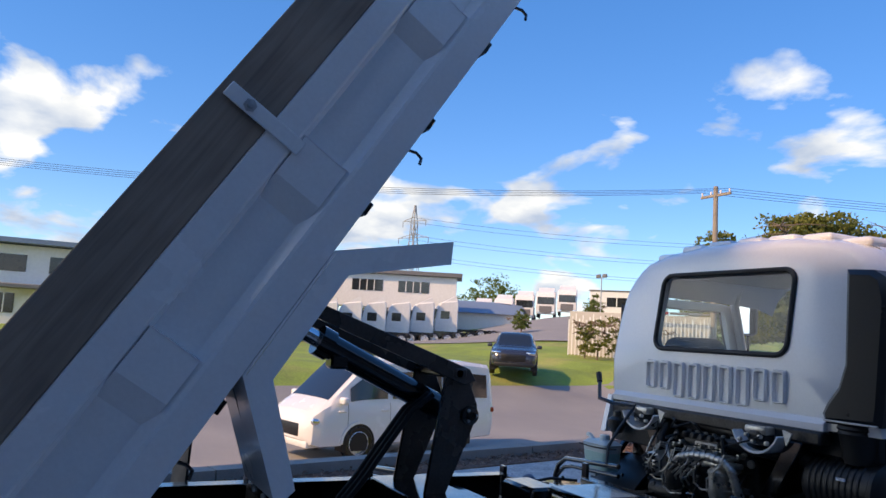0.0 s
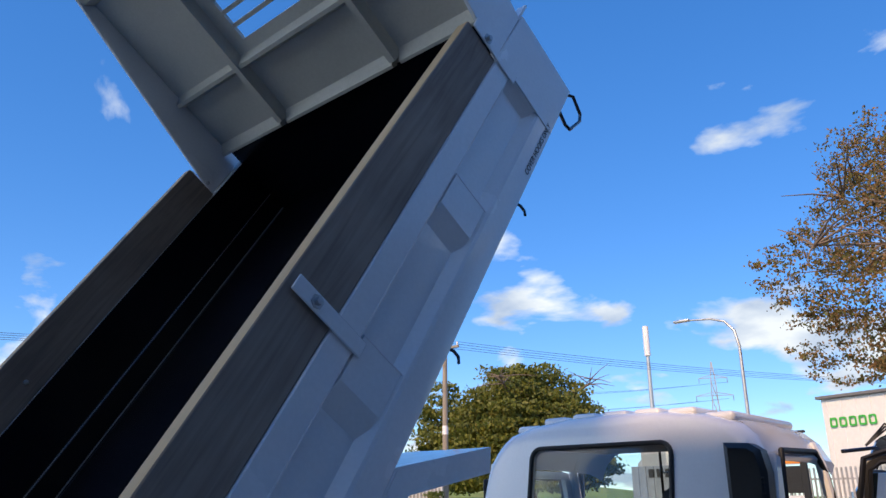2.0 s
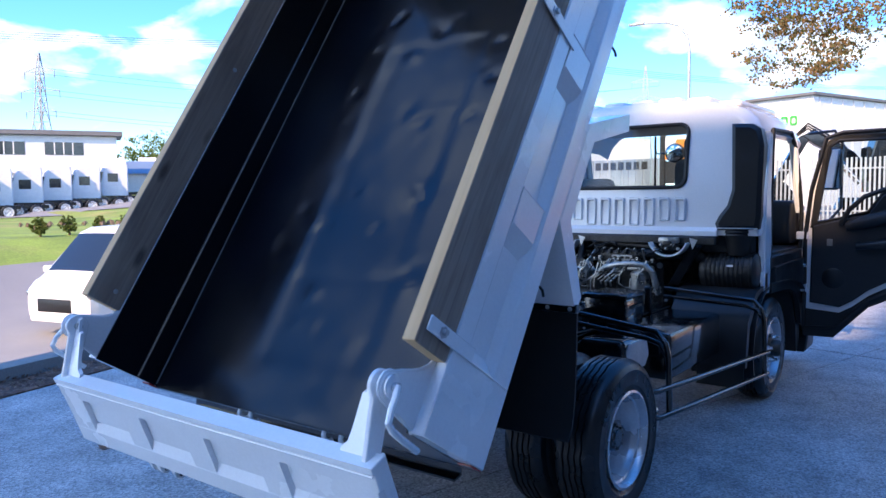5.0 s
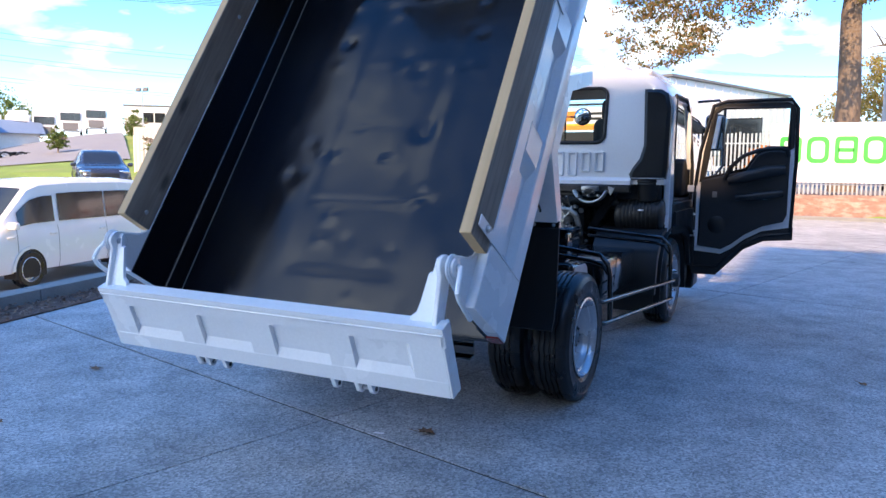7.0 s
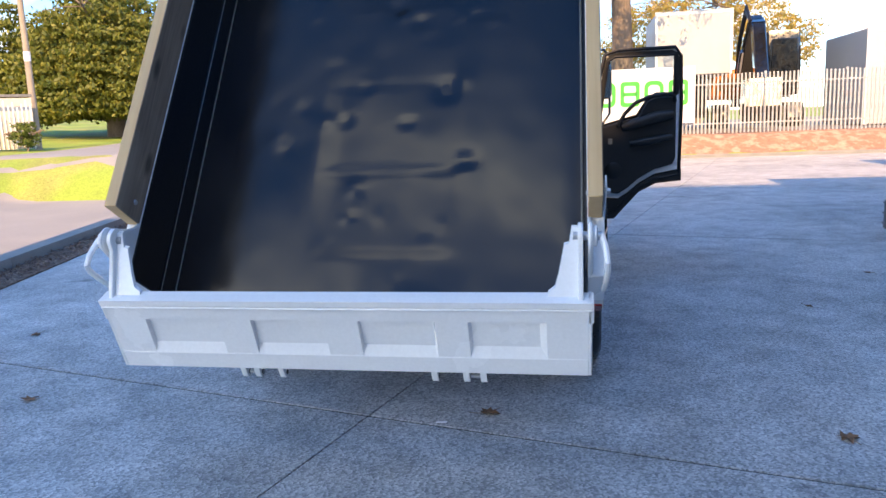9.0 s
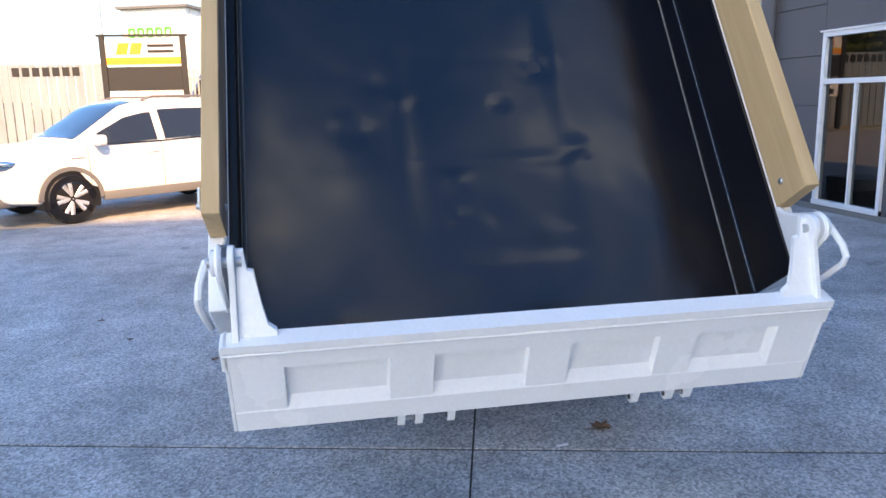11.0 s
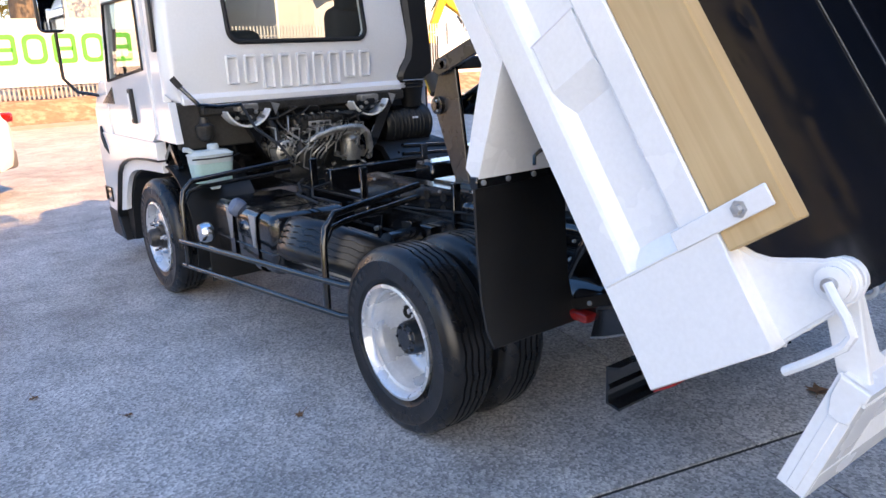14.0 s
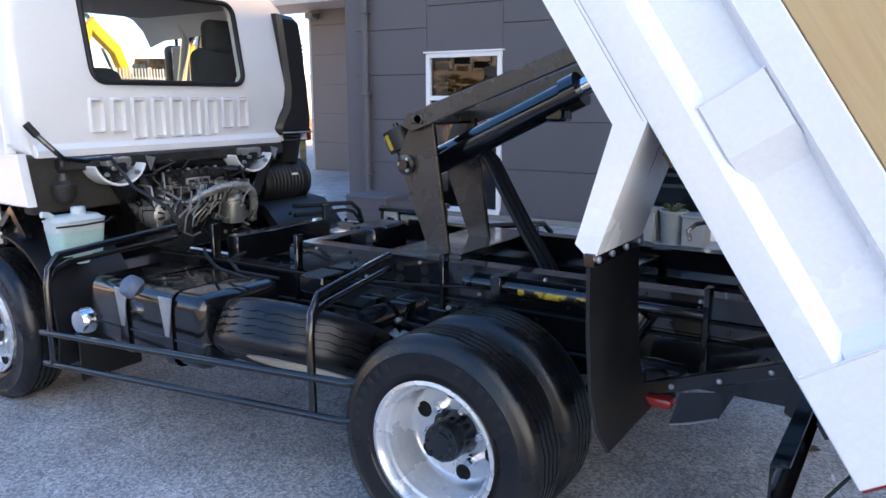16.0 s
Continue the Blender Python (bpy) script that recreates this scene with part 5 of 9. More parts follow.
def right_door():
    """Driver's door, wide open, hinged at the front pillar."""
    hinge = pose(1.05, 3.72, 0, 0, 0, 6)
    out = [(0.02, 0.40), (0.27, 0.40), (0.36, 0.50), (0.50, 0.64), (0.68, 0.74), (0.95, 0.78), (0.97, 1.5), (0.96, 2.02), (0.90, 2.11), (0.30, 2.10), (0.17, 2.06), (0.06, 1.60), (0.02, 1.2)]
    win = [(0.11, 1.33), (0.50, 1.42), (0.62, 1.60), (0.70, 1.64), (0.885, 1.645), (0.885, 2.03), (0.27, 2.03), (0.20, 1.98)]
    c = (0.5, 1.72)
    # the lower outline is not seen whole from c, so the leaf is built in two plates
    upper = [p for p in ((0.97, 1.35), (0.97, 1.5), (0.96, 2.02), (0.90, 2.11), (0.30, 2.10), (0.17, 2.06), (0.06, 1.60), (0.03, 1.25))]
    bm = ring_panel(bmesh.new(), spread(upper, c, 64), spread(win, c, 64), lambda p, w: (p[0], 0.0 + w, p[1]), 0.05)
    d = part("right_door", bm, M_CABW, truck, "white driver door standing wide open", hinge)
    ring, hole = spread(upper, c, 64), spread(win, c, 64)
    mid = [(h[0] + 0.62 * (o[0] - h[0]), h[1] + 0.62 * (o[1] - h[1])) for o, h in zip(ring, hole)]
    part("frame_trim", ring_panel(bmesh.new(), mid, hole, lambda p, w: (p[0], -0.010 + w, p[1]), 0.012), M_PLASTIC, d, "black inner window trim")
    low = [(0.03, 1.26), (0.02, 0.40), (0.27, 0.40), (0.36, 0.50), (0.50, 0.64), (0.68, 0.74), (0.96, 0.79), (0.97, 1.36)]
    part("door_lower", prism(bmesh.new(), low, "y", 0.0, 0.05, 0.008), M_CABW, d)
    tr = [(0.08, 1.30), (0.07, 0.63), (0.30, 0.60), (0.40, 0.66), (0.52, 0.76), (0.68, 0.85), (0.87, 0.90), (0.90, 0.97), (0.90, 1.60), (0.70, 1.61), (0.60, 1.56), (0.50, 1.40), (0.30, 1.36)]
    part("door_trim", prism(bmesh.new(), tr, "y", -0.035, 0.002, 0.012), M_TRIM, d, "charcoal door trim")
    part("trim_bolster", tube(bmesh.new(), [(0.34, -0.045, 1.30), (0.5, -0.055, 1.34), (0.7, -0.055, 1.40), (0.86, -0.045, 1.42)], [0.035, 0.06, 0.065, 0.05], 12), M_TRIM, d)
    part("grab_handle", tube(bmesh.new(), [(0.30, -0.05, 1.32), (0.36, -0.08, 1.44), (0.47, -0.09, 1.55), (0.62, -0.09, 1.61), (0.80, -0.085, 1.63), (0.87, -0.06, 1.61), (0.885, -0.04, 1.55)], 0.021, 10), M_PLASTIC, d, "black curved grab handle")
    part("arm_rest", tube(bmesh.new(), [(0.42, -0.05, 1.13), (0.6, -0.075, 1.15), (0.85, -0.06, 1.19)], [0.03, 0.045, 0.035], 10), M_TRIM, d)
    part("door_pull", box((0.56, -0.085, 1.12), (0.70, -0.078, 1.135), 0.003), M_CHROME, d)
    part("inner_catch", box((0.72, -0.085, 1.145), (0.78, -0.077, 1.16), 0.003), M_CHROME, d)
    part("trim_sticker", box((0.195, -0.04, 1.13), (0.24, -0.036, 1.19), 0.001), M_KERB, d)
    part("speaker", lathe(bmesh.new(), [(0.0, -0.042), (0.08, -0.041), (0.09, -0.034)], 24, "y", (0.25, 0.0, 0.85)), M_PLASTIC, d)
    part("door_seal", tube(bmesh.new(), [(p[0] * 0.985 + 0.004, -0.006, p[1] * 0.99 + 0.018) for p in out], 0.020, 6, closed=True), M_RUBBER, d)
    part("window_seal", tube(bmesh.new(), [(p[0], -0.004, p[1]) for p in win], 0.016, 6, closed=True), M_RUBBER, d)
    bm = bmesh.new()
    bm.faces.new([bm.verts.new((p[0], 0.02, p[1])) for p in win])
    part("door_pane", bm, M_GLASS, d).visible_shadow = False
    part("black_skirt", prism(bmesh.new(), [(0.02, 0.33), (0.26, 0.33), (0.38, 0.46), (0.52, 0.61), (0.70, 0.70), (0.965, 0.72), (0.965, 0.85), (0.68, 0.80), (0.52, 0.71), (0.40, 0.61), (0.30, 0.55), (0.02, 0.575)], "y", -0.008, 0.056), M_PLASTIC, d)
    for z in (0.72, 1.18):
        part("hinge", box((-0.05, -0.02, z), (0.05, 0.03, z + 0.07), 0.006), M_CABW, d)
    part("check_strap", box((-0.12, -0.05, 0.94), (0.04, -0.04, 0.97), 0.002), M_CHROME, d)


right_door()

# ---- tray ----
TRAY = pose(0, -1.280, 0.608, 57.2, 0, 0)
FLOOR_V = 0.045


def tray():
    """In the tray's own frame: x across, y from the tail forward, z out of the floor."""
    rng = random.Random(8)
    nx, ny = 60, 130
    dents = [(rng.uniform(-0.6, 0.6), rng.uniform(0.1, 3.1), rng.uniform(0.02, 0.055), rng.uniform(-0.009, 0.006)) for _ in range(70)]
    bm = bmesh.new()
    grid = []
    for j in range(ny + 1):
        row = []
        u = 0.0 + 3.43 * j / ny
        for i in range(nx + 1):
            x = -0.968 + 1.936 * i / nx
            h = 0.0045 * noise.noise(Vector((x * 2.2, u * 1.6, 0.3))) + 0.0014 * noise.noise(Vector((x * 7, u * 6, 2.0)))
            for k, (u0, u1) in enumerate(((0.30, 0.66), (0.72, 1.16), (1.24, 1.62), (1.72, 2.1))):
                if u0 - 0.08 < u < u1 + 0.08 and -0.34 < x < 0.40:
                    a = smooth01((u - u0 + 0.08) / 0.07) * smooth01((u1 + 0.08 - u) / 0.07) * smooth01((x + 0.34) / 0.09) * smooth01((0.40 - x) / 0.09)
                    h -= 0.005 * a
            for dx, du, r, d in dents:
                q = ((x - dx) ** 2 + (u - du) ** 2) / (r * r)
                if q < 6:
                    h += d * math.exp(-q)
            edge = min(1.0, min(u, 3.43 - u, 0.968 - abs(x)) / 0.06)
            row.append(bm.verts.new((x, u, FLOOR_V + h * edge)))
        grid.append(row)
    for a, b in zip(grid, grid[1:]):
        for k in range(nx):
            bm.faces.new((a[k], a[k + 1], b[k + 1], b[k]))
    lo = [bm.verts.new((x, u, FLOOR_V - 0.012)) for x, u in ((-0.968, 0), (0.968, 0), (0.968, 3.43), (-0.968, 3.43))]
    bm.faces.new(lo)
    t = part("tray", bm, M_LINER, truck, "dented black-painted steel tray floor, tipped up", TRAY, smooth=60)
    part("floor_edge", box((-0.97, -0.006, FLOOR_V - 0.045), (0.97, 0.0, FLOOR_V - 0.004), 0.001), M_LINER, t)
    for sx in (-1, 1):
        # doubled skirt along the foot of the side, then the plain lining
        part("side_skirt", prism(bmesh.new(), [(sx * 0.966, FLOOR_V - 0.01), (sx * 0.966, 0.155), (sx * 0.9745, 0.163), (sx * 0.9745, FLOOR_V - 0.01)], "y", 0.0, 3.43), M_LINER, t)
        part("weld_seam", tube(bmesh.new(), [(sx * 0.963, 0.01, FLOOR_V + 0.003), (sx * 0.964, 1.7, FLOOR_V + 0.005), (sx * 0.963, 3.42, FLOOR_V + 0.003)], 0.0032, 6), M_KERB, t, "thin worn weld seam")
        part("weld_seam", tube(bmesh.new(), [(sx * 0.9685, 0.01, 0.160), (sx * 0.9685, 3.42, 0.160)], 0.0014, 6), M_KERB, t)
        part("inner_lining", box((min(sx * 0.975, sx * 0.985), 0.0, FLOOR_V + 0.005), (max(sx * 0.975, sx * 0.985), 3.43, 0.405), 0.001), M_LINER, t, "black inner side lining")
        # outer side: rails, recessed bays, posts
        s = part("side_panel", box((min(sx * 0.986, sx * 1.012), 0.30, 0.02), (max(sx * 0.986, sx * 1.012), 3.18, 0.40), 0.003), M_WHITE, t, "white steel tray side with recessed bays")
        lowp = [(0.99, 0.0), (1.05, 0.0), (1.052, 0.012), (1.052, 0.098), (1.047, 0.110), (1.0125, 0.142), (0.99, 0.142)]
        part("lower_rail", prism(bmesh.new(), [(sx * p[0], p[1]) for p in lowp], "y", 0.30, 3.18), M_WHITE, s, smooth=12)
        topp = [(0.99, 0.290), (1.0125, 0.290), (1.045, 0.307), (1.050, 0.315), (1.050, 0.40), (1.044, 0.405), (0.985, 0.405)]
        part("top_rail", prism(bmesh.new(), [(sx * p[0], p[1]) for p in topp], "y", 0.30, 3.18), M_WHITE, s, smooth=12)
        for u0, u1 in ((0.865, 1.02), (1.615, 1.775), (2.375, 2.53)):
            bm = prism(bmesh.new(), [(sx * 1.011, u0 - 0.085), (sx * 1.047, u0), (sx * 1.047, u1), (sx * 1.011, u1 + 0.004)], "z", 0.125, 0.30)
            part("side_post", bm, M_WHITE, s, smooth=8)
            part("post_seam", box((min(sx * 1.046, sx * 1.0485), u1 - 0.004, 0.118), (max(sx * 1.046, sx * 1.0485), u1, 0.305), 0.0), M_BANNER, s)
        # flat end plates
        re = part("rear_end_plate", box((min(sx * 0.985, sx * 1.053), 0.0, 0.0), (max(sx * 0.985, sx * 1.053), 0.305, 0.405), 0.004), M_WHITE, t)
        part("plate_weld", tube(bmesh.new(), [(sx * 1.053, 0.307, 0.01), (sx * 1.053, 0.307, 0.395)], 0.004, 6), M_WHITE, re)
        part("bay_slope", prism(bmesh.new(), [(sx * 1.011, 0.365), (sx * 1.049, 0.30), (sx * 1.011, 0.30)], "z", 0.125, 0.30), M_WHITE, re, smooth=8)
        part("rear_reflector", box((min(sx * 0.985, sx * 1.047), -0.008, 0.004), (max(sx * 0.985, sx * 1.047), 0.0005, 0.075), 0.002), M_RED, re, "red rear reflector")
        fe = part("front_end_plate", box((min(sx * 0.985, sx * 1.053), 3.17, 0.0), (max(sx * 0.985, sx * 1.053), 3.50, 0.41), 0.004), M_WHITE, t)
        part("bay_slope", prism(bmesh.new(), [(sx * 1.011, 3.11), (sx * 1.049, 3.175), (sx * 1.011, 3.175)], "z", 0.125, 0.30), M_WHITE, fe, smooth=8)
        part("plate_weld", tube(bmesh.new(), [(sx * 1.053, 3.168, 0.005), (sx * 1.053, 3.168, 0.40)], 0.003, 6), M_WHITE, fe)
        part("corner_pin", cyl(bmesh.new(), (sx * 1.02, 3.50, 0.40), (sx * 1.02, 3.50, 0.45), 0.012, 8), M_BLACK, fe)
        part("corner_latch", box((min(sx * 1.0, sx * 1.05), 3.47, 0.411), (max(sx * 1.0, sx * 1.05), 3.58, 0.424), 0.003), M_WHITE, fe)
        # wire loop under the front corner, small cover hooks
        part("rope_loop", tube(bmesh.new(), [(sx * 1.03, 3.49, 0.005), (sx * 1.035, 3.53, -0.04), (sx * 1.035, 3.50, -0.12), (sx * 1.035, 3.46, -0.135), (sx * 1.035, 3.35, -0.10), (sx * 1.035, 3.34, -0.065), (sx * 1.03, 3.37, 0.005)], 0.008, 8), M_BLACK, fe, "black wire rope loop")
        for u in (0.75, 1.99, 2.73):
            part("cover_hook", tube(bmesh.new(), [(sx * 1.02, u, 0.0), (sx * 1.03, u + 0.01, -0.03), (sx * 1.035, u + 0.005, -0.055), (sx * 1.045, u - 0.02, -0.06)], 0.006, 6), M_BLACK, s, "small black cover hook")
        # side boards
        wb = part("side_board", box((min(sx * 0.988, sx * 1.046), 0.25, 0.407), (max(sx * 0.988, sx * 1.046), 3.135, 0.597), 0.004), M_WOODD, t, "weathered pine side board, its +x face coloured darker for shade")
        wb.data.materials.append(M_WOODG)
        # shade put into colour: faces turned to +x take the darker pine
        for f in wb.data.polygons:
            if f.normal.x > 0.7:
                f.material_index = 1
        for u in (0.328, 1.724, 3.158):
            L = part("board_bracket", box((min(sx * 1.0515, sx * 1.0595), u - 0.027, 0.285), (max(sx * 1.0515, sx * 1.0595), u + 0.027, 0.575), 0.003), M_WHITE, t, "white flat bracket")
            part("bracket_bolt", lathe(bmesh.new(), [(0.0, sx * 0.014), (0.011, sx * 0.013), (0.013, 0.0), (0.022, 0.0), (0.022, -sx * 0.003)], 6, "x", (sx * 1.0625, u, 0.49)), M_GALV, L)
            part("inner_bolt", lathe(bmesh.new(), [(0.0, -sx * 0.008), (0.010, -sx * 0.006), (0.013, 0.0)], 10, "x", (sx * 0.988, u, 0.475)), M_GALV, wb)
        # hinge ear and pin
        ear = [(0.26, 0.395), (0.25, 0.412), (0.222, 0.432), (0.196, 0.465), (0.178, 0.505), (0.160, 0.550)] + [(0.095 + 0.050 * math.cos(radians(a)), 0.582 + 0.050 * math.sin(radians(a))) for a in range(0, 200, 20)] + [(0.035, 0.535), (0.012, 0.405), (0.0, 0.395), (0.0, 0.34), (0.03, 0.34)]
        e = part("hinge_ear", prism(bmesh.new(), ear, "x", sx * 0.985, sx * 1.005, 0.003), M_WHITE, t, "white hinge ear with pin")
        part("hinge_pin", cyl(bmesh.new(), (sx * 0.93, 0.095, 0.582), (sx * 1.035, 0.095, 0.582), 0.017, 14), M_GALV, e)
        part("pin_collar", lathe(bmesh.new(), [(0.0, 0.0), (0.036, 0.0), (0.040, sx * 0.005), (0.040, sx * 0.012), (0.028, sx * 0.016), (0.0, sx * 0.016)], 18, "x", (sx * 1.005, 0.095, 0.582)), M_WHITE, e)
        part("ear_rim", tube(bmesh.new(), [(sx * 0.995, p[0], p[1]) for p in ear[:-2]], 0.007, 6), M_WHITE, e)
        lv = [(sx * 1.035, 0.10, 0.585), (sx * 1.045, 0.06, 0.59), (sx * 1.052, 0.02, 0.597), (sx * 1.055, -0.02, 0.592), (sx * 1.056, -0.035, 0.565), (sx * 1.052, -0.045, 0.48), (sx * 1.045, -0.05, 0.40)]
        part("release_lever", tube(bmesh.new(), lv, 0.012, 8), M_WHITE, t, "bent white release lever")
        # mudguard folded from sheet
        g = [(1.825, -0.33), (1.535, -0.010), (1.062, -0.010), (0.803, -0.338), (0.793, -0.331), (1.055, -0.002), (1.54, -0.002), (1.835, -0.322)]
        mg = part("mudguard", prism(bmesh.new(), g, "x", sx * 0.66, sx * 1.05), M_WHITE, t, "white folded sheet mudguard", smooth=8)
        rim_o = [(0.793, -0.331), (1.058, -0.012), (1.54, -0.012), (1.835, -0.322)]
        rim_i = [(0.868, -0.350), (1.098, -0.087), (1.505, -0.087), (1.765, -0.362)]
        bm = prism(bmesh.new(), rim_o + rim_i[::-1], "x", sx * 1.042, sx * 1.0505)
        part("guard_skirt", bm, M_WHITE, mg, smooth=8)
        # grey rod draws the shade along the sheet's fold
        part("crease_shade", tube(bmesh.new(), [(sx * 0.85, 1.04, -0.02), (sx * 0.85, 0.81, -0.325)], 0.004, 6), M_KERB, mg)
        # subframe under the floor
        part("bearer", box((min(sx * 0.28, sx * 0.36), 0.05, -0.09), (max(sx * 0.28, sx * 0.36), 3.40, 0.02), 0.004), M_BLACK, t)
    for k in range(9):
        u = 0.12 + k * 0.40
        part("cross_bearer", box((-0.985, u, -0.03), (0.985, u + 0.05, 0.03), 0.003), M_BLACK, t)
    for x in (-0.30, -0.22, 0.26, 0.36):
        bm = tube(bmesh.new(), [(x, -0.010 + 0.026 * math.cos(a), -0.012 + 0.032 * math.sin(a)) for a in np.linspace(-0.6, 4.2, 12)], 0.011, 8)
        part("tail_catch", bm, M_WHITE, t, "curved white tailgate catch")
    # front wall and headboard
    part("front_wall", box((-0.985, 3.425, 0.03), (0.985, 3.44, 0.50), 0.002), M_LINER, t, "black front wall")
    hb_o = [(-1.03, 0.49), (1.03, 0.49), (1.03, 1.62), (-1.03, 1.62)]
    hb_i = [(-0.31, 0.97), (0.35, 0.97), (0.35, 1.28), (-0.31, 1.28)]
    c = (0.02, 1.12)
    angs = sorted({math.atan2(p[1] - c[1], p[0] - c[0]) for p in hb_o + hb_i})
    def at_angle(poly):
        out = []
        for a in angs:
            d = (math.cos(a), math.sin(a))
            best = 0
            for i in range(4):
                p, q = poly[i], poly[(i + 1) % 4]
                ex, ey = q[0] - p[0], q[1] - p[1]
                det = -d[0] * ey + ex * d[1]
                if abs(det) < 1e-9:
                    continue
                t_ = (-(p[0] - c[0]) * ey + ex * (p[1] - c[1])) / det
                s_ = (d[0] * (p[1] - c[1]) - d[1] * (p[0] - c[0])) / det
                if t_ > 0 and -1e-6 <= s_ <= 1 + 1e-6:
                    best = max(best, t_)
            out.append((c[0] + d[0] * best, c[1] + d[1] * best))
        return out
    bm = ring_panel(bmesh.new(), at_angle(hb_o), at_angle(hb_i), lambda p, w: (p[0], 3.440 + w, p[1]), 0.02)
    hb = part("headboard", bm, M_CREAM, t, "cream painted steel headboard with barred window")
    for x in (-0.43, 0.43):
        part("upright_rib", prism(bmesh.new(), [(x - 0.028, 3.441), (x - 0.018, 3.375), (x + 0.018, 3.375), (x + 0.028, 3.441)], "z", 0.53, 1.57), M_CREAM, hb)
    for x0, x1 in ((-1.02, -0.455), (-0.405, 0.405), (0.455, 1.02)):
        part("cross_rib", prism(bmesh.new(), [(3.441, 0.845), (3.385, 0.865), (3.385, 0.885), (3.441, 0.91)], "x", x0, x1), M_CREAM, hb)
        part("base_rib", prism(bmesh.new(), [(3.441, 0.49), (3.390, 0.50), (3.390, 0.515), (3.441, 0.56)], "x", x0, x1), M_CREAM, hb)
        part("top_lip", prism(bmesh.new(), [(3.460, 1.57), (3.460, 1.605), (3.390, 1.625), (3.380, 1.615), (3.385, 1.56), (3.440, 1.53)], "x", x0 - 0.025, x1 + 0.025), M_CREAM, hb)
    for k in range(3):
        v = 1.047 + 0.0775 * k
        part("window_bar", box((-0.312, 3.442, v - 0.011), (0.352, 3.458, v + 0.011), 0.002), M_CREAM, hb)
    for sx in (-1, 1):
        part("head_wing", prism(bmesh.new(), [(3.160, 0.409), (3.380, 1.615), (3.495, 1.615), (3.495, 0.530), (3.470, 0.412)], "x", sx * 1.03, sx * 1.048, 0.003), M_WHITE, hb, "white side wing of the headboard")
    # small stencil along the lower rail
    cu = bpy.data.curves.new("lettering", "FONT")
    cu.body, cu.size, cu.extrude = "COVER HOOKS ONLY", 0.034, 0.0004
    tmp = bpy.data.objects.new("lettering", cu)
    me = bpy.data.meshes.new_from_object(tmp)
    bpy.data.objects.remove(tmp)
    me.materials.append(M_INKB)
    ob = new("stencil", me)
    ob.parent = t
    ob.matrix_local = Matrix(((0, 0, 1, 1.0535), (1, 0, 0, 2.86), (0, 1, 0, 0.018), (0, 0, 0, 1)))
    ob["label"] = "small black stencil lettering"
    return t


tray_ob = tray()


def rubber_flaps():
    for sx in (-1, 1):
        prof = [(-0.565, 1.10), (-0.572, 0.88), (-0.585, 0.70), (-0.61, 0.60), (-0.645, 0.545), (-0.638, 0.538), (-0.60, 0.592), (-0.575, 0.695), (-0.560, 0.88), (-0.553, 1.10)]
        f = part("rubber_flap", prism(bmesh.new(), prof, "x", sx * 0.63, sx * 1.055), M_RUBBER, truck, "black rubber mud flap")
        part("flap_bar", box((min(sx * 0.63, sx * 1.06), -0.58, 1.085), (max(sx * 0.63, sx * 1.06), -0.545, 1.125), 0.004), M_BLACK, f)
        for x in (0.68, 0.80, 0.92, 1.03):
            part("flap_bolt", lathe(bmesh.new(), [(0.0, -0.01), (0.009, -0.008), (0.011, 0.0)], 8, "y", (sx * x, -0.578, 1.105)), M_GALV, f)


rubber_flaps()


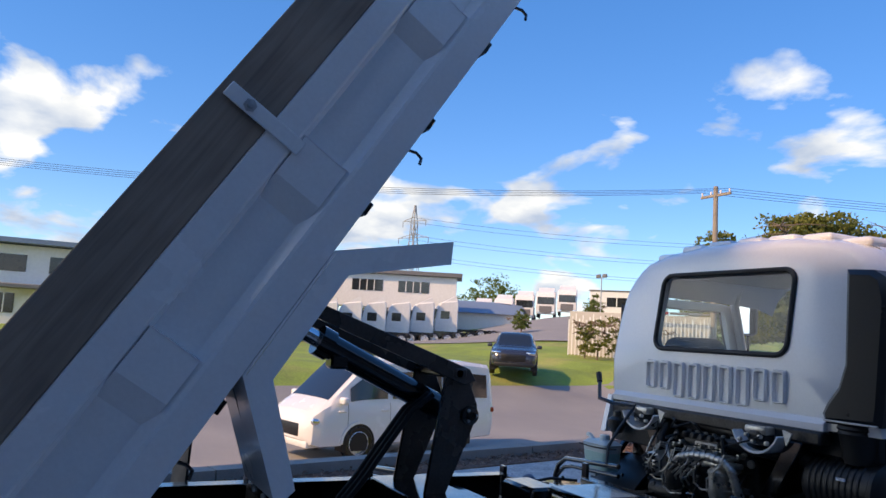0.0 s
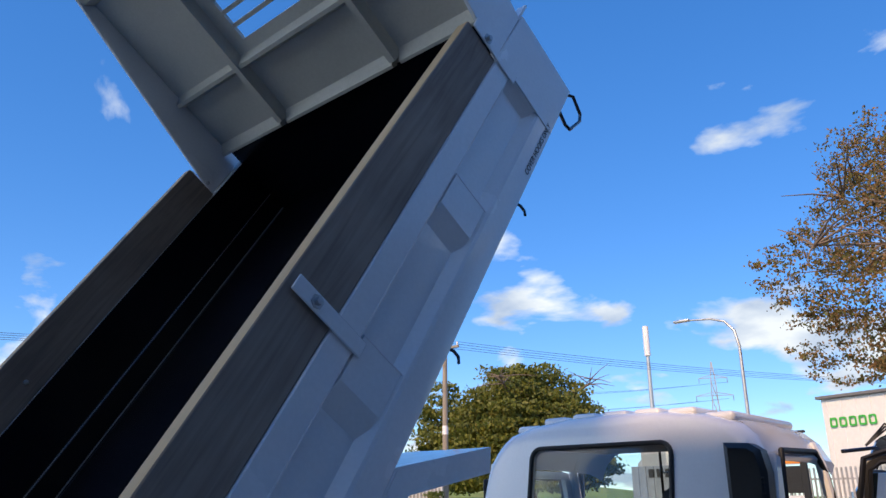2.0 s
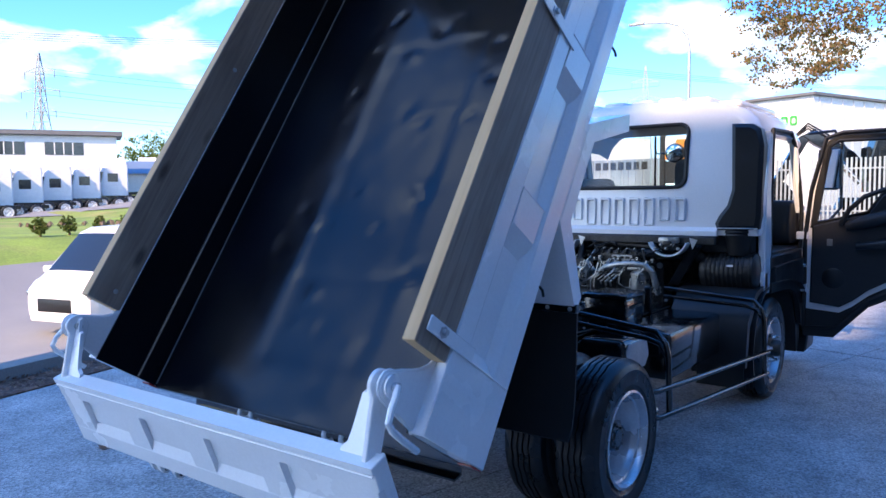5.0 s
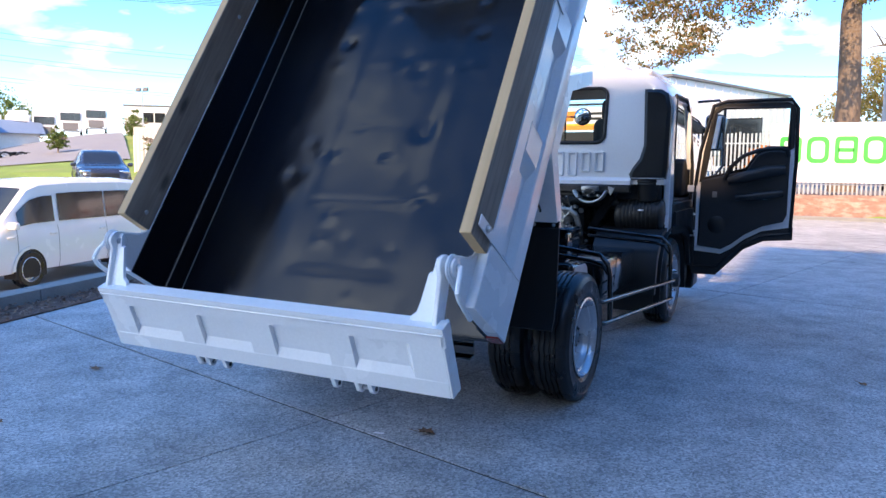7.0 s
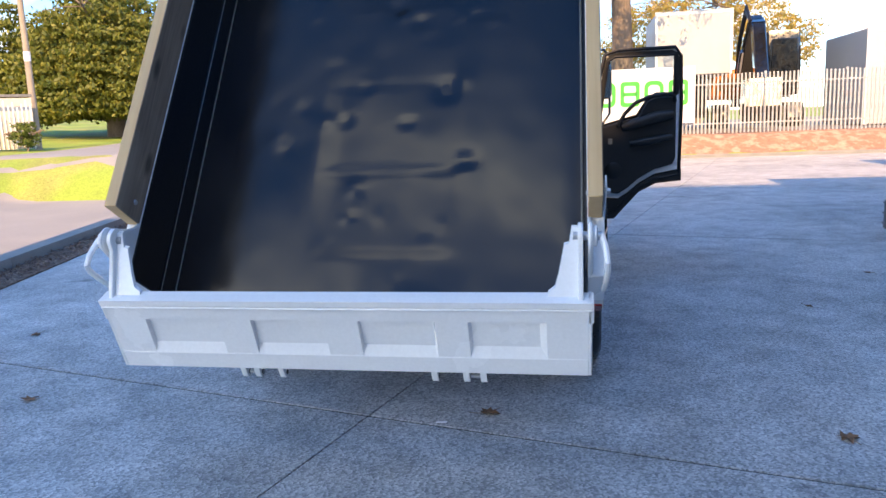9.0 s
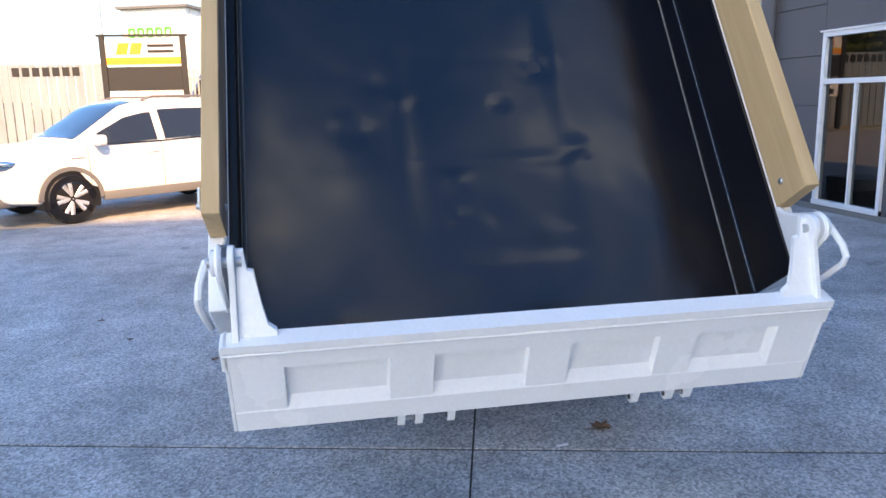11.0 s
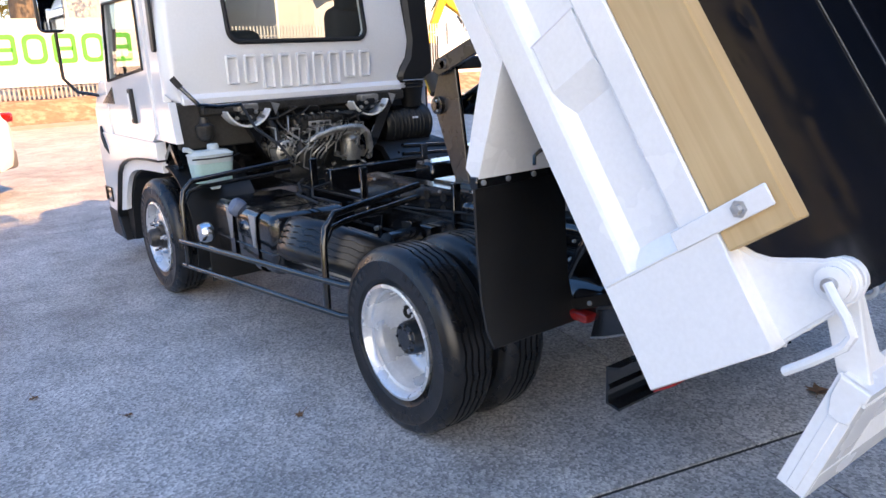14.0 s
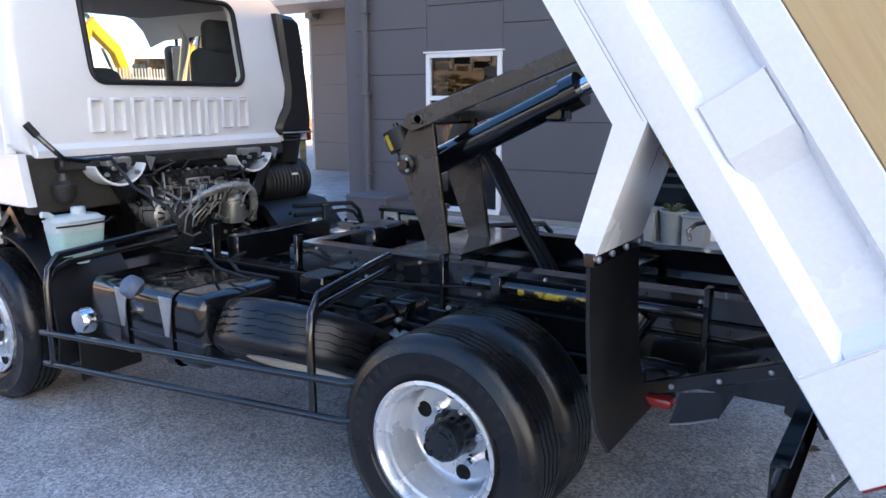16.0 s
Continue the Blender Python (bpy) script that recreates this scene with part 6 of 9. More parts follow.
def tailgate():
    """Own frame: z up the leaf, outer face at y = 0, inner at +0.085."""
    m = pose(0, -1.688, 0.448, 21.0, 0, 0)
    H = 0.345
    g = part("tailgate", box((-1.0, 0.022, 0.01), (1.0, 0.05, H - 0.01), 0.002), M_WHITE, truck, "white tailgate hanging open on its top pins", m)
    part("top_rail", prism(bmesh.new(), [(0.0, H - 0.095), (0.0, H - 0.03), (-0.006, H - 0.025), (-0.006, H), (0.066, H), (0.066, H - 0.05), (0.05, H - 0.10), (0.022, H - 0.104)], "x", -1.006, 1.006, 0.003), M_WHITE, g, smooth=12)
    part("top_bead", tube(bmesh.new(), [(-1.0, -0.004, H - 0.035), (0.0, -0.004, H - 0.036), (1.0, -0.004, H - 0.035)], 0.005, 6), M_WHITE, g)
    part("bottom_rail", prism(bmesh.new(), [(0.0, 0.0), (0.0, 0.075), (0.023, 0.122), (0.05, 0.122), (0.07, 0.05), (0.07, 0.0)], "x", -0.985, 0.985, 0.003), M_WHITE, g, smooth=12)
    for x0, x1, a, b in ((-0.985, -0.825, 0.0, 0.006), (-0.50, -0.36, 0.008, 0.004), (-0.05, 0.09, 0.008, 0.004), (0.40, 0.53, 0.010, 0.012), (0.83, 0.985, 0.03, 0.0)):
        part("gate_post", prism(bmesh.new(), [(x0 - a, 0.025), (x0, 0.002), (x1, 0.002), (x1 + b, 0.025)], "z", 0.07, H - 0.09), M_WHITE, g, smooth=12)
    for sx in (-1, 1):
        part("end_cap", box((min(sx * 0.985, sx * 0.997), 0.0, 0.0), (max(sx * 0.985, sx * 0.997), 0.075, H), 0.002), M_WHITE, g)
        # arm up to the pin: local pin place from the world one
        pin = m.inverted() @ Vector((0, -1.718, 1.003))
        arm = [(0.0, H - 0.02), (0.085, H - 0.02), (pin.y + 0.052, pin.z - 0.02)] + [(pin.y + 0.052 * math.cos(radians(a)), pin.z + 0.052 * math.sin(radians(a))) for a in range(20, 180, 20)] + [(pin.y - 0.05, pin.z - 0.02)]
        ar = part("gate_arm", prism(bmesh.new(), arm, "x", sx * 0.948, sx * 0.968, 0.003), M_WHITE, g, "white hinge arm")
        # gusset that leans with the arm, broad at the foot
        web = [(0.952, H - 0.005), (0.835, H - 0.005), (0.837, H + 0.012), (0.862, H + 0.028), (0.876, H + 0.07), (0.897, H + 0.16), (0.915, pin.z - 0.02), (0.925, pin.z + 0.03), (0.952, pin.z + 0.03)]
        bm = bmesh.new()
        lean = (pin.y - 0.045) / (pin.z - H)
        rows = [[bm.verts.new((sx * x, 0.045 + d + (z - H) * lean, z)) for x, z in web] for d in (-0.009, 0.009)]
        bm.faces.new(rows[0])
        bm.faces.new(rows[1][::-1])
        for k in range(len(web)):
            j = (k + 1) % len(web)
            bm.faces.new((rows[0][k], rows[0][j], rows[1][j], rows[1][k]))
        part("arm_web", bm, M_WHITE, ar, smooth=20)
    for x in (-0.46, -0.40, -0.29, 0.37, 0.50, 0.57):
        lug = [(0.01, 0.005), (0.07, 0.005), (0.062, -0.05)] + [(0.04 + 0.024 * math.cos(radians(a)), -0.05 + 0.024 * math.sin(radians(a))) for a in range(0, -181, -30)]
        lg = part("gate_lug", prism(bmesh.new(), lug, "x", x - 0.013, x + 0.013, 0.002), M_WHITE, g, "white bottom lug")
        part("lug_eye", lathe(bmesh.new(), [(0.0, -0.015), (0.011, -0.015), (0.012, 0.0), (0.011, 0.015), (0.0, 0.015)], 12, "x", (x, 0.04, -0.05)), M_BLACK, lg)
    for x in (-0.43, 0.535):
        part("lug_pin", cyl(bmesh.new(), (x - 0.05, 0.04, -0.05), (x + 0.05, 0.04, -0.05), 0.008, 8), M_GALV, g)


tailgate()


def hoist():
    h = part("hoist_frame", box((-0.34, 0.30, 0.86), (0.34, 0.62, 0.90), 0.005), M_BLACK, truck, "black tipping hoist base")
    for x in (-0.27, 0.09):
        pts = [(0.40, 0.87), (0.50, 0.87), (0.665, 1.265), (0.66, 1.32), (0.60, 1.45), (0.58, 1.49), (0.485, 1.47)]
        pl = part("hoist_plate", prism(bmesh.new(), pts, "x", x - 0.012, x + 0.012, 0.003), M_BRONZE, h, "dark bronze hoist side plate")
        part("plate_edge", tube(bmesh.new(), [(x, 0.403, 0.88), (x, 0.487, 1.46)], 0.008, 6), M_BLACK, pl)
        sd = -1 if x < 0 else 1
        for (y, z, r) in ((0.535, 1.468, 0.035), (0.615, 1.267, 0.045)):
            part("pivot_boss", lathe(bmesh.new(), [(0.0, sd * 0.05), (r * 0.5, sd * 0.05), (r * 0.55, sd * 0.035), (r, sd * 0.032), (r, 0.0)], 20, "x", (x, y, z)), M_BLACK, pl)
            for k in range(3):
                a = k * 2.094
                part("boss_bolt", lathe(bmesh.new(), [(0.0, sd * 0.045), (0.008, sd * 0.043), (0.009, sd * 0.03)], 8, "x", (x, y + r * 0.62 * math.cos(a), z + r * 0.62 * math.sin(a))), M_GALV, pl)
    for x in (-0.30, 0.12):
        y0, z0, y1, z1 = 0.58, 1.452, -0.42, 1.806
        d = Vector((y1 - y0, z1 - z0)).normalized()
        n = Vector((-d[1], d[0])) * 0.031
        arm = [(y0 + n[0] * 1.3, z0 + n[1] * 1.3), (y1 + n[0], z1 + n[1]), (y1 - n[0], z1 - n[1]), (y0 - n[0] * 1.3, z0 - n[1] * 1.3), (y0 - d[0] * 0.05, z0 - d[1] * 0.05)]
        part("hoist_arm", prism(bmesh.new(), arm, "x", x - 0.014, x + 0.014, 0.003), M_BRONZE, h, "dark bronze lift arm")
    part("arm_knuckle", box((-0.32, 0.50, 1.44), (0.14, 0.58, 1.50), 0.012), M_BRONZE, h)
    c0, c1 = Vector((-0.09, 0.60, 1.26)), Vector((-0.09, -0.10, 1.585))
    ram = part("hoist_ram", cyl(bmesh.new(), c0, c1, 0.062, 22), M_BLACK, h, "glossy black hydraulic ram")
    d = (c1 - c0).normalized()
    part("ram_collar", cyl(bmesh.new(), c1 - d * 0.05, c1 + d * 0.02, 0.075, 22), M_BLACK, ram)
    part("ram_rod", cyl(bmesh.new(), c1, c1 + d * 0.42, 0.038, 18), M_CHROME, ram, "bright ram rod")
    part("ram_eye", lathe(bmesh.new(), [(0.0, -0.05), (0.05, -0.05), (0.055, 0.0), (0.05, 0.05), (0.0, 0.05)], 16, "x", c0), M_BLACK, ram)
    part("ram_valve", box((-0.13, -0.06, 1.46), (-0.03, 0.03, 1.53), 0.012), M_BLACK, ram)
    e = Vector((-0.19, 0.655, 1.26))
    q = Vector((-0.10, 0.45, 1.0)).normalized()
    oil = part("oil_reservoir", cyl(bmesh.new(), e - q * 0.06, e + q * 0.10, 0.046, 22), M_BLACK, h, "black reservoir with yellow label")
    part("reservoir_lid", cyl(bmesh.new(), e + q * 0.08, e + q * 0.175, 0.072, 26), M_PLASTIC, oil)
    part("lid_nipple", cyl(bmesh.new(), e + q * 0.175, e + q * 0.20, 0.014, 10), M_BLACK, oil)
    ea = Vector((-1, 0, 0)) - q * q.dot(Vector((-1, 0, 0)))
    ea.normalize()
    eb = q.cross(ea)
    bm = bmesh.new()
    low, high = [], []
    for k in range(9):
        a = radians(-95 + 85 * k / 8)
        o = (ea * math.cos(a) + eb * math.sin(a)) * 0.0735
        low.append(bm.verts.new(e + q * 0.088 + o))
        high.append(bm.verts.new(e + q * 0.160 + o))
    for k in range(8):
        bm.faces.new((low[k], low[k + 1], high[k + 1], high[k]))
    part("reservoir_label", bm, M_WORNY, oil, "scuffed yellow label")
    for k in range(3):
        pts = [(-0.05 + 0.05 * k, 0.44, 1.36), (-0.06 + 0.05 * k, 0.34, 1.28), (-0.08 + 0.05 * k, 0.22, 1.10), (-0.09 + 0.05 * k, 0.12, 0.95), (-0.10 + 0.05 * k, 0.05, 0.86), (-0.10 + 0.05 * k, 0.0, 0.78)]
        part("hydraulic_hose", tube(bmesh.new(), pts, 0.014, 8), M_RUBBER, h)
    part("pump_block", box((-0.1, 0.95, 0.78), (0.18, 1.12, 0.92), 0.015), M_BLACK, h)


hoist()

# ---- ground ----


def beyond_kerb(x, y):
    return -0.97 * (x + 4.6) - 0.243 * y


def ground_h(x, y):
    s = beyond_kerb(x, y)
    z = -0.10
    if s > 0.2:
        z = -0.02 - 0.88 * smooth01((s - 0.3) / 3.0) + 1.28 * smooth01((s - 8.5) / 7.5)
    if y > 20.2:
        z = max(z, -0.10 + 0.72 * smooth01((y - 20.2) / 1.8))
    b, r = math.degrees(math.atan2(-(x - 2.5), y + 3)), math.hypot(x - 2.5, y + 3)
    z += 4.3 * smooth01((r - 34) / 70) * math.exp(-(((b - 51) / 9) ** 2))
    z += 3.0 * smooth01((r - 40) / 80) * math.exp(-(((b - 34) / 10) ** 2))
    return z


def axis_steps():
    near = list(np.arange(-36, 36.1, 0.75))
    far = [40, 46, 54, 64, 76, 90, 110, 140, 190, 260, 400, 700, 1400]
    return [-v for v in far[::-1]] + near + far


def ground():
    xs, ys = axis_steps(), axis_steps()
    bm = bmesh.new()
    g = [[bm.verts.new((x, y, ground_h(x, y))) for x in xs] for y in ys]
    for a, b in zip(g, g[1:]):
        for k in range(len(xs) - 1):
            bm.faces.new((a[k], a[k + 1], b[k + 1], b[k]))
    tagged(part("ground", bm, M_GRASS), "mown green grass verge and fields", "grass", kind="structure")
    # road beyond the kerb: a strip parallel to it, following the ground
    bm = bmesh.new()
    rows = []
    for t in np.arange(-60, 120.1, 1.5):
        px, py = -4.6 - 0.243 * t, 0.97 * t
        row = []
        for s in (3.0, 5.0, 7.0, 8.6, 10.0, 11.4, 12.6):
            x, y = px - 0.97 * s, py - 0.243 * s
            row.append(bm.verts.new((x, y, ground_h(x, y) + 0.03)))
        rows.append(row)
    for a, b in zip(rows, rows[1:]):
        for k in range(6):
            bm.faces.new((a[k], a[k + 1], b[k + 1], b[k]))
    tagged(part("road", bm, M_ROAD), "grey asphalt road with worn surface", "road", kind="structure")
    # truck yard apron up the hill
    bm = bmesh.new()
    rows = []
    for r in np.arange(56, 126, 5):
        row = []
        for b in np.arange(51, 70, 1.5):
            x, y = 2.5 - r * math.sin(radians(b)), -3 + r * math.cos(radians(b))
            row.append(bm.verts.new((x, y, ground_h(x, y) + 0.05)))
        rows.append(row)
    for a, b in zip(rows, rows[1:]):
        for k in range(len(a) - 1):
            bm.faces.new((a[k], a[k + 1], b[k + 1], b[k]))
    tagged(part("truck_yard_apron", bm, M_ROAD), "asphalt apron of the truck yard opposite", "pavement", kind="structure")


ground()


def clip_poly(poly, f):
    """Keeps the part of a polygon where f(point) <= 0, f linear."""
    out = []
    for i in range(len(poly)):
        p, q = poly[i], poly[(i + 1) % len(poly)]
        a, b = f(p), f(q)
        if a <= 0:
            out.append(p)
        if (a < 0 < b) or (b < 0 < a):
            t = a / (a - b)
            out.append((p[0] + (q[0] - p[0]) * t, p[1] + (q[1] - p[1]) * t))
    return out


def yard():
    bm = bmesh.new()
    base = clip_poly([(-20, -20), (40, -20), (40, 20.0), (-20, 20.0)], lambda p: beyond_kerb(*p) + 0.44)
    bm.faces.new([bm.verts.new((*p, -0.007)) for p in base])
    y = tagged(part("yard", bm, M_JOINT), "exposed aggregate concrete yard in square slabs", "pavement", kind="structure")
    A, B, O, S, G = Vector((0.970, -0.243)), Vector((0.243, 0.970)), Vector((-0.097, -1.085)), 6.0, 0.0045
    for i in range(-5, 8):
        for j in range(-4, 6):
            c = [O + A * (i * S + a) + B * (j * S + b) for a, b in ((G, 0.011), (S - G, 0.011), (S - G, S - 0.011), (G, S - 0.011))]
            p = clip_poly([tuple(v) for v in c], lambda p: beyond_kerb(*p) + 0.45)
            p = clip_poly(p, lambda p: p[1] - 20.0) if p else p
            p = clip_poly(p, lambda p: -20 - p[1]) if p else p
            p = clip_poly(p, lambda p: p[0] - 40) if p else p
            if len(p) > 2:
                part("concrete_slab", prism(bmesh.new(), p, "z", -0.04, 0.0), M_CONC, y, smooth=0)


yard()


def kerb_side():
    def strip(s0, s1, z0, z1, t0=-22, t1=26):
        P = lambda t, s: (-4.6 - 0.243 * t - 0.97 * s, 0.97 * t - 0.243 * s)
        a, b, c, d = P(t0, s0), P(t1, s0), P(t1, s1), P(t0, s1)
        return prism(bmesh.new(), [a, b, c, d], "z", z0, z1)
    tagged(part("garden_bed", strip(-0.44, 0.0, -0.06, 0.012), M_BARK), "strip of bark mulch along the yard edge", "garden bed", kind="structure")
    k = tagged(new("kerb"), "grey concrete edging kerb along the bed", "kerb", kind="structure")
    for i in range(14):
        t = -14 + i * 2.4
        part("kerb_stone", strip(0.0, 0.24, -0.06, 0.13, t + 0.008, t + 2.392), M_KERB, k)
    # leaf litter and bark pieces in the bed
    rng = random.Random(3)
    bm = bmesh.new()
    for _ in range(2600):
        t, s = rng.uniform(-4, 9), rng.uniform(-0.46, -0.01)
        x, y = -4.6 - 0.243 * t - 0.97 * s, 0.97 * t - 0.243 * s
        r = rng.uniform(0.012, 0.035)
        m = Matrix.Translation((x, y, 0.02 + rng.random() * 0.03)) @ Euler((rng.uniform(-0.7, 0.7), rng.uniform(-0.7, 0.7), rng.uniform(0, 6.3))).to_matrix().to_4x4()
        bm.faces.new([bm.verts.new(m @ Vector(v)) for v in ((-r, 0, 0), (0, -r * 0.5, 0.004), (r, 0, 0), (0, r * 0.5, 0.004))])
    tagged(part("bark_chips", bm, leaf_mat("bark_chip_mix", [(0.10, 0.05, 0.03), (0.22, 0.13, 0.09), (0.34, 0.24, 0.18), (0.07, 0.04, 0.03)])), "loose bark chips and dead leaves in the bed", "mulch", kind="stuff")
    # bank and kerb in front of the steel fence
    tagged(part("front_kerb", box((-14, 20.0, -0.05), (34, 20.16, 0.10), 0.02), M_KERB), "low concrete kerb before the fence bank", "kerb", kind="structure")
    bm = bmesh.new()
    rows = []
    for y in np.arange(20.16, 24.3, 0.4):
        rows.append([bm.verts.new((x, y, ground_h(x, y) + 0.04 + 0.05 * noise.noise(Vector((x, y, 0))))) for x in np.arange(-9, 34, 0.7)])
    for a, b in zip(rows, rows[1:]):
        for k in range(len(a) - 1):
            bm.faces.new((a[k], a[k + 1], b[k + 1], b[k]))
    tagged(part("bark_bank", bm, M_EARTH), "bank of dry orange bark mulch", "bank", kind="structure")
    tagged(part("machine_yard", box((-14, 24.2, 0.2), (40, 60, 0.66), 0.0), M_ROAD), "asphalt machine yard behind the fence", "pavement", kind="structure")


kerb_side()


def leaf_thing(x, y, r, rz, seed):
    rng = random.Random(seed)
    bm = bmesh.new()
    n = 14
    c = bm.verts.new((0, 0, 0.006))
    rim = []
    for k in range(n):
        a = 2 * math.pi * k / n
        q = r * (1.0 if k % 2 == 0 else 0.55) * rng.uniform(0.75, 1.1)
        rim.append(bm.verts.new((q * math.cos(a), q * math.sin(a), 0.004 + rng.uniform(0, 0.35) * r)))
    for k in range(n):
        bm.faces.new((c, rim[k], rim[(k + 1) % n]))
    ob = part("fallen_leaf", bm, M_LEAFL, None, "", pose(x, y, 0.0, 0, 0, rz))
    part("stalk", tube(bmesh.new(), [(0, 0, 0.008), (-r * 0.8, 0.2 * r, 0.012), (-r * 1.6, 0.5 * r, 0.02)], 0.0015, 5), M_LEAFL, ob)
    return tagged(ob, "curled dry brown leaf on the concrete", "leaf", group="leaves on the yard")


for k, (x, y, r) in enumerate(((0.507, -1.011, 0.062), (2.108, -1.163, 0.062), (-2.067, -1.03, 0.05), (-3.0, 0.2, 0.045), (2.6, 1.2, 0.035), (-1.6, -2.0, 0.03), (3.4, 2.4, 0.04), (-1.32, 0.37, 0.03), (-2.2, 1.4, 0.03), (-1.9, 0.9, 0.025), (1.9, -2.2, 0.03), (0.9, -2.9, 0.02))):
    leaf_thing(x, y, r, 40 + 77 * k, k)
tagged(part("paper_scrap", prism(bmesh.new(), [(0.26, -1.15), (0.31, -1.14), (0.312, -1.128), (0.262, -1.135)], "z", 0.001, 0.006), M_BANNER), "small white scrap on the concrete", "scrap")

# ---- workshop building ----


def workshop():
    H = 4.6
    w = tagged(new("workshop_building"), "dark grey clad workshop beside the yard with white framed window", "building", kind="structure")
    X = 5.5
    def clad(y0, y1, z0, z1, x=X, t=0.03, material=M_WALL):
        z = z0
        while z < z1 - 0.02:
            zz = min(z + 0.6, z1)
            part("wall_panel", box((x, y0 + 0.003, z + 0.004), (x + t, y1 - 0.003, zz - 0.004), 0.004), material, w, smooth=0)
            z = zz
    part("wall_core", box((X + 0.02, -6.5, 0), (X + 0.2, 3.28, H), 0), M_WALL, w)
    part("wall_core", box((X + 0.02, 4.42, 0), (X + 0.2, 5.62, H), 0), M_WALL, w)
    part("wall_core", box((X + 0.02, 3.28, 2.14), (X + 0.2, 4.42, H), 0), M_WALL, w)
    part("wall_core", box((X + 0.02, 3.28, 0), (X + 0.2, 4.42, 0.07), 0), M_WALL, w)
    for y0, y1 in ((-6.5, -3.3), (-3.3, -0.2), (1.5, 3.28), (4.42, 5.62)):
        clad(y0, y1, 0.07, H)
    clad(3.28, 4.42, 2.14, H)
    clad(-0.2, 1.5, 2.12, H)
    # glazed white door set with a slatted blind
    for y0, y1 in ((-0.2, -0.13), (0.62, 0.68), (1.43, 1.5)):
        part("door_frame", box((X - 0.02, y0, 0.07), (X + 0.05, y1, 2.06), 0.004), M_ALUW, w, "white glazed door frame")
    for z0, z1 in ((0.0, 0.10), (2.06, 2.12)):
        part("door_rail", box((X - 0.022, -0.2, z0), (X + 0.05, 1.5, z1), 0.004), M_ALUW, w)
    bm = bmesh.new()
    bm.faces.new([bm.verts.new(v) for v in ((X + 0.004, -0.13, 0.10), (X + 0.004, 1.43, 0.10), (X + 0.004, 1.43, 2.06), (X + 0.004, -0.13, 2.06))])
    part("door_pane", bm, M_DARKGLASS, w)
    for k in range(9):
        part("blind_slat", box((X + 0.008, -0.12, 0.56 + 0.125 * k), (X + 0.016, 1.42, 0.60 + 0.125 * k), 0.0), M_ALUW, w)
    part("plinth", box((X - 0.02, -6.5, 0), (X + 0.01, 5.64, 0.07), 0.005), M_KERB, w)
    part("end_wall", box((X + 0.02, 5.62, 0), (12, 5.82, H), 0.0), M_WALL, w)
    # inside, seen dimly through the window
    part("room_wall", box((7.4, 1.5, 0), (7.5, 5.3, 3), 0), M_WALLB, w)
    part("room_floor", box((X + 0.2, 1.5, 0.0), (7.4, 5.3, 0.05), 0), M_KERB, w)
    part("window_frame", box((X - 0.03, 3.28, 2.08), (X + 0.06, 4.42, 2.14), 0.004), M_ALUW, w, "white aluminium window frame")
    part("frame_post", box((X - 0.03, 3.28, 0.07), (X + 0.06, 3.34, 2.08), 0.004), M_ALUW, w)
    part("frame_post", box((X - 0.03, 4.36, 0.07), (X + 0.06, 4.42, 2.08), 0.004), M_ALUW, w)
    part("frame_sill", box((X - 0.04, 3.28, 0.07), (X + 0.06, 4.42, 0.13), 0.004), M_ALUW, w)
    part("transom", box((X - 0.025, 3.34, 1.53), (X + 0.05, 4.36, 1.59), 0.004), M_ALUW, w)
    part("mullion", box((X - 0.02, 3.80, 0.13), (X + 0.05, 3.835, 1.53), 0.004), M_ALUW, w)
    for z0, z1 in ((0.13, 1.53), (1.59, 2.08)):
        bm = bmesh.new()
        bm.faces.new([bm.verts.new(v) for v in ((X + 0.02, 3.34, z0), (X + 0.02, 4.36, z0), (X + 0.02, 4.36, z1), (X + 0.02, 3.34, z1))])
        part("window_pane", bm, M_DARKGLASS, w)
    part("head_flashing", box((X - 0.05, 3.25, 2.14), (X + 0.02, 4.45, 2.16), 0.002), M_ALUW, w)
    part("downpipe", cyl(bmesh.new(), (X - 0.07, 5.40, 0.03), (X - 0.07, 5.40, H), 0.045, 16), M_WALL, w, "dark grey round downpipe")
    for z in (0.5, 1.6, 2.7, 3.7):
        part("pipe_clip", box((X - 0.12, 5.34, z), (X + 0.0, 5.46, z + 0.03), 0.003), M_WALL, w)
    part("roof_edge", box((X - 0.15, -6.5, H), (12, 5.87, H + 0.15), 0.01), M_WALL, w)
    # unseen taller rear half, added to darken what the tray floor mirrors
    part("added_upper_wall", box((X + 0.03, -18.0, H + 0.15), (12, 1.0, 7.3), 0), M_WALL, w)
    part("added_rear_wall", box((X + 0.03, -18.0, 0), (12, -6.5, H + 0.15), 0), M_WALL, w)
    for k in range(4):
        part("added_upper_panel", box((X, -18.0, H + 0.16 + 0.64 * k), (X + 0.03, 1.0, H + 0.79 + 0.64 * k), 0.004), M_WALL, w, smooth=0)
    part("added_roof_edge", box((X - 0.15, -18.1, 7.3), (12, 1.1, 7.45), 0.01), M_WALL, w)
    # white tag-along bits at the wall foot
    pb = tagged(part("planter_box", box((4.45, 4.35, 0.0), (4.95, 5.0, 0.34), 0.012), M_WALL), "dark grey box standing by the wall", "box")
    for k in range(3):
        part("rim", box((4.44, 4.34, 0.30 - 0.12 * k), (4.96, 5.01, 0.315 - 0.12 * k), 0.002), M_WALL, pb)
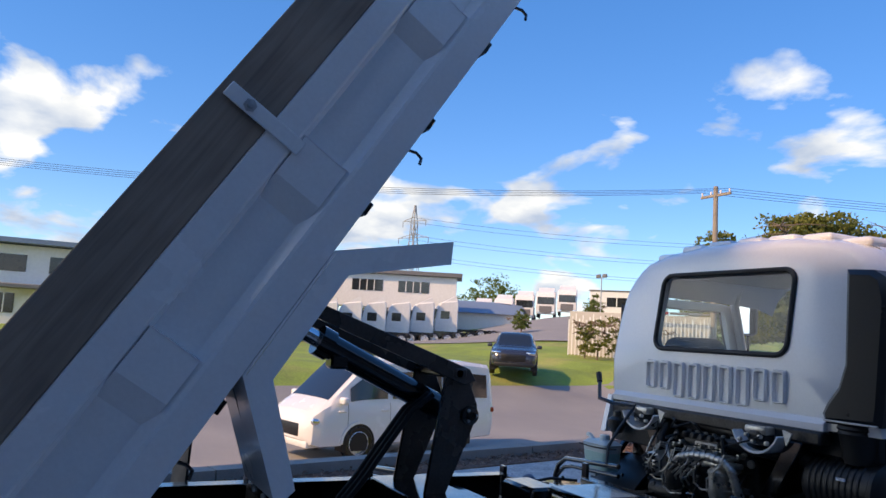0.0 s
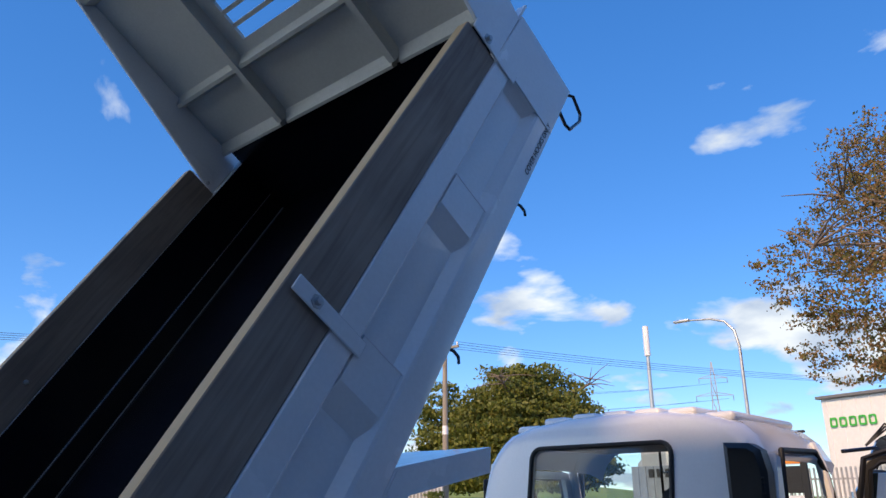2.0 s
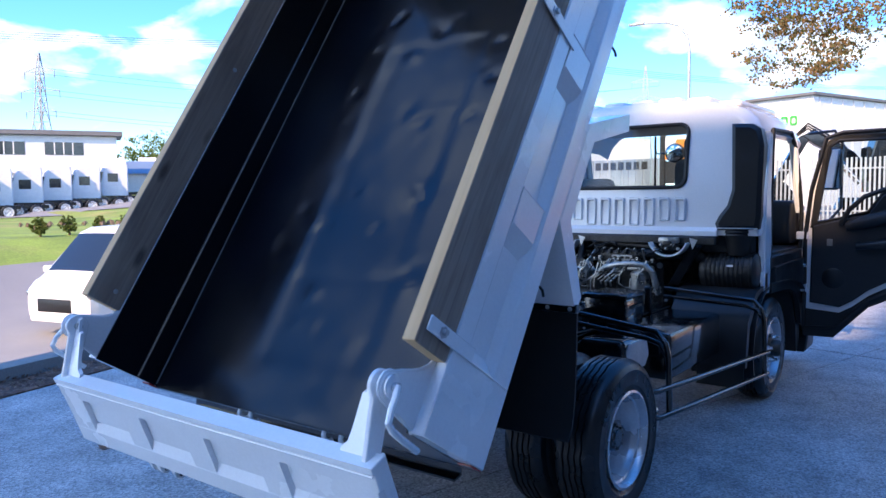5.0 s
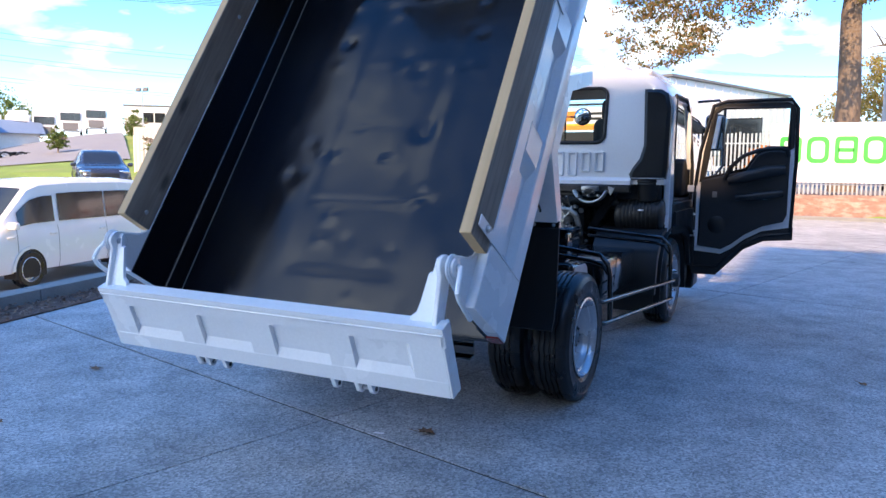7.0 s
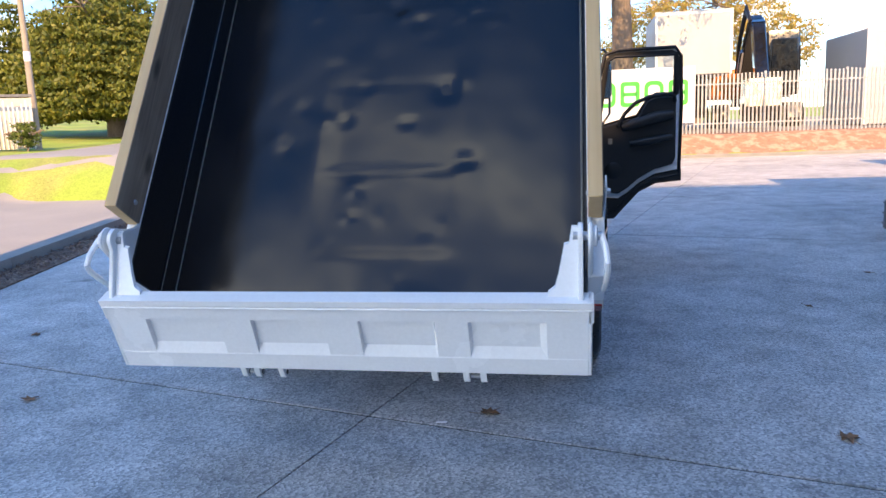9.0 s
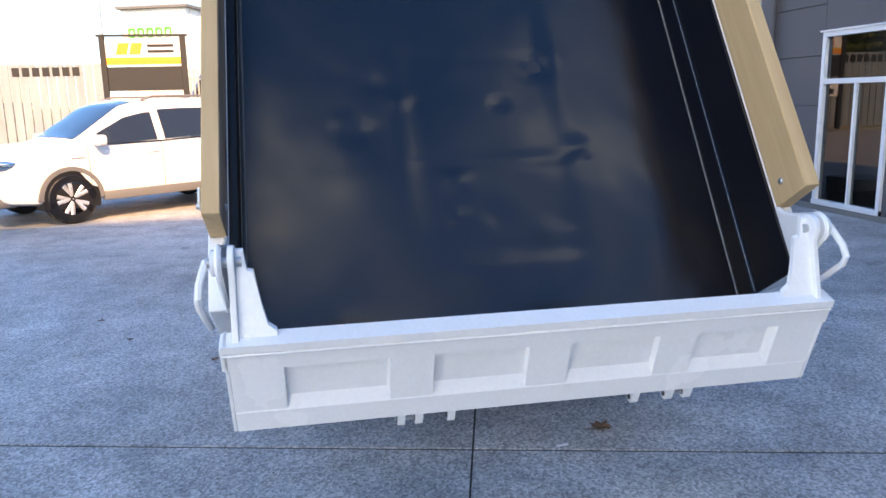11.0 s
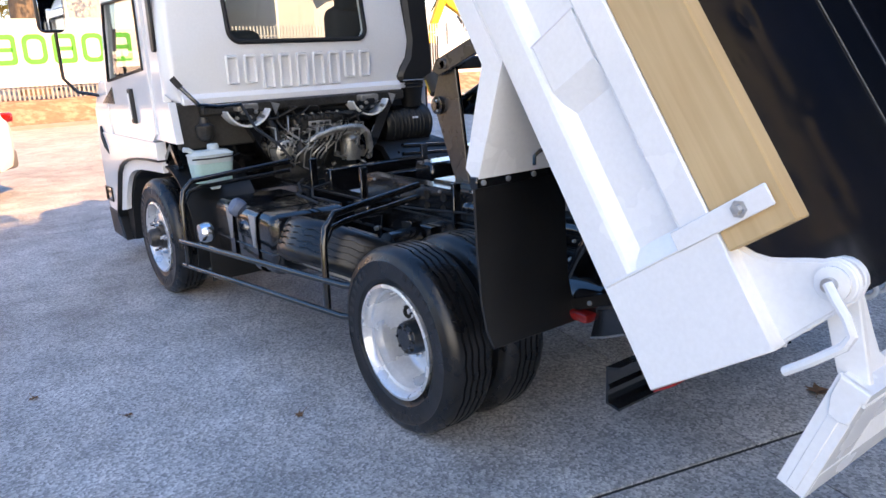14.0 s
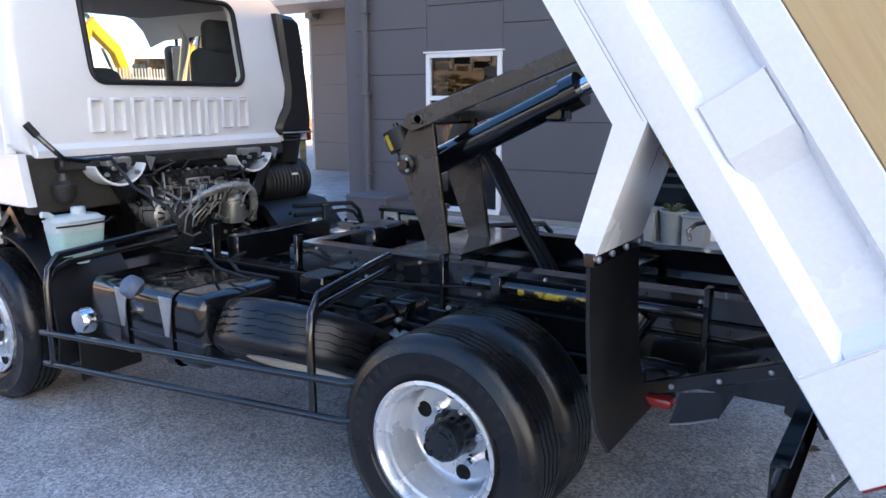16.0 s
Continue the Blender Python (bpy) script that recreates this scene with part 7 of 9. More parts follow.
    pl = tagged(part("plant_pot", lathe(bmesh.new(), [(0.0, 0.0), (0.11, 0.0), (0.145, 0.33), (0.155, 0.335), (0.155, 0.36), (0.135, 0.36), (0.13, 0.32), (0.0, 0.31)], 24, "z", (5.15, 0.95, 0)), M_KERB), "grey round plant pot standing by the wall", "pot")
    for k in range(16):
        a = 2.4 * k
        part("sprig", tube(bmesh.new(), [(5.15, 0.95, 0.31), (5.15 + 0.06 * math.cos(a), 0.95 + 0.06 * math.sin(a), 0.37 + 0.004 * k), (5.15 + 0.12 * math.cos(a), 0.95 + 0.12 * math.sin(a), 0.385 + 0.003 * k)], [0.004, 0.010, 0.003], 5), M_FOLIAGE, pl)
    for y, hgt in ((1.24, 0.34), (0.70, 0.31)):
        sb = tagged(part("storage_box", box((5.0, y - 0.12, 0.0), (5.3, y + 0.12, hgt), 0.012), M_KERB), "grey plastic storage box by the workshop wall", "box")
        part("lid", box((4.99, y - 0.13, hgt), (5.31, y + 0.13, hgt + 0.025), 0.006), M_KERB, sb)
    # further wing beyond the gap
    f = tagged(new("further_wing"), "taupe clad wing with pale soffit beyond the gap", "building", kind="structure")
    for k in range(8):
        part("wall_panel", box((9.6, 7.0, 0.62 * k + 0.004), (9.8, 10.25, 0.62 * (k + 1) - 0.004), 0.004), M_WALLB, f, smooth=0)
    part("wing_core", box((9.62, 5.9, 0), (17, 10.23, 4.9), 0), M_WALLB, f)
    part("corner_trim", box((9.585, 10.21, 0), (9.66, 10.27, 4.9), 0.004), M_PALE, f)
    part("soffit", box((8.6, 7.0, 3.42), (9.9, 12.5, 3.54), 0.01), M_PALE, f)
    part("wall_lamp", box((9.3, 9.9, 3.22), (9.55, 10.12, 3.34), 0.02), M_KERB, f, "grey wall lamp")
    tagged(part("oil_drum", lathe(bmesh.new(), [(0.0, 0.0), (0.245, 0.0), (0.255, 0.012), (0.25, 0.03), (0.25, 0.19), (0.262, 0.205), (0.25, 0.22), (0.25, 0.40), (0.262, 0.415), (0.25, 0.43), (0.25, 0.58), (0.256, 0.60), (0.24, 0.60), (0.236, 0.585), (0.0, 0.585)], 30, "z", (9.95, 11.15, 0)), M_DRUM), "faded olive steel drum on sunlit concrete", "drum")
    rb = tagged(part("red_case", prism(bmesh.new(), [(9.60, 0.605), (10.30, 0.605), (10.30, 0.86), (10.22, 0.93), (9.72, 0.93), (9.60, 0.82)], "y", 10.95, 11.35, 0.02), M_RED), "bright red case lying on the steel drum", "case")
    part("carry_handle", tube(bmesh.new(), [(9.86, 11.15, 0.93), (9.88, 11.15, 0.97), (10.04, 11.15, 0.97), (10.06, 11.15, 0.93)], 0.012, 6), M_PLASTIC, rb)
    sh = tagged(part("wall_sheet", box((16.4, 22.30, 0.50), (23.6, 22.33, 1.80), 0.004), M_BANNER), "white sheeting tied along the foot of the fence", "sheeting")
    for k in range(24):
        part("sheet_fold", box((16.55 + 0.3 * k, 22.29, 0.52), (16.58 + 0.3 * k, 22.302, 1.78), 0.002), M_BANNER, sh)
    # unseen blocks added behind the walk, whose roof edge shades the yard
    b = tagged(new("shade_block"), "unseen tall grey block added behind the yard to shade it", "building", kind="structure")
    part("lower_block", box((-3.3, -46, 0), (3.9, -34, 31.65), 0.0), M_WALL, b)
    part("middle_block", box((3.9, -46, 0), (5.86, -34, 31.0), 0.0), M_WALL, b)
    part("taller_block", box((5.86, -46, 0), (18.2, -34, 35.2), 0.0), M_WALL, b)
    for x in (-2.6, 1.2):
        part("roller_door", box((x, -34.02, 0), (x + 2.8, -33.98, 3.4), 0.01), M_WALL, b)
    for k in range(6):
        for j in range(7):
            part("block_window", box((-2.6 + 1.4 * k, -34.03, 5.2 + 3.2 * j), (-1.6 + 1.4 * k, -33.99, 6.6 + 3.2 * j), 0.01), M_DARKGLASS, b)


workshop()

# ---- vehicles ----


def road_wheel(parent, x, y, r, side, dark=False):
    t = part("tyre", lathe(bmesh.new(), [(r * 0.66, -0.09), (r * 0.9, -0.1), (r, -0.07), (r, 0.07), (r * 0.9, 0.1), (r * 0.66, 0.09)], 36), M_TYRE, parent, "", pose(x, y, r))
    s = side
    part("rim", lathe(bmesh.new(), [(r * 0.67, s * 0.09), (r * 0.63, s * 0.095), (r * 0.60, s * 0.03), (r * 0.2, s * 0.02), (0.0, s * 0.02)], 30), M_BLACK if dark else M_RIM, t)
    if dark:
        for k in range(5):
            a = 2 * math.pi * k / 5
            for d in (-0.16, 0.16):
                y0, z0 = r * 0.12 * math.cos(a), r * 0.12 * math.sin(a)
                y1, z1 = r * 0.63 * math.cos(a + d * 1.3), r * 0.63 * math.sin(a + d * 1.3)
                part("spoke", tube(bmesh.new(), [(s * 0.06, y0, z0), (s * 0.085, y1, z1)], [0.036, 0.028], 6), M_RIM, t)
        part("centre_cap", lathe(bmesh.new(), [(0.0, s * 0.09), (r * 0.14, s * 0.085), (r * 0.18, s * 0.05)], 16), M_RIM, t)


def car(name, m, label, category, rows, wy, r, paint, dark_rims, side_panes, screens, seams, trim, sill=None, lamp_z=(0.74, 0.92)):
    """Body lofted from rows of (y, z foot, z belt, z roof, half width, half roof); panes and seams lie on that skin."""
    c = tagged(empty(name, m), label, category)
    T = np.array(rows, float)

    def row(y):
        return [float(np.interp(y, T[:, 0], T[:, k])) for k in range(1, 6)]

    def skin(y):
        zb, zs, zr, hw, hr = row(y)
        return [(0.0, zb), (hw * 0.86, zb), (hw * 0.96, zb + 0.03), (hw * 0.995, zb + 0.22 * (zs - zb)), (hw, zb + 0.55 * (zs - zb)), (hw * 0.992, zb + 0.82 * (zs - zb)), (hw * 0.96, zs), (hr + 0.02, zr - 0.055 - 0.05 * (zr - zs)), (hr * 0.93, zr - 0.022), (hr * 0.6, zr - 0.004), (0.0, zr)]

    ys = sorted(set(np.round(np.concatenate([T[:, 0], np.linspace(T[0, 0], T[-1, 0], 46)]), 3)))
    bm = bmesh.new()
    rings = []
    for y in ys:
        half = skin(y)
        rings.append([bm.verts.new((x, y, z)) for x, z in half] + [bm.verts.new((-x, y, z)) for x, z in half[-2:0:-1]])
    for a, b in zip(rings, rings[1:]):
        for k in range(len(a)):
            bm.faces.new((a[k], a[(k + 1) % len(a)], b[(k + 1) % len(a)], b[k]))
    bm.faces.new(rings[0])
    bm.faces.new(rings[-1][::-1])
    W = 2 * max(T[:, 4])
    part("body", bm, paint, c, smooth=35)

    def flank(sx, y, f, out=0.016):
        p, q = skin(y)[6], skin(y)[7]
        return (sx * (p[0] + (q[0] - p[0]) * f + out), y, p[1] + (q[1] - p[1]) * f)

    for sx in (-1, 1):
        for y0, y1, f0, f1, *back in side_panes:
            bm = bmesh.new()
            n = 8
            lo = [bm.verts.new(flank(sx, y0 + (y1 - y0) * k / n, f0)) for k in range(n + 1)]
            hi = [bm.verts.new(flank(sx, y0 + (y1 - y0) * k / n, f1 if not back else back[0] + (f1 - back[0]) * smooth01(1.6 * k / n))) for k in range(n + 1)]
            for k in range(n):
                bm.faces.new((lo[k], lo[k + 1], hi[k + 1], hi[k]))
            part("side_window", bm, M_DARKCAR, c)
        for y in seams:
            pts = [(sx * (x + 0.001), y, z) for x, z in skin(y)[2:7]]
            part("door_seam", tube(bmesh.new(), pts, 0.004, 5), M_RUBBER, c)
            h = skin(y)[5]
            part("door_handle", box((min(sx * (h[0] - 0.005), sx * (h[0] + 0.022)), y + 0.05, h[1] - 0.012), (max(sx * (h[0] - 0.005), sx * (h[0] + 0.022)), y + 0.23, h[1] + 0.016), 0.008), paint, c)
        for y in wy:
            n = 18
            hw = row(y)[3]
            bm = prism(bmesh.new(), [(y + (r + 0.085) * math.cos(math.pi * k / n), r + (r + 0.085) * math.sin(math.pi * k / n)) for k in range(n + 1)] + [(y + (r + 0.03) * math.cos(math.pi * k / n), r + (r + 0.03) * math.sin(math.pi * k / n)) for k in range(n, -1, -1)], "x", sx * (hw - 0.06), sx * (hw + 0.014))
            part("wheel_arch", bm, trim, c)
            part("arch_void", prism(bmesh.new(), [(y + (r + 0.03) * math.cos(math.pi * k / n), r + (r + 0.03) * math.sin(math.pi * k / n)) for k in range(n + 1)] + [(y - r - 0.03, 0.2), (y + r + 0.03, 0.2)], "x", sx * (hw - 0.25), sx * (hw + 0.004)), M_RUBBER, c)
            road_wheel(c, sx * (hw - 0.085), y, r, sx, dark_rims)
        if sill:
            part("sill", box((min(sx * (W / 2 - 0.08), sx * (W / 2 + 0.008)), wy[0] + r + 0.08, sill[0]), (max(sx * (W / 2 - 0.08), sx * (W / 2 + 0.008)), wy[1] - r - 0.08, sill[1]), 0.02, seg=2), trim, c)
        yf = T[-1, 0] - 0.10
        hf = row(yf - 0.12)
        part("headlamp", box((min(sx * hf[3] * 0.55, sx * hf[3] * 0.99), yf - 0.24, lamp_z[0]), (max(sx * hf[3] * 0.55, sx * hf[3] * 0.99), yf + 0.03, lamp_z[0] + 0.13), 0.045, seg=3), M_CHROME, c, "clear headlamp")
        hb = row(T[0, 0] + 0.10)
        part("tail_lamp", box((min(sx * hb[3] * 0.60, sx * (hb[3] + 0.004)), T[0, 0] + 0.005, lamp_z[1]), (max(sx * hb[3] * 0.60, sx * (hb[3] + 0.004)), T[0, 0] + 0.22, lamp_z[1] + 0.12), 0.03, seg=2), M_RED, c, "red tail lamp")
        ym = screens[0][1] - 0.22
        b = skin(ym)[6]
        part("door_mirror", box((min(sx * (b[0] + 0.0), sx * (b[0] + 0.20)), ym - 0.06, b[1] + 0.0), (max(sx * (b[0] + 0.0), sx * (b[0] + 0.20)), ym + 0.08, b[1] + 0.14), 0.045, seg=3), paint, c)
    for nm, (y0, y1) in zip(("windscreen", "rear_window"), screens):
        bm = bmesh.new()
        n = 10
        rows_ = []
        for k in range(n + 1):
            y = y0 + (y1 - y0) * k / n
            top = skin(y)
            rows_.append([bm.verts.new((x, y + (0.004 if y1 > 0 else -0.004), float(np.interp(abs(x), [0.0, top[9][0], top[8][0]], [top[10][1], top[9][1], top[8][1]])) + 0.006)) for x in np.linspace(-top[8][0] * 0.98, top[8][0] * 0.98, 9)])
        for a, b in zip(rows_, rows_[1:]):
            for k in range(8):
                bm.faces.new((a[k], a[k + 1], b[k + 1], b[k]))
        part(nm, bm, M_DARKCAR, c)
    yn = T[-1, 0]
    part("grille", box((-W * 0.26, yn - 0.14, lamp_z[0] - 0.26), (W * 0.26, yn + 0.004, lamp_z[0] + 0.02), 0.03, seg=2), M_PLASTIC, c)
    part("front_valance", box((-W * 0.40, yn - 0.30, row(yn - 0.3)[0] - 0.02), (W * 0.40, yn - 0.02, row(yn - 0.3)[0] + 0.14), 0.05, seg=2), trim, c)
    part("rear_valance", box((-W * 0.46, T[0, 0] + 0.01, row(T[0, 0] + 0.2)[0]), (W * 0.46, T[0, 0] + 0.32, row(T[0, 0] + 0.2)[0] + 0.26), 0.06, seg=2), trim, c)
    part("number_plate", box((-0.19, T[0, 0] - 0.008, lamp_z[1] - 0.22), (0.19, T[0, 0] + 0.02, lamp_z[1] - 0.11), 0.003), M_BANNER, c)
    return c


M_GREYTRIM = mat("grey_car_cladding", (0.15, 0.15, 0.155), 0.55, var=0.1)

SUV_ROWS = [(-2.03, 0.52, 0.80, 0.88, 0.62, 0.50), (-2.0, 0.40, 0.92, 1.03, 0.80, 0.60), (-1.90, 0.33, 0.99, 1.16, 0.86, 0.62), (-1.72, 0.29, 1.03, 1.40, 0.89, 0.615), (-1.62, 0.29, 1.035, 1.515, 0.893, 0.615), (-1.45, 0.28, 1.035, 1.545, 0.895, 0.615), (-1.0, 0.27, 1.02, 1.575, 0.90, 0.625), (-0.4, 0.27, 1.0, 1.585, 0.90, 0.635), (0.15, 0.27, 0.985, 1.565, 0.90, 0.63), (0.42, 0.27, 0.98, 1.49, 0.90, 0.63), (1.0, 0.27, 0.975, 1.10, 0.895, 0.68), (1.16, 0.27, 0.96, 1.04, 0.89, 0.73), (1.6, 0.27, 0.91, 1.00, 0.875, 0.73), (1.88, 0.30, 0.84, 0.93, 0.82, 0.67), (2.0, 0.36, 0.70, 0.82, 0.70, 0.56), (2.05, 0.45, 0.62, 0.68, 0.55, 0.45)]
VAN_ROWS = [(-2.37, 0.55, 1.05, 1.20, 0.70, 0.62), (-2.34, 0.40, 1.10, 1.72, 0.81, 0.67), (-2.24, 0.32, 1.10, 1.90, 0.845, 0.70), (-1.5, 0.28, 1.10, 1.965, 0.85, 0.72), (0.0, 0.28, 1.10, 1.975, 0.85, 0.72), (0.9, 0.28, 1.10, 1.94, 0.85, 0.71), (1.18, 0.28, 1.10, 1.85, 0.85, 0.70), (1.9, 0.28, 1.08, 1.18, 0.84, 0.73), (2.1, 0.28, 0.98, 1.06, 0.83, 0.71), (2.28, 0.32, 0.84, 0.94, 0.78, 0.64), (2.37, 0.42, 0.62, 0.72, 0.62, 0.50)]
SUV_ROWS = [(y * 1.06, *rest) for y, *rest in SUV_ROWS]
suv = car("parked_suv", pose(-3.24, 7.76, 0, 0, 0, 128.6), "white compact SUV with grey wheel-arch cladding, parked in sun", "car", SUV_ROWS, (-1.30, 1.30), 0.325, M_CARW, True, ((0.06, 0.85, 0.06, 0.80), (-0.89, -0.05, 0.06, 0.86), (-1.36, -0.96, 0.16, 0.80, 0.42)), ((0.25, 1.12), (-2.0, -1.74)), (-0.91, 0.02, 1.04), M_GREYTRIM, (0.26, 0.38), (0.72, 0.90))
for sx in (-1, 1):
    part("roof_rail", tube(bmesh.new(), [(sx * 0.60, 0.12, 1.545), (sx * 0.61, -0.05, 1.60), (sx * 0.61, -1.25, 1.60), (sx * 0.60, -1.45, 1.535)], 0.016, 8), M_GREYTRIM, suv)
    part("window_line", tube(bmesh.new(), [(sx * 0.880, 0.95, 0.985), (sx * 0.878, 0.0, 0.997), (sx * 0.876, -0.9, 1.03), (sx * 0.868, -1.42, 1.06)], 0.008, 6), M_PLASTIC, suv)
part("roof_spoiler", prism(bmesh.new(), [(-1.55, 1.545), (-1.83, 1.50), (-1.84, 1.475), (-1.66, 1.47)], "x", -0.56, 0.56, 0.008), M_CARW, suv)
car("parked_van", pose(-11.6, 5.2, ground_h(-11.6, 5.2) + 0.03, 0, 0, 194), "white minibus van parked on the road", "van", VAN_ROWS, (-1.28, 1.28), 0.34, M_CARW, False, ((0.62, 1.50, 0.10, 0.74), (-0.80, 0.50, 0.10, 0.78), (-2.14, -0.84, 0.10, 0.78)), ((1.22, 1.92), (-2.345, -2.26)), (-0.82, 0.55, 1.55), M_CARW, None, (0.70, 0.85))
TALL_ROWS = [(y * 1.075, zb * 1.25, zs * 1.08, zr * 1.07, hw * 1.04, hr * 1.03) for y, zb, zs, zr, hw, hr in SUV_ROWS]
car("blue_suv", pose(-23.3, 15.8, ground_h(-23.3, 15.8), 0, 0, 236), "dark blue SUV parked on the grass verge", "car", TALL_ROWS, (-1.42, 1.42), 0.38, M_CARN, False, ((0.06, 0.90, 0.06, 0.80), (-0.95, -0.02, 0.06, 0.86), (-1.66, -1.06, 0.14, 0.80)), ((0.28, 1.20), (-2.10, -1.86)), (-0.98, 0.02), M_PLASTIC, None, (0.80, 0.98))


def far_truck(x, y, rz, lift=0.0):
    z = ground_h(x, y) + 0.05 + lift
    t = tagged(empty("parked_tractor_unit", pose(x, y, z, 0, 0, rz)), "white tractor unit parked in a row", "truck", group="trucks in the yard opposite")
    bm = prism(bmesh.new(), [(0.0, 0.5), (2.0, 0.45), (2.15, 0.9), (2.1, 1.7), (1.85, 2.9), (1.5, 3.3), (0.1, 3.5), (0.0, 3.2)], "x", -1.22, 1.22, 0.08)
    part("cab", bm, M_FARW, t)
    part("windscreen", box((-1.05, 1.9, 1.75), (1.05, 2.17, 2.65), 0.03, pose(0, 0.0, 0)), M_DARKCAR, t)
    part("grille", box((-0.8, 2.1, 0.65), (0.8, 2.19, 1.5), 0.02), M_GREYTRIM, t)
    for sx in (-1, 1):
        part("side_pane", box((sx * 1.2, 0.8, 1.8), (sx * 1.24, 1.6, 2.5), 0.01), M_DARKCAR, t)
        part("lamp", box((sx * 0.9 - 0.2, 2.1, 0.55), (sx * 0.9 + 0.2, 2.2, 0.75), 0.02), M_CHROME, t)
        for y_ in (1.2, -2.2, -3.4):
            road_wheel(t, sx * 1.05, y_, 0.5, sx)
    part("frame", box((-0.5, -4.2, 0.7), (0.5, 0.2, 0.95), 0.01), M_BLACK, t)
    part("deflector", prism(bmesh.new(), [(0.1, 3.45), (1.4, 3.3), (0.2, 3.95)], "x", -1.0, 1.0), M_FARW, t)


def at_bearing(b, r, c=(2.5, -3.0)):
    return c[0] - r * math.sin(radians(b)), c[1] + r * math.cos(radians(b))


for k in range(5):
    x, y = at_bearing(52.6 + 1.55 * k, 100)
    far_truck(x, y, 232)
for k in range(7):
    x, y = at_bearing(60.4 + 1.75 * k, 70 - 1.5 * k)
    far_truck(x, y, 160, -0.2)


def far_buildings():
    # two-storey showroom with blue roof
    x, y = at_bearing(89, 70)
    b = tagged(empty("showroom_building", pose(x, y, -0.3, 0, 0, -4)), "white two-storey showroom with blue-grey roof and awning", "building")
    part("wall", box((-9, -13, 0), (0, 13, 7.2), 0.05), M_FARW, b)
    part("blue_wall", box((-9, 13, 2.2), (-0.2, 22, 6.6), 0.05), M_ROOFB, b)
    part("lower_wall", box((-9, 13, 0), (-0.8, 22, 2.2), 0.05), M_FARW, b)
    part("roof", prism(bmesh.new(), [(-10, 7.1), (1.2, 7.3), (1.2, 7.7), (-10, 8.6)], "y", -14, 23), M_ROOFB, b)
    part("awning", box((0, -4, 3.6), (2.6, 14, 3.95), 0.05), M_GREYTRIM, b)
    for y0 in (-11, -6.0, -0.5, 4.0):
        w = part("upper_window", box((-0.05, y0, 5.0), (0.06, y0 + (3.8 if y0 > -7 else 2.6), 6.4), 0.02), M_DARKCAR, b)
        part("window_bar", box((0.05, y0 + 1.2, 5.0), (0.09, y0 + 1.3, 6.4), 0.0), M_FARW, w)
    for y0 in (-11.2, -6.4, 0.5, 5.0):
        w = part("lower_window", box((-0.05, y0, 1.6), (0.06, y0 + (3.6 if y0 < 0 else 4.2), 3.2), 0.02), M_DARKCAR, b)
        for k in range(4):
            part("window_bar", box((0.05, y0 + 0.7 * (k + 1), 1.6), (0.09, y0 + 0.7 * (k + 1) + 0.08, 3.2), 0.0), M_FARW, w)
    sg = part("sign_band", box((0.0, -12.8, 4.0), (0.15, -6.8, 4.8), 0.02), M_SIGNK, b, "dark sign band with pale letter bars")
    for k in range(6):
        part("sign_bar", box((0.15, -11.0 + 0.68 * k, 4.2), (0.2, -10.5 + 0.68 * k, 4.6), 0.0), M_BANNER, sg)
    # raised office
    x, y = at_bearing(68, 88)
    b = tagged(empty("raised_office", pose(x, y, -0.6, 0, 0, -28)), "white upper-floor office on posts with two windows", "building")
    part("wall", box((-5, -10, 4.9), (0, 11, 8.8), 0.05), M_FARW, b)
    part("roof", box((-5.6, -10.5, 8.8), (0.6, 11.6, 9.3), 0.05), M_GREYTRIM, b)
    for y0 in (-9.5, 10.5, 3.0):
        part("post", box((-0.6, y0, 0), (-0.1, y0 + 0.5, 4.9), 0.02), M_GREYTRIM, b)
    part("stair_block", box((-5, 7.5, 0), (-1.0, 11, 4.9), 0.05), M_ROOFB, b)
    for y0 in (-7.5, -1.2, 4.2):
        w = part("office_window", box((-0.05, y0, 6.8), (0.06, y0 + 3.6, 8.1), 0.02), M_DARKCAR, b)
        for k in range(3):
            part("window_bar", box((0.05, y0 + 0.85 * (k + 1), 6.8), (0.1, y0 + 0.85 * (k + 1) + 0.1, 8.1), 0.0), M_FARW, w)
    x, y = at_bearing(60.3, 95)
    b = tagged(empty("low_shed", pose(x, y, 1.5, 0, 0, -28)), "pale blue low shed with grey roof", "shed")
    part("wall", box((-6, -7, 0), (0, 7, 3.0), 0.05), M_FARW, b)
    part("roof", prism(bmesh.new(), [(-7, 3.0), (0.8, 3.0), (-3, 4.6)], "y", -7.5, 7.5), M_ROOFB, b)
    # white gabled shed beyond the fence
    b = tagged(empty("white_shed", pose(-12.7, 52.25, 0.6, 0, 0, -19)), "long white shed with dark roof edge and green letter bars", "building")
    part("wall", box((0, 0, 0), (4.7, 20, 7.3), 0.05), M_FARW, b)
    part("roof", prism(bmesh.new(), [(-0.25, 7.3), (20.3, 7.3), (20.3, 7.48), (-0.25, 7.48)], "x", -0.2, 4.95), M_GREYTRIM, b)
    for k in range(5):
        part("wall_rib", box((0.4 + 0.98 * k, -0.05, 0), (0.45 + 0.98 * k, 0.02, 7.25), 0.0), M_BANNER, b)
    for k in range(14):
        part("side_rib", box((4.69, 0.7 + 1.4 * k, 0), (4.76, 0.76 + 1.4 * k, 7.25), 0.0), M_BANNER, b)
    for k in range(5):
        o = rrect(0, 0, 0.25, 0.31, 0.13, 4)
        i = rrect(0, 0, 0.14, 0.19, 0.07, 4)
        part("letter_block", ring_panel(bmesh.new(), o, i, lambda p, w, k=k: (0.75 + 0.66 * k + p[0], -0.07 - w, 5.75 + p[1]), 0.03), M_GREEN, b)
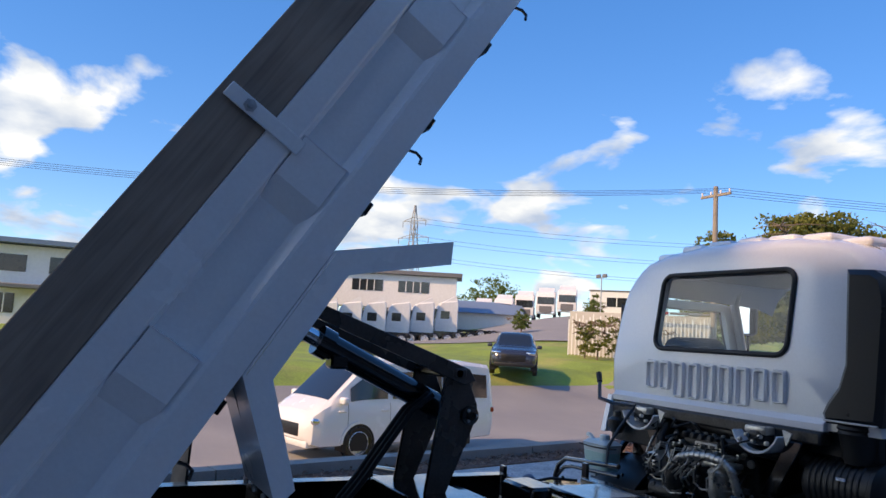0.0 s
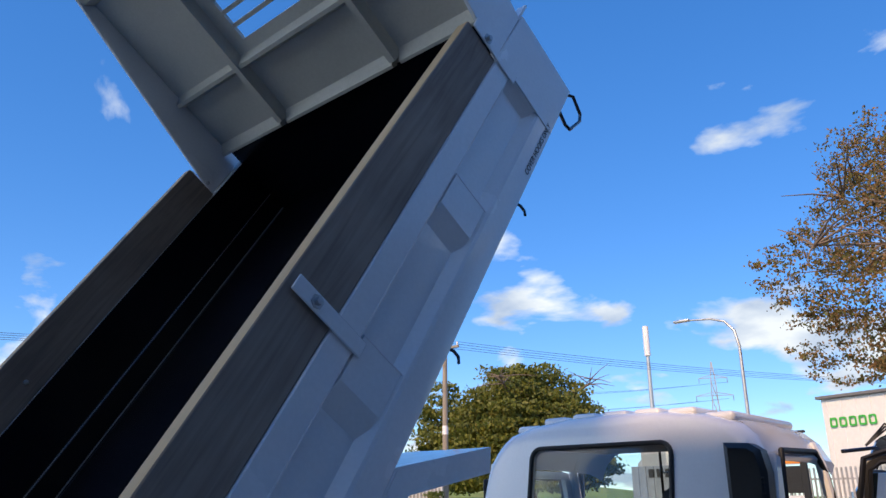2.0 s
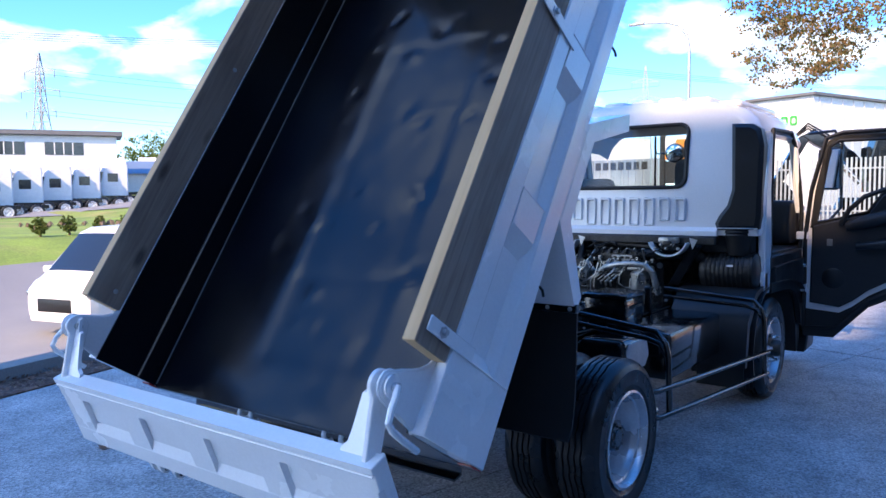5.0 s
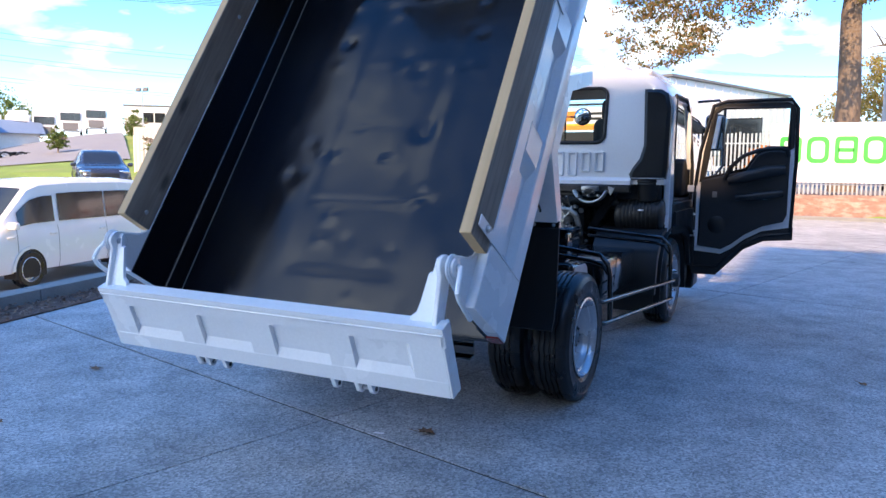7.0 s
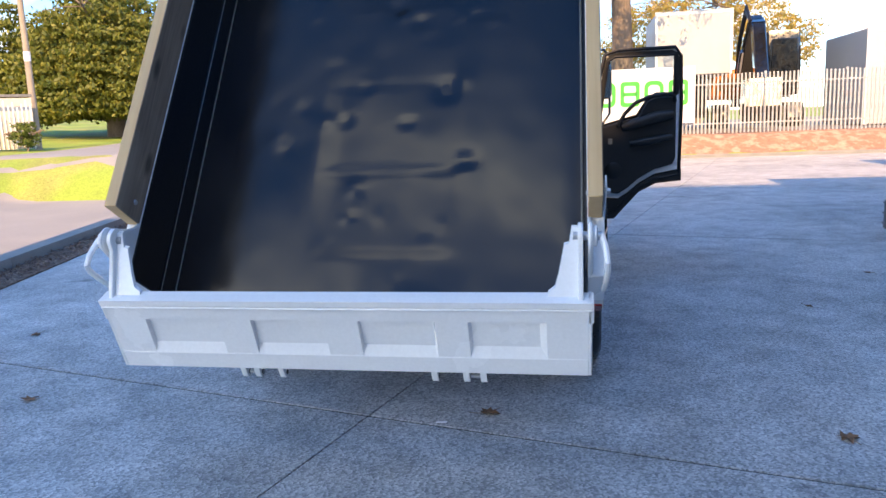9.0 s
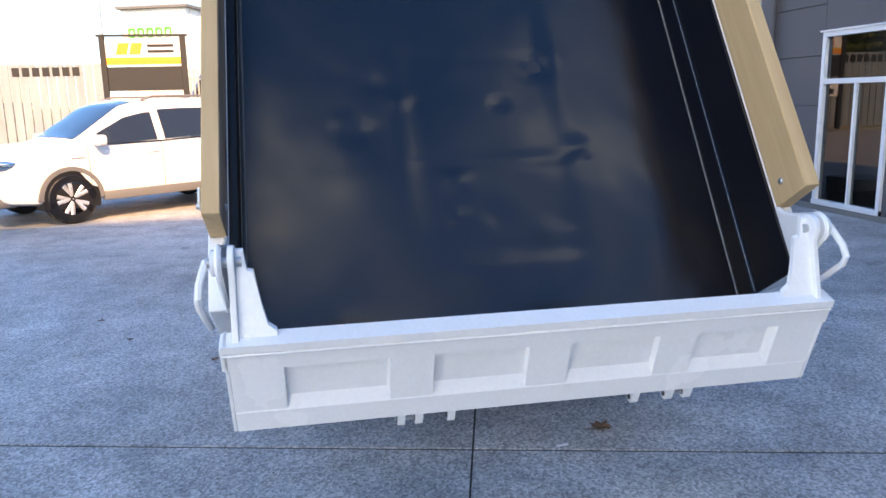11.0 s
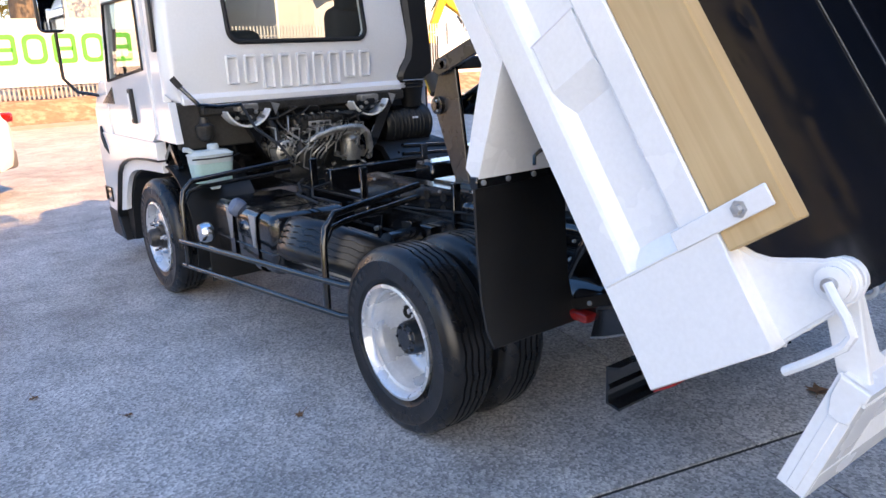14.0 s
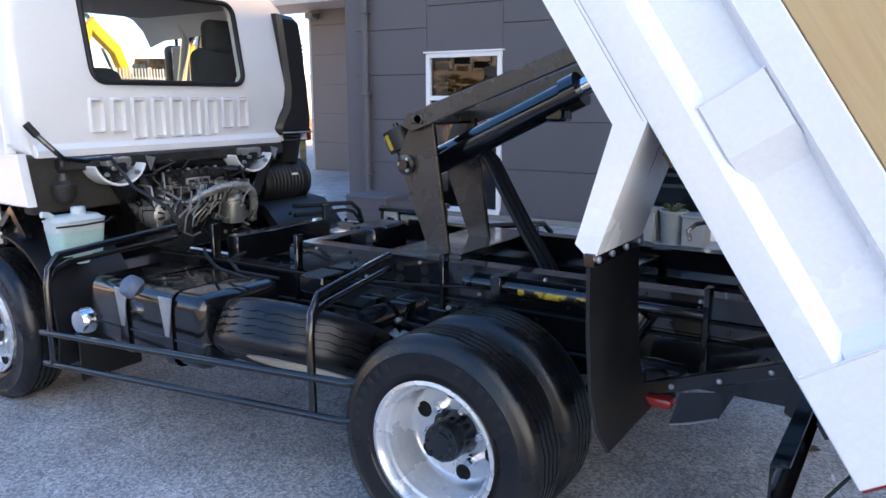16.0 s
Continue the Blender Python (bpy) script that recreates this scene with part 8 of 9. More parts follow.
    # portable cabins up the road
    for bb, r, wd in ((49.0, 92, 5.6), (46.4, 90, 3.4)):
        x, y = at_bearing(bb, r)
        c = tagged(empty("site_cabin", pose(x, y, ground_h(x, y) - 0.2, 0, 0, 42)), "white portable cabin with ribbon window", "cabin")
        part("wall", box((-wd / 2, -1.5, 0.2), (wd / 2, 1.5, 3.3), 0.05), M_FARW, c)
        part("roof", box((-wd / 2 - 0.1, -1.6, 3.3), (wd / 2 + 0.1, 1.6, 3.45), 0.02), M_GREYTRIM, c)
        part("window", box((-0.8, -1.55, 1.5), (1.5, -1.48, 2.6), 0.02), M_DARKCAR, c)
        part("window_bar", box((0.3, -1.59, 1.5), (0.4, -1.52, 2.6), 0.0), M_FARW, c)
    # slatted glasshouse on the verge
    x, y = at_bearing(44.8, 45, (1.8, -4.5))
    h = tagged(empty("glasshouse", pose(x, y, ground_h(x, y), 0, 0, 43)), "pale slatted glasshouse with red roof strip on the verge", "glasshouse")
    part("roof_strip", box((0.2, -0.1, 2.62), (2.2, 0.0, 2.78), 0.01), M_RED, h, "red roof strip")
    part("dark_roof_strip", box((2.25, -0.1, 2.62), (4.4, 0.0, 2.76), 0.01), M_GREYTRIM, h)
    part("glass_back", box((-3.4, 0.6, 0), (4.4, 0.65, 2.6), 0.0), M_PALE, h)
    for k in range(39):
        part("slat", box((-3.35 + 0.2 * k, -0.05, 0.0), (-3.29 + 0.2 * k, 0.0, 2.1 + 0.35 * ((k * 7) % 5) / 4), 0.005), M_ALUW, h)


far_buildings()


def trailer_truck():
    t = tagged(empty("white_semi_trailer", pose(-17.5, 40, ground_h(-17.5, 40) + 0.02, 0, 0, 35)), "white box semi-trailer truck with red mudguards", "truck")
    part("box", box((-1.25, -5, 1.1), (1.25, 5, 3.9), 0.03), M_FARW, t)
    part("frame", box((-0.5, -5, 0.8), (0.5, 7.4, 1.1), 0.01), M_BLACK, t)
    part("cab", prism(bmesh.new(), [(5.6, 0.6), (7.6, 0.6), (7.7, 1.6), (7.3, 3.3), (5.6, 3.5)], "x", -1.2, 1.2, 0.06), M_FARW, t)
    part("windscreen", box((-1.0, 7.2, 1.9), (1.0, 7.66, 2.8), 0.02), M_DARKCAR, t)
    for sx in (-1, 1):
        part("side_pane", box((sx * 1.18, 6.3, 1.9), (sx * 1.22, 7.2, 2.7), 0.01), M_DARKCAR, t)
        for y in (-3.5, -2.3, 4.6, 6.8):
            road_wheel(t, sx * 1.05, y, 0.5, sx)
        part("mudguard", box((sx * 1.06 - 0.2, 3.9, 1.0), (sx * 1.06 + 0.2, 5.4, 1.12), 0.02), M_RED, t, "red mudguard")
        part("mudguard", box((sx * 1.06 - 0.2, -4.2, 0.95), (sx * 1.06 + 0.2, -1.7, 1.08), 0.02), M_RED, t)


trailer_truck()

# ---- fence, signs, machines ----


def steel_fence():
    f = tagged(new("steel_fence"), "galvanised steel pale fence on the bark bank", "fence")
    z0 = 0.62
    x0, x1, y = -5.5, 24.5, 22.4
    p = part("pale", prism(bmesh.new(), [(-0.028, -0.012), (0.028, -0.012), (0.028, 0.012), (0.0, 0.018), (-0.028, 0.012)], "z", 0.05, 2.0), M_GALV, f, "", pose(x0, y, z0), smooth=0)
    n = int((x1 - x0) / 0.125)
    for k in range(1, n):
        again(p, pose(x0 + k * 0.125, y, z0 + 0.01 * math.sin(k)))
    for z in (0.35, 1.65):
        part("rail", box((x0, y + 0.012, z0 + z), (x1, y + 0.05, z0 + z + 0.05), 0.004), M_GALV, f)
    for k in range(12):
        part("post", box((x0 + 2.5 * k - 0.035, y + 0.05, z0 - 0.2), (x0 + 2.5 * k + 0.035, y + 0.12, z0 + 2.05), 0.005), M_GALV, f)


steel_fence()


def signs():
    b = tagged(empty("banner_board", pose(0, 22.33, 0)), "white banner board with green letter blocks on the fence", "sign")
    part("board", box((0.45, -0.02, 1.05), (4.75, 0.02, 2.92), 0.003), M_BANNER, b)
    for k in range(5):
        o = rrect(0, 0, 0.32, 0.42, 0.22 if k in (1, 3) else 0.12, 5)
        i = rrect(0, 0, 0.19, 0.28, 0.13 if k in (1, 3) else 0.06, 5)
        part("letter_block", ring_panel(bmesh.new(), o, i, lambda p, w, k=k: (1.05 + 0.79 * k + p[0], -0.022 - w, 2.08 + p[1]), 0.012), M_GREEN, b)
        if k in (0, 2, 4):
            part("letter_bar", box((1.05 + 0.79 * k - 0.22, -0.034, 2.02), (1.05 + 0.79 * k + 0.22, -0.024, 2.14), 0.0), M_GREEN, b)
    s = tagged(empty("entry_sign", pose(-5.2, 19.5, 0.12)), "dark framed entry sign with orange striped panel", "sign")
    for x in (-1.1, 1.1):
        part("post", box((x - 0.08, -0.06, 0), (x + 0.08, 0.06, 3.35), 0.01), M_SIGNK, s)
    part("top_panel", box((-1.02, -0.03, 2.5), (1.02, 0.03, 3.22), 0.005), M_BANNER, s)
    part("top_bar", box((-1.24, -0.07, 3.30), (1.24, 0.07, 3.36), 0.006), M_SIGNK, s)
    part("orange_stripe", box((-1.02, -0.036, 2.52), (1.02, -0.031, 2.66), 0.0), M_SIGNO, s)
    part("yellow_stripe", box((-1.02, -0.036, 2.66), (1.02, -0.031, 2.72), 0.0), M_YELLOW, s)
    for k in range(2):
        part("logo_block", prism(bmesh.new(), [(-0.75 + 0.36 * k, 2.80), (-0.45 + 0.36 * k, 2.80), (-0.36 + 0.36 * k, 3.12), (-0.66 + 0.36 * k, 3.12)], "y", -0.04, -0.031), M_SIGNO, s)
    for z in (2.84, 3.0):
        part("name_bar", box((0.12, -0.04, z), (0.85, -0.031, z + 0.08), 0.0), M_SIGNK, s)
    part("dark_panel", box((-1.02, -0.03, 1.78), (1.02, 0.03, 2.46), 0.005), M_SIGNK, s)
    part("low_panel", box((-1.02, -0.03, 1.1), (1.02, 0.03, 1.72), 0.005), M_BANNER, s)
    for k, mm in enumerate((M_SIGNK, M_RED, M_GREYTRIM, M_RED)):
        part("notice_bar", box((-0.85 + 0.45 * k, -0.04, 1.2), (-0.5 + 0.45 * k, -0.031, 1.36), 0.0), mm, s)
    g = tagged(empty("sheet_hoarding", pose(-8.2, 20.8, 0)), "grey corrugated sheet hoarding with dark letter bars", "hoarding")
    for k in range(12):
        part("sheet_rib", box((-1.6 + 0.26 * k, -0.03, 0.1), (-1.36 + 0.26 * k, 0.02, 2.75), 0.01), M_SHEET, g)
    for k in range(7):
        part("letter_bar", box((-1.0 + 0.28 * k, -0.045, 2.40), (-0.80 + 0.28 * k, -0.03, 2.66), 0.0), M_SIGNK, g)


signs()


def excavator(x, y, rz, paint, boom=1.0, z=0.66, scale=1.0):
    e = tagged(empty("excavator", pose(x, y, z, 0, 0, rz) @ Matrix.Scale(scale, 4)), "tracked excavator with %s body parked behind the fence" % {M_EXCO: "orange", M_EXCY: "yellow", M_EXCG: "lime green"}[paint], "excavator")
    for sx in (-1, 1):
        part("track", prism(bmesh.new(), [(-1.6, 0.25), (-1.4, 0.0), (1.4, 0.0), (1.6, 0.25), (1.4, 0.7), (-1.4, 0.7)], "x", sx * 0.75, sx * 1.25, 0.05), M_BLACK, e)
    part("turntable", box((-0.6, -0.6, 0.6), (0.6, 0.6, 0.85), 0.03), M_BLACK, e)
    part("engine_hood", box((-1.2, -1.7, 0.85), (1.2, 0.2, 1.75), 0.12, seg=3), paint, e)
    part("counterweight", box((-1.2, -2.0, 0.9), (1.2, -1.6, 1.7), 0.12, seg=3), M_BLACK, e)
    part("operator_cab", prism(bmesh.new(), [(-0.5, 0.9), (1.0, 0.9), (1.1, 1.8), (0.85, 2.75), (-0.5, 2.8)], "x", -1.2, -0.3, 0.05), M_BLACK, e)
    part("cab_glass", box((-1.1, 0.98, 1.3), (-0.4, 1.12, 2.5), 0.02), M_DARKCAR, e)
    part("cab_side_glass", box((-1.22, -0.3, 1.6), (-1.18, 0.75, 2.5), 0.02), M_DARKCAR, e)
    part("side_flash", box((-0.3, 0.2, 0.9), (0.3, 0.9, 1.5), 0.05), paint, e)
    bp = [(0.3, 1.3), (1.2, 3.0 * boom), (2.6, 4.0 * boom), (3.0, 3.8 * boom), (2.6, 3.4 * boom), (1.6, 2.7 * boom), (0.8, 1.2)]
    part("boom", prism(bmesh.new(), bp, "x", 0.05, 0.45, 0.03), paint if paint != M_EXCO else M_BLACK, e)
    part("dipper", prism(bmesh.new(), [(2.5, 4.1 * boom), (3.1, 3.7 * boom), (4.0, 1.3), (3.7, 1.2)], "x", 0.08, 0.42, 0.03), paint if paint != M_EXCO else M_BLACK, e)
    part("bucket", prism(bmesh.new(), [(3.6, 1.3), (4.1, 1.3), (4.3, 0.6), (3.9, 0.15), (3.2, 0.4), (3.3, 0.9)], "x", -0.2, 0.7, 0.03), M_BLACK, e)
    for k in range(3):
        part("boom_hose", tube(bmesh.new(), [(0.5, 0.6, 1.6), (0.52, 1.5, 3.2 * boom + 0.1 * k), (0.52, 2.7, 4.15 * boom + 0.1 * k), (0.5, 3.4, 2.8)], 0.04, 6), M_RUBBER, e)
    part("boom_ram", tube(bmesh.new(), [(0.5, 0.9, 1.2), (0.5, 1.9, 2.9 * boom)], 0.07, 8), M_CHROME, e)


excavator(8.4, 31.5, 176, M_EXCO, 0.74, scale=1.45)
excavator(-1.2, 28.5, 115, M_EXCO, 0.80)
excavator(20.4, 31, 100, M_EXCY, 1.1)
excavator(19.2, 34.5, 60, M_EXCG, 1.6)
excavator(24.5, 28, 80, M_EXCY, 0.9)


M_BOXW = mat("dusty_white_box_panel", (0.42, 0.42, 0.43), 0.5, var=0.06, scale=1.5)


def containers():
    for x, y, z0, w, h in ((5.4, 27.5, 2.85, 2.85, 2.5), (12.6, 26.0, 0.7, 2.6, 3.5)):
        c = tagged(empty("truck_box_body", pose(x, y, 0.66)), "white truck box body standing behind the fence", "box body")
        part("shell", box((-w / 2, 0, z0 - 0.66), (w / 2, 5, z0 - 0.66 + h), 0.04), M_BOXW, c)
        part("top_rail", box((-w / 2 + 0.05, -0.015, z0 - 0.66 + h - 0.16), (w / 2 - 0.05, 0.0, z0 - 0.66 + h - 0.04), 0.004), M_FARW, c)
        for sx in (-1, 1):
            part("corner_post", box((sx * w / 2 - 0.05, -0.02, z0 - 0.66), (sx * w / 2 + 0.05, 0.06, z0 - 0.66 + h), 0.01), M_FARW, c)
        part("chassis", box((-0.5, 0, 0.5), (0.5, 5, max(0.6, z0 - 0.66)), 0.02), M_BLACK, c)
        for sx in (-1, 1):
            for yy in (0.8, 4.0):
                road_wheel(c, sx * (w / 2 - 0.2), yy, 0.48, sx)


containers()

# ---- trees ----


def tree(name, label, x, y, trunk_r, trunk_h, limbs, clumps, leaf, n_leaf, size, seed, flat=1.0, zbase=None):
    """limbs: (bearing, rise, length); clumps: (x, y, z, rx, rz) of leaf masses relative to the foot."""
    rng = random.Random(seed)
    z = ground_h(x, y) if zbase is None else zbase
    t = tagged(empty(name, pose(x, y, z)), label, "tree")
    pts = [(0, 0, -0.2), (0.05, 0.02, trunk_h * 0.4), (-0.05, 0.05, trunk_h * 0.75), (0.1, 0, trunk_h)]
    part("trunk", tube(bmesh.new(), pts, [trunk_r * 1.25, trunk_r, trunk_r * 0.85, trunk_r * 0.6], 12), M_TRUNK, t)
    tips = []
    for b, rise, ln in limbs:
        d = Vector((math.sin(radians(b)), math.cos(radians(b)), 0))
        h0 = trunk_h * rng.uniform(0.8, 1.0)
        p0 = Vector((0, 0, h0))
        p1 = p0 + d * ln * 0.4 + Vector((0, 0, rise * ln * 0.55))
        p2 = p0 + d * ln * 0.8 + Vector((rng.uniform(-0.6, 0.6), rng.uniform(-0.6, 0.6), rise * ln * 0.9))
        p3 = p0 + d * ln + Vector((rng.uniform(-0.8, 0.8), rng.uniform(-0.8, 0.8), rise * ln))
        part("limb", tube(bmesh.new(), [p0, p1, p2, p3], [trunk_r * 0.42, trunk_r * 0.28, trunk_r * 0.13, trunk_r * 0.04], 8), M_TRUNK, t)
        for q in (p1, p2, p3):
            for _ in range(6):
                e = q + Vector((rng.uniform(-2.2, 2.2), rng.uniform(-2.2, 2.2), rng.uniform(-0.7, 1.3))) * min(1.0, ln / 4)
                tips.append((q, e))
    bm = bmesh.new()
    for a, b in tips:
        tube(bm, [a, (a + b) / 2 + Vector((0, 0, 0.1)), b], [0.05, 0.03, 0.012], 5)
    if tips:
        tagged(part("twig_mass", bm, M_TRUNK, t), kind="stuff")
    verts, faces = [], []
    tot = sum(c[3] ** 2 * c[4] for c in clumps)
    for cx, cy, cz, rx, rz in clumps:
        # each mass is many small tufts with gaps
        m = int(n_leaf * rx * rx * rz / tot)
        tufts = max(4, m // 26)
        for _ in range(tufts):
            while True:
                p = Vector((rng.uniform(-1, 1), rng.uniform(-1, 1), rng.uniform(-1, 1)))
                if 0.3 < p.length < 1.0:
                    break
            c = Vector((cx + p.x * rx, cy + p.y * rx, cz + p.z * rz))
            tr = rng.uniform(0.25, 0.6) * min(1.0, rx / 1.5) * max(size * 6, 0.42 if rx > 1.2 else 0.1)
            for _ in range(26):
                q = c + Vector((rng.gauss(0, tr), rng.gauss(0, tr), rng.gauss(0, tr * 0.5 * flat)))
                s = size * rng.uniform(0.6, 1.3)
                u = Vector((rng.gauss(0, 1), rng.gauss(0, 1), rng.gauss(0, 0.6))).normalized()
                v = u.orthogonal().normalized()
                v.rotate(Matrix.Rotation(rng.uniform(0, 6.28), 3, u))
                w = u.cross(v)
                i = len(verts)
                verts += [tuple(q + v * s), tuple(q + w * s * 0.6), tuple(q - v * s), tuple(q - w * s * 0.6)]
                faces.append((i, i + 1, i + 2, i + 3))
    me = bpy.data.meshes.new("crown")
    me.from_pydata(verts, [], faces)
    me.materials.append(leaf)
    ob = new("crown", me)
    ob.parent = t
    return t


big = [(-4.5, -3.0, 7.2, 2.4, 1.5), (-6.6, -1.0, 6.2, 2.2, 1.5), (-7.4, -2.5, 8.4, 1.8, 1.6), (-3.0, -2.0, 10.0, 2.8, 1.9), (-1.0, -4.0, 8.8, 2.4, 1.6), (-6.0, 0.5, 10.5, 2.4, 1.9), (-2.5, 1.0, 12.5, 3.2, 2.2), (1.0, -2.0, 11.5, 3.0, 2.0), (3.5, -2.5, 8.6, 2.6, 1.8), (5.5, 0.0, 10.0, 2.8, 2.0), (2.5, 2.0, 13.5, 3.4, 2.2), (-5.0, 2.0, 13.5, 2.6, 2.0), (1.2, -4.4, 6.9, 1.8, 1.1), (6.5, -2.0, 7.2, 2.0, 1.3), (-2.6, -4.6, 6.3, 1.5, 0.9), (-5.2, -3.6, 5.4, 1.3, 0.8)]
tree("plane_tree", "tall tree with sparse brown and green autumn leaves", 2.6, 27.5, 0.42, 8.6, [(260, 0.5, 7), (230, 0.25, 7.5), (285, 0.8, 7), (200, 0.4, 5), (330, 1.2, 6), (90, 0.6, 6), (130, 0.4, 6), (45, 1.0, 6), (300, 0.3, 8), (170, 0.6, 4)], big, M_LEAF_A, 72000, 0.066, 5, zbase=0.7)
mac = []
for k, R in enumerate((6.6, 7.4, 7.4, 6.8, 5.8, 4.4, 2.4)):
    n = max(3, int(R * 1.5))
    for j in range(n):
        a = 2 * math.pi * (j + 0.37 * k) / n
        mac.append((R * 0.72 * math.cos(a), R * 0.72 * math.sin(a), 2.0 + 1.25 * k + 0.3 * math.sin(3 * a + k), 2.0, 0.85))
    mac.append((0, 0, 2.2 + 1.25 * k, R * 0.5, 1.0))
for k in range(7):
    mac.append((-5.6 - 0.5 * (k % 2), -3.5 - 0.3 * (k % 3), 2.6 + 1.0 * k, 2.3 - 0.16 * k, 0.9))
tree("cypress_tree", "broad yellow-green cypress tree beyond the road", -33, 47, 0.6, 6.0, [(60, 0.6, 6), (160, 0.5, 6), (280, 0.6, 6)], mac, M_LEAF_C, 80000, 0.16, 6, flat=0.5)
for k, (bb, r, hs) in enumerate(((46.6, 42.0, 0.42), (45.0, 42.5, 0.50), (47.6, 43.0, 0.36), (43.2, 43.0, 0.3))):
    sx_, sy_ = at_bearing(bb, r, (1.8, -4.5))
    tree("verge_shrub", "thin yellow-green shrub on the grass verge", sx_, sy_, 0.04, 1.1 * hs * 2, [(40, 1.2, 0.9), (200, 1.4, 0.8)], [(0, 0, 1.6 * hs * 2, 0.9 * hs * 2, 1.1 * hs * 2), (0.4, 0, 0.9 * hs * 2, 0.8 * hs * 2, 0.7 * hs * 2)], M_LEAF_C, 1400, 0.06, 40 + k)
tree("autumn_tree", "orange and gold autumn tree behind the machines", 8.0, 44, 0.3, 4.0, [(60, 1.0, 4), (180, 0.8, 4), (300, 1.0, 4)], [(-3, 0, 5.5, 2.6, 1.8), (0, 0, 6.8, 2.8, 2.0), (3, 0, 5.6, 2.6, 1.8), (0, 0, 4.5, 3, 1.5), (5.2, 0, 4.6, 1.9, 1.5), (-5, 1, 4.4, 2.0, 1.5)], M_LEAF_O, 24000, 0.085, 7, zbase=0.6)
for b, r, s in ((50.3, 78, 0.55), (66.4, 28, 0.13), (64.6, 28.6, 0.14), (62.6, 29, 0.13), (61, 29.5, 0.14), (57.5, 120, 1.6), (59.3, 130, 1.8), (68, 120, 1.5), (41.8, 44, 0.34), (55.4, 66, 0.42)):
    x, y = at_bearing(b, r)
    tree("shrub", "green leafy shrub or small tree in the distance", x, y, 0.08 * s + 0.03, 1.2 * s, [(40, 1.0, 1.5 * s), (200, 1.0, 1.5 * s)], [(0, 0, 2.6 * s, 2.0 * s, 1.8 * s), (0.9 * s, 0, 1.8 * s, 1.5 * s, 1.3 * s), (-0.9 * s, 0, 1.9 * s, 1.5 * s, 1.3 * s), (0.2 * s, 0, 4.0 * s, 1.2 * s, 1.2 * s)], M_LEAF_G, 2600, 0.10 * s + 0.03, int(b * 7))

# ---- poles, pylons, wires ----


def poles():
    x, y = -27.5, 31.5
    z = ground_h(x, y)
    p = tagged(empty("power_pole", pose(x, y, z)), "grey timber power pole with crossarm and insulators", "pole")
    part("shaft", tube(bmesh.new(), [(0, 0, -0.3), (0, 0, 10.2)], [0.19, 0.13], 12), M_POLE, p)
    part("crossarm", box((-1.1, -0.06, 9.6), (1.1, 0.06, 9.75), 0.01), M_POLE, p)
    for k in (-1.0, -0.35, 0.35, 1.0):
        part("insulator", lathe(bmesh.new(), [(0.0, 0.2), (0.04, 0.19), (0.06, 0.1), (0.03, 0.0)], 10, "z", (k, 0, 9.75)), M_BANNER, p)
    part("pole_band", lathe(bmesh.new(), [(0.172, 4.6), (0.175, 4.7), (0.172, 5.1)], 12, "z"), M_BANNER, p)
    x, y = -7.9, 26.3
    p = tagged(empty("street_lamp", pose(x, y, ground_h(x, y))), "slim galvanised street lamp with curved arm", "street lamp")
    pts = [(0, 0, -0.2), (0, 0, 6.6), (-0.12, 0, 7.2), (-0.45, 0, 7.6), (-1.0, 0, 7.78), (-1.9, 0, 7.86)]
    part("shaft", tube(bmesh.new(), pts, [0.085, 0.06, 0.05, 0.045, 0.04, 0.035], 10), M_GALV, p)
    part("lamp_head", box((-2.5, -0.1, 7.82), (-1.85, 0.1, 7.92), 0.03, seg=2), M_GALV, p)
    x, y = at_bearing(27.2, 80, (3.0, -1.5))
    p = tagged(empty("phone_mast", pose(x, y, ground_h(x, y))), "pale slender phone mast", "mast")
    part("shaft", tube(bmesh.new(), [(0, 0, 0), (0, 0, 17)], [0.3, 0.16], 12), M_GALV, p)
    part("antenna", cyl(bmesh.new(), (0, 0, 14.2), (0, 0, 17.3), 0.32, 12), M_BANNER, p)
    x, y = at_bearing(49.8, 75)
    p = tagged(empty("flood_light_pole", pose(x, y, ground_h(x, y))), "thin yard flood light pole", "pole")
    part("shaft", tube(bmesh.new(), [(0, 0, 0), (0, 0, 4.7)], 0.06, 8), M_GALV, p)
    part("flood_lamp", box((-0.75, -0.1, 4.6), (-0.2, 0.1, 4.95), 0.03), M_GREYTRIM, p)
    part("flood_lamp", box((0.2, -0.1, 4.6), (0.75, 0.1, 4.95), 0.03), M_GREYTRIM, p)


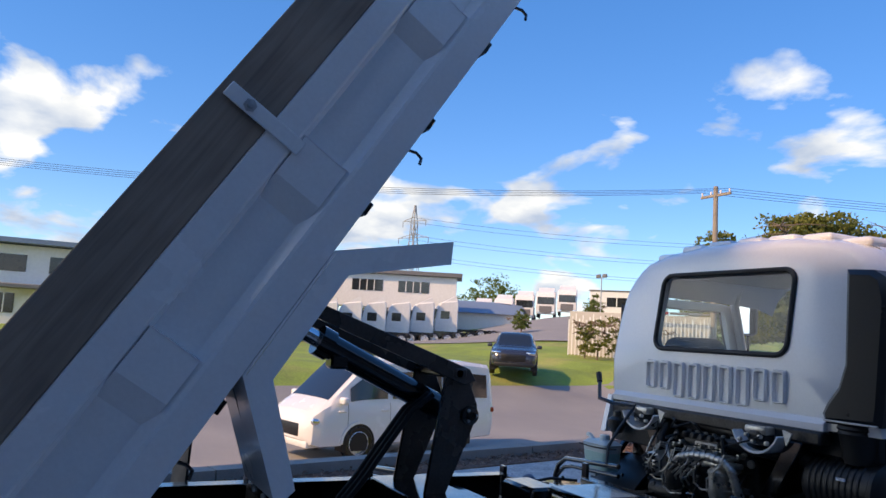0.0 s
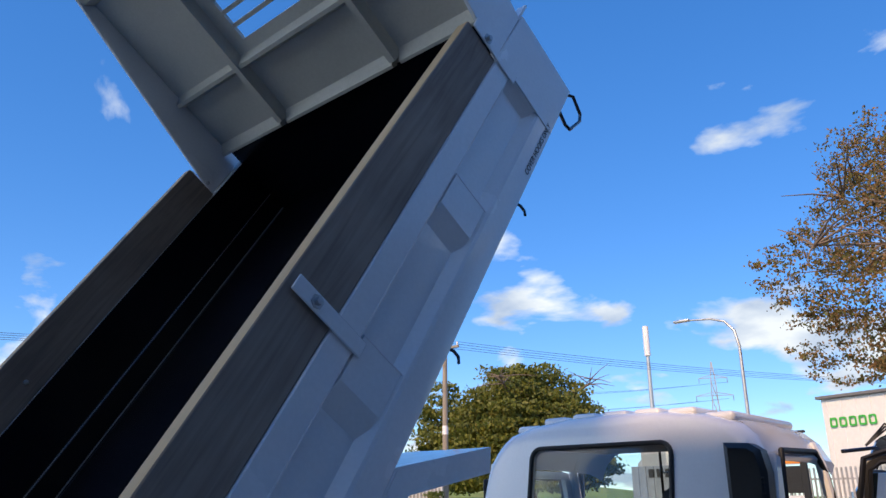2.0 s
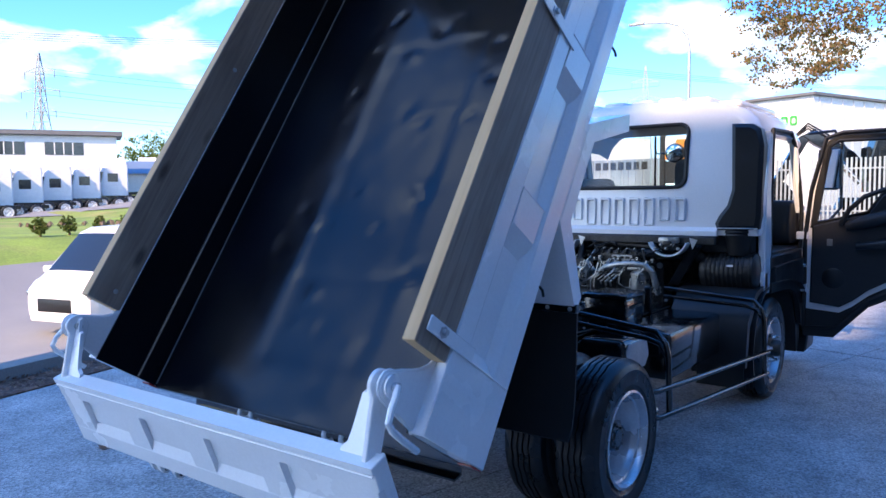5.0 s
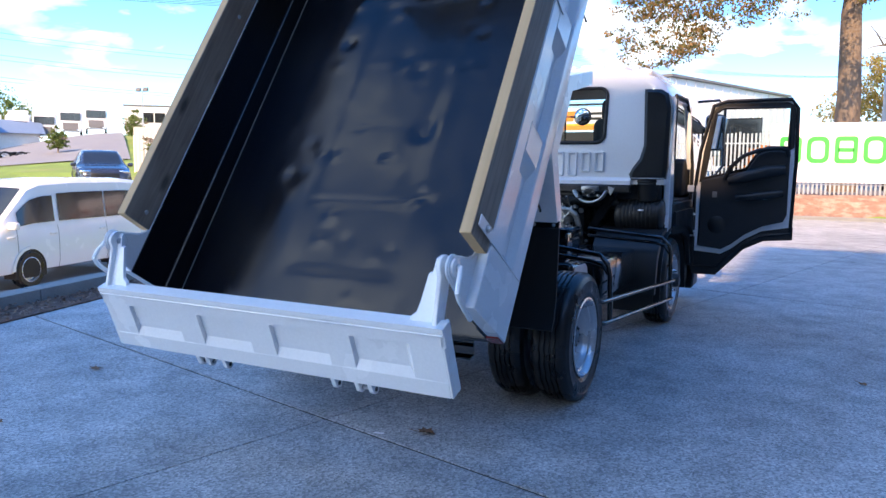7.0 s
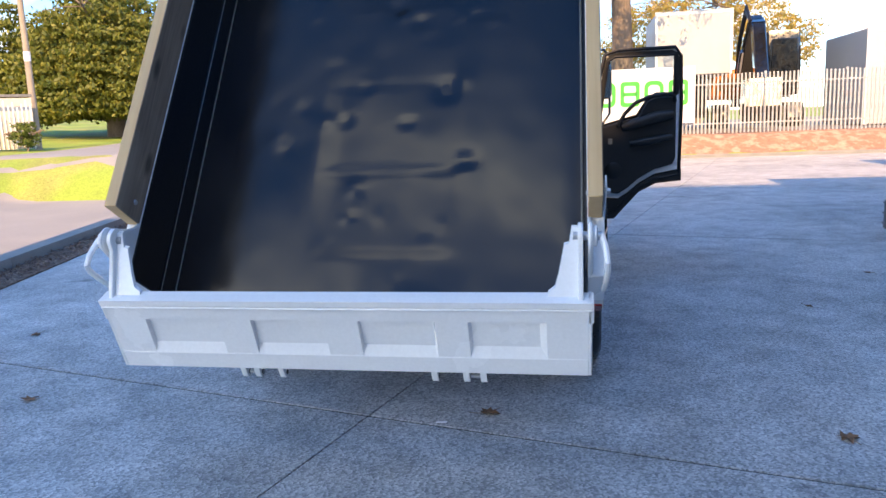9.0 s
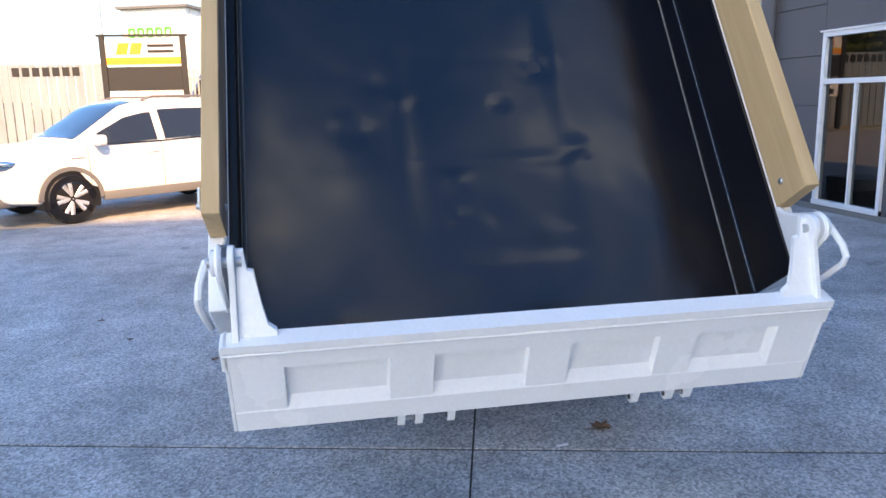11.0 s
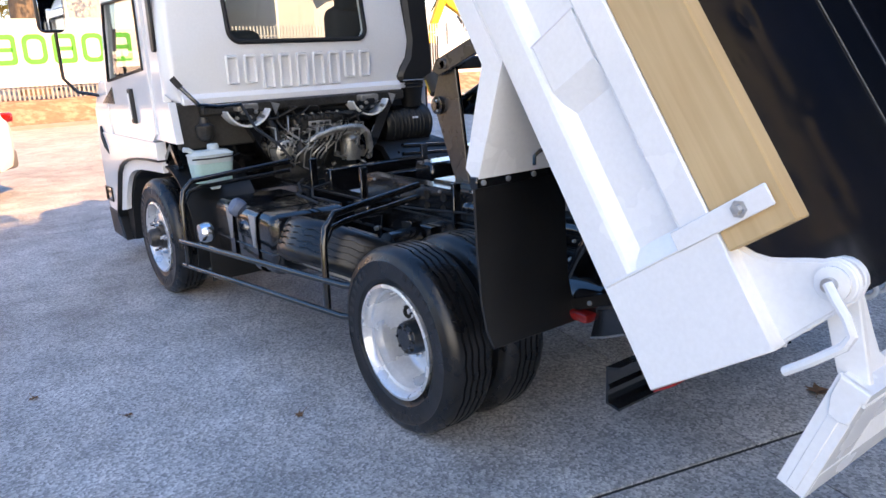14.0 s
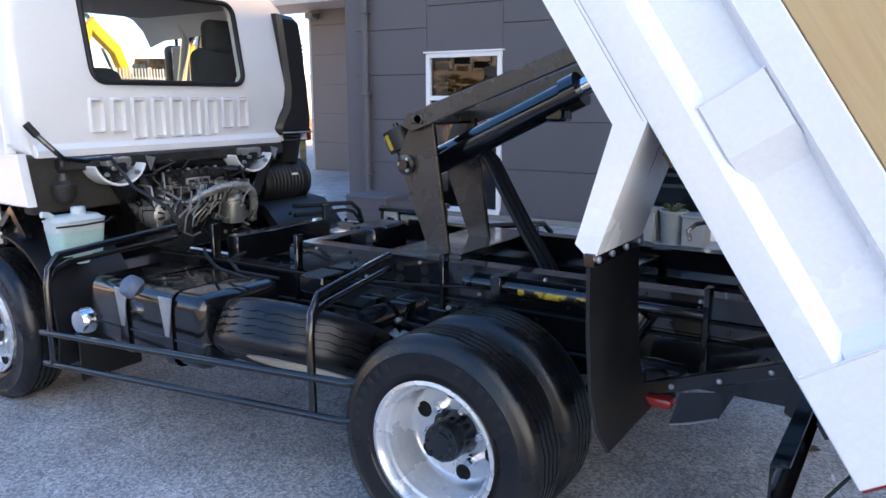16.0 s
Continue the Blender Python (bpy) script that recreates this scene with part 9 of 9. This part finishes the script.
def pylon(x, y, h, name="pylon"):
    p = tagged(empty(name, pose(x, y, 0, 0, 0, 25)), "tall steel lattice power pylon far off", "pylon")
    bm = bmesh.new()
    lev = [(0, 4.5), (0.3, 2.7), (0.55, 1.5), (0.72, 1.0), (0.86, 0.8), (1.0, 0.15)]
    for (a, ra), (b, rb) in zip(lev, lev[1:]):
        ca = [(sx * ra, sy * ra, a * h) for sx, sy in ((-1, -1), (1, -1), (1, 1), (-1, 1))]
        cb = [(sx * rb, sy * rb, b * h) for sx, sy in ((-1, -1), (1, -1), (1, 1), (-1, 1))]
        for k in range(4):
            tube(bm, [ca[k], cb[k]], 0.16, 4)
            tube(bm, [ca[k], cb[(k + 1) % 4]], 0.09, 4)
            tube(bm, [ca[(k + 1) % 4], cb[k]], 0.09, 4)
            tube(bm, [cb[k], cb[(k + 1) % 4]], 0.09, 4)
    part("lattice", bm, M_STEEL, p)
    for z, w in ((0.62, 5.0), (0.75, 6.5), (0.88, 5.0)):
        bm = bmesh.new()
        tube(bm, [(-w, 0, z * h), (0, 0, z * h + 1.4), (w, 0, z * h)], 0.14, 4)
        tube(bm, [(-w, 0, z * h), (w, 0, z * h)], 0.14, 4)
        part("crossarm", bm, M_STEEL, p)
        for sx in (-1, 1):
            part("insulator", tube(bmesh.new(), [(sx * w, 0, z * h), (sx * w, 0, z * h - 2)], 0.12, 5), M_GREYTRIM, p)


poles()
pylon(*at_bearing(65.2, 250), 44)
pylon(*at_bearing(22.5, 300, (2.8, -1.9)), 50)


def wires():
    def hang(a, b, sag, r):
        a, b = Vector(a), Vector(b)
        return tube(bmesh.new(), [a.lerp(b, t) - Vector((0, 0, sag * 4 * t * (1 - t))) for t in np.linspace(0, 1, 15)], r, 4)
    for k, dx in enumerate((-1.0, -0.35, 0.35, 1.0)):
        z = ground_h(-27.5, 31.5) + 9.95
        tagged(part("power_line", hang((-27.5 + dx, 31.5, z), (-52 + dx, -22, z + 0.5), 1.6, 0.014), M_WIRE), "thin overhead power line", "cable", group="overhead lines")
        tagged(part("power_line", hang((-27.5 + dx, 31.5, z), (6 + dx, 95, z + 1.5), 1.4, 0.014), M_WIRE), "thin overhead power line", "cable", group="overhead lines")
    for k, dz in enumerate((27, 33, 39)):
        x0, y0 = at_bearing(65.2, 250)
        x1, y1 = at_bearing(22.5, 300, (2.8, -1.9))
        for s in (-5, 5):
            tagged(part("pylon_line", hang((x0 + s, y0, dz), (x1 + s, y1, dz + 3), 6, 0.06), M_WIRE), "high voltage line between pylons", "cable", group="overhead lines")


wires()
